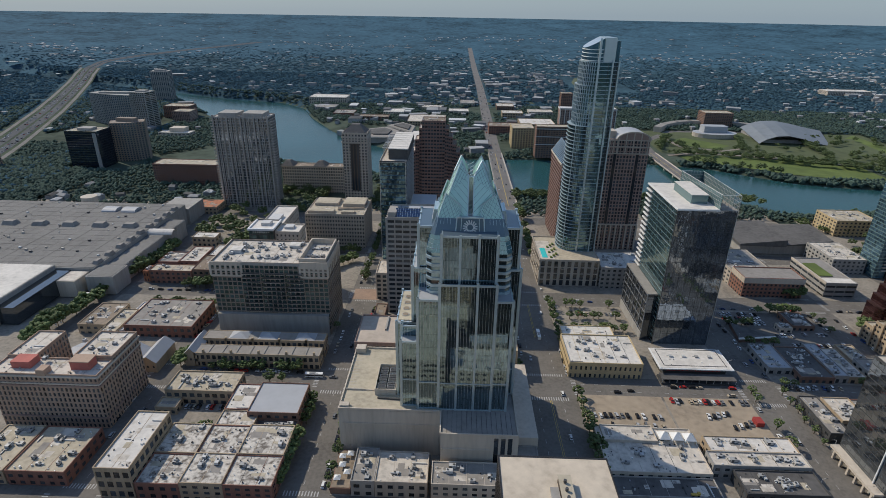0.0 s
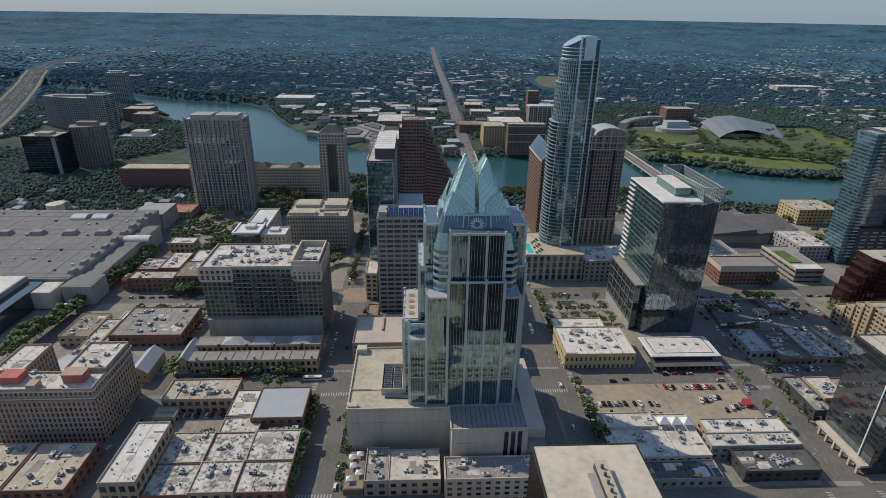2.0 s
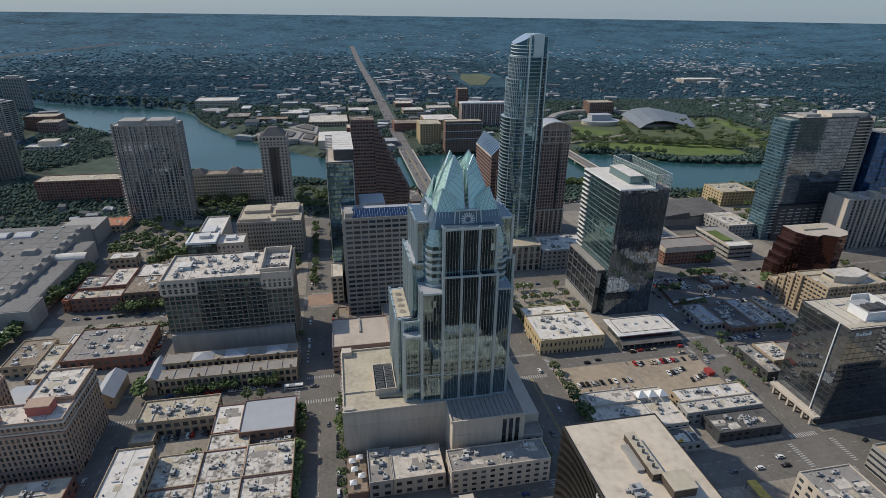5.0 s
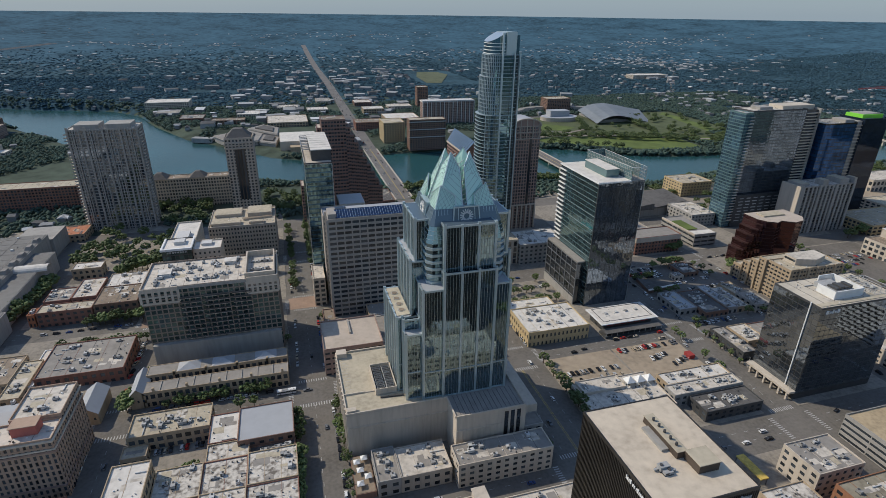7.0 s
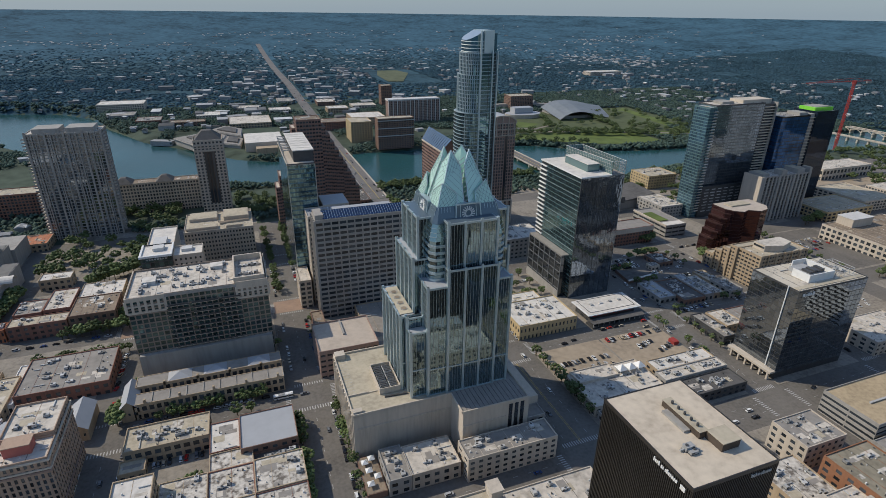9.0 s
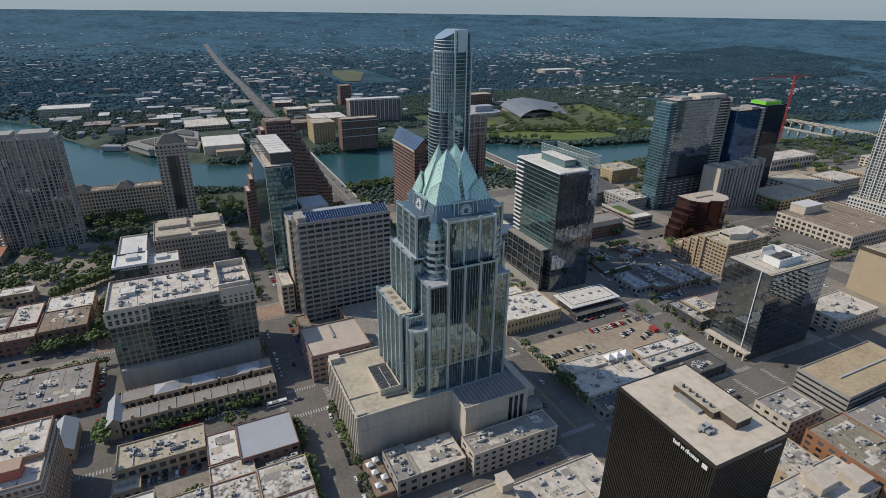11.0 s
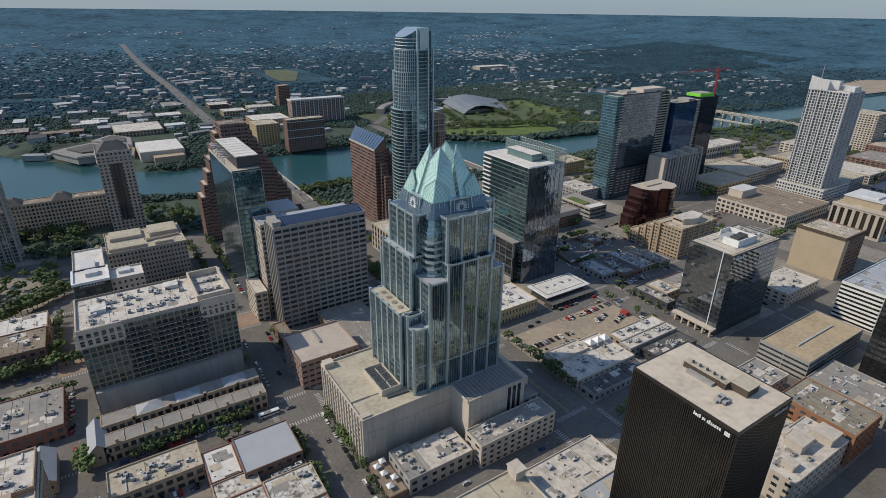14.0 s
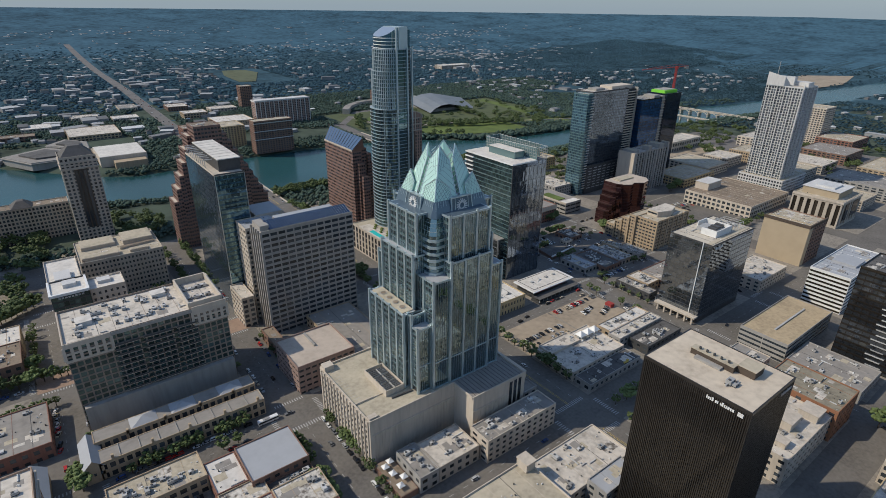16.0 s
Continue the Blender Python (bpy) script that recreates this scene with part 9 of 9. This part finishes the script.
def car(x, y, turn, colour=None, kind=None, lift=0.07):
    c = colour if colour is not None else car_rnd.choice((0, 0, 0, 1, 1, 2, 2, 3, 3, 3, 4, 5, 6))
    k = kind if kind is not None else car_rnd.choice((0, 0, 1, 1, 2))
    if (c, k) not in CAR_KINDS:
        CAR_KINDS[(c, k)] = car_meshes(CAR_PAINTS[c], k)
    body, glass = CAR_KINDS[(c, k)]
    o = thing("car", (x, y, gz(x, y) + lift), "%s %s standing on the asphalt" % (COLOUR_NAMES[c], ("saloon car", "estate car", "pickup truck")[k]), "car", "cars")
    o.rotation_euler = (0, 0, math.radians(turn))
    for n, d in (("body", body), ("glass_house", glass)):
        ob = new(n, d)
        ob.parent = o


def parked(x0, y0, x1, y1, n, turn, keep=0.8, **kw):
    for i in range(n):
        if car_rnd.random() < keep:
            u = (i + 0.5) / n
            car(x0 + (x1 - x0) * u + car_rnd.uniform(-0.3, 0.3), y0 + (y1 - y0) * u + car_rnd.uniform(-0.3, 0.3), turn + car_rnd.choice((0, 180)) + car_rnd.uniform(-2, 2), **kw)


parked(-64.5, 206, -64.5, 286, 12, 90, 0.8)
parked(-87.5, 210, -87.5, 280, 10, 90, 0.35)
parked(-170, 266, -138, 266, 12, 90, 0.75, lift=0.25)
parked(-178, 340, -178, 400, 9, 90, 0.6)
parked(-200, 205, -200, 285, 9, 90, 0.6)
parked(-193, 345, -193, 392, 9, 70, 0.8)
parked(-172, 304.5, -100, 304.5, 15, 0, 0.8)
parked(89, 270, 132, 270, 13, 90, 0.9, lift=0.3)
parked(92, 262, 132, 261, 8, 80, 0.6, lift=0.3)
parked(142, 285.5, 192, 285.5, 17, 90, 0.85, lift=0.3)
parked(172, 262, 190, 268, 5, 80, 0.8, lift=0.3)
parked(100, 378, 138, 378, 12, 90, 0.8, lift=0.25)
parked(100, 400, 138, 400, 12, 90, 0.7, lift=0.25)
parked(95, 423, 190, 421, 16, 0, 0.5)
parked(148, 300.5, 192, 300.5, 8, 0, 0.7)
parked(222, 304, 298, 304, 14, 80, 0.7)
parked(196.5, 210, 196.5, 284, 9, 90, 0.6)
parked(218.5, 312, 218.5, 400, 10, 90, 0.5)
parked(-85, 445, -85, 515, 8, 90, 0.7)
parked(-65, 445, -65, 515, 8, 90, 0.7)
parked(120, 186, 190, 184, 9, 0, 0.5)
parked(-55, 181, 40, 181, 9, 0, 0.4)
for x, y, t in ((-70, 262, 90), (-79, 300, 0), (-74, 340, 90), (-80, 470, 90), (72, 250, 90), (58, 330, 90), (60, 230, 90), (74, 290, 90), (-188, 262, 90), (-195, 240, 90), (120, 295, 0), (150, 300, 0),
                (205, 252, 90), (212, 330, 90), (30, 191, 0), (-20, 194, 0), (-120, 191, 0), (240, 193, 20), (-192, 330, 90), (-186, 228, 90), (75, 400, 90), (60, 460, 90), (180, 190, 0)):
    car(x, y, t)
for k in range(5):
    parked(340, 252 + k * 6.5, 398, 252 + k * 6.5, 12, 90, 0.35, kind=0)

alone("parking_lot", sheet(442, 522, 312, 412, 0.24, ASPHALT), (480, 360, -3), "asphalt parking lot with painted rows", "parking lot", kind="structure")
for k in range(4):
    parked(446, 385 - k * 8, 496, 385 - k * 8, 14, 90, 0.6, kind=0, lift=0.27)
row(440, 312, 440, 412, 9, 0.8), row(442, 290, 520, 290, 9, 0.7), row(300, 440, 302, 520, 8, 0.8, kind=1), row(414, 318, 414, 372, 6, 0.8, kind=1), row(530, 310, 545, 400, 8, 0.8, kind=1), row(524, 420, 560, 430, 5, 0.9, kind=1)
parked(-170, 291, -95, 291, 9, 0, 0.5), parked(95, 293, 190, 293, 9, 0, 0.4), parked(-205, 410, -92, 412, 10, 0, 0.4), parked(225, 181, 300, 181, 7, 0, 0.5)
parked(203, 20, 203, 90, 8, 90, 0.7), parked(84, 15, 84, 85, 8, 90, 0.6), parked(52, 310, 52, 405, 9, 90, 0.5), parked(82, 440, 82, 515, 7, 90, 0.6)
parked(-160, 301, -60, 303, 6, 0, 0.5), parked(230, 416, 298, 416, 8, 0, 0.7), parked(305, 210, 305, 285, 7, 90, 0.7), parked(321, 318, 321, 405, 8, 90, 0.6)
row(200, 30, 200, 85, 6, 0.9, kind=1), row(85, 186, 130, 186, 5, 0.7), row(52, 440, 52, 520, 8, 0.8, kind=1)


for k, y in enumerate((391, 398.5, 406)):
    parked(226, y, 258, y, 12, 90, 0.75, lift=0.27)
parked(256, 358, 296, 358, 14, 90, 0.8, lift=0.27), parked(256, 372, 270, 372, 5, 90, 0.8, lift=0.27), parked(276, 375, 298, 375, 8, 90, 0.8, lift=0.27), parked(225, 302.5, 255, 302.5, 9, 70, 0.8)
parked(302.5, 320, 302.5, 410, 12, 90, 0.75), parked(-66, 312, -66, 400, 10, 90, 0.5), parked(-84, 318, -84, 400, 9, 90, 0.5), parked(-180, 206, -180, 284, 9, 90, 0.5), parked(330, 416, 404, 416, 9, 0, 0.7), parked(-170, 186, -95, 186, 9, 0, 0.5), parked(-282, 292, -210, 292, 9, 0, 0.6), parked(-282, 424, -206, 424, 9, 0, 0.6), parked(81, 310, 81, 345, 5, 90, 0.7), parked(160, 271, 176, 275, 5, 80, 0.7, lift=0.3), parked(92, 253, 120, 251, 7, 80, 0.6, lift=0.3)
row(222, 388.5, 260, 388.5, 6, 0.8, kind=0, scale=0.8), row(258, 410, 298, 412, 7, 0.9, kind=1, scale=0.8), row(224, 356, 248, 356, 4, 0.8, kind=2), row(302, 440, 322, 442, 4, 0.9, kind=1), row(328, 378, 338, 392, 4, 1.0, kind=1)


def bus(x, y, turn):
    o = thing("bus", (x, y, gz(x, y) + 0.07), "long white city bus on the street", "bus")
    o.rotation_euler = (0, 0, math.radians(turn))
    for n, m in (("body", Mesh().box(-6, 6, -1.25, 1.25, 0.4, 3.1, CAR_PAINTS[0])), ("window_band", Mesh().box(-5.8, 6.05, -1.28, 1.28, 1.5, 2.5, CARGLASS)), ("roof_unit", Mesh().box(-3, 1, -0.9, 0.9, 3.1, 3.4, UNITGREY))):
        ob = new(n, m.data(n))
        ob.parent = o
    for i in (-3.8, 3.6):
        for j in (-1.1, 1.1):
            ob = new("wheel", WHEEL)
            ob.parent, ob.location, ob.scale = o, (i, j, 0.45), (1.4, 1.4, 1.4)


bus(-92, 300.5, 0)
bus(68, 362, 90)
alone("yellow_lift", Mesh().box(124, 128.4, 205.5, 206.7, 4.4, 5.2, YPAINT).box(124.4, 125.2, 205.3, 206.9, 4.05, 4.6, TYRE).box(127.2, 128, 205.3, 206.9, 4.05, 4.6, TYRE).box(127, 128.4, 205.5, 206.7, 5.2, 6.2, YPAINT), (126, 206, 4.05), "yellow lift machine parked on a dark deck", "lift")
alone("red_container", Mesh().box(187, 191.5, 264, 270, -0.8, 2.2, REDMETAL), (189, 267, -0.8), "small red storage container on the gravel lot", "container")


# street lamps along the kerbs
def lamp(x, y, side):
    o = thing("street_lamp", (x, y, gz(x, y) + 0.2), "slim grey street lamp on the kerb", "street lamp", "street lamps")
    m = Mesh().prism([(x + 0.12 * math.cos(a), y + 0.12 * math.sin(a)) for a in (0, 1.26, 2.5, 3.77, 5.03)], gz(x, y), gz(x, y) + 9, UNITGREY)
    part("pole", m, o)
    part("arm", Mesh().beam((x, y, gz(x, y) + 8.9), (x + side * 2.2, y, gz(x, y) + 9.4), 0.14, UNITGREY), o)
    part("lamp_head", Mesh().box(x + side * 2.2 - 0.4, x + side * 2.2 + 0.4, y - 0.15, y + 0.15, gz(x, y) + 9.3, gz(x, y) + 9.5, DARKMETAL), o)


for y in (212, 245, 280, 318, 360, 400, 450, 490):
    lamp(-61, y, -1), lamp(-89.2, y + 12, 1), lamp(47.2, y, 1), lamp(84, y + 10, -1), lamp(195, y + 4, 1), lamp(220.5, y, -1)

# far cars: on the freeway, the avenue and the bridges
def far_cars():
    m = Mesh()
    def put(x, y, z, along_y=True):
        c = CAR_PAINTS[car_rnd.choice((0, 0, 1, 2, 3, 3, 4))]
        a, b = (0.95, 2.3) if along_y else (2.3, 0.95)
        m.box(x - a, x + a, y - b, y + b, z + 0.3, z + 1.0, c).box(x - a * 0.85, x + a * 0.85, y - b * 0.5, y + b * 0.5, z + 1.0, z + 1.5, CARGLASS)
    for i in range(60):
        y = car_rnd.uniform(705, 1900)
        x = 74 + car_rnd.choice((-8, -4.5, 4.5, 8))
        put(x, y, -13.1 if y < 1010 else gz(x, y) + 0.35)
    for i in range(240):
        u = car_rnd.random() * 7.6
        k = int(u)
        (ax, ay), (bx, by) = FREEWAY[k], FREEWAY[k + 1]
        x, y = ax + (bx - ax) * (u - k) + car_rnd.choice((-18, -13, -8, 8, 13, 18)), ay + (by - ay) * (u - k)
        put(x, y, gz(x, y) + 0.45)
    ob = new("far_cars", m.data("far_cars"))
    tagged(ob, "small far cars on the freeway and the avenue", "cars", kind="stuff")


far_cars()
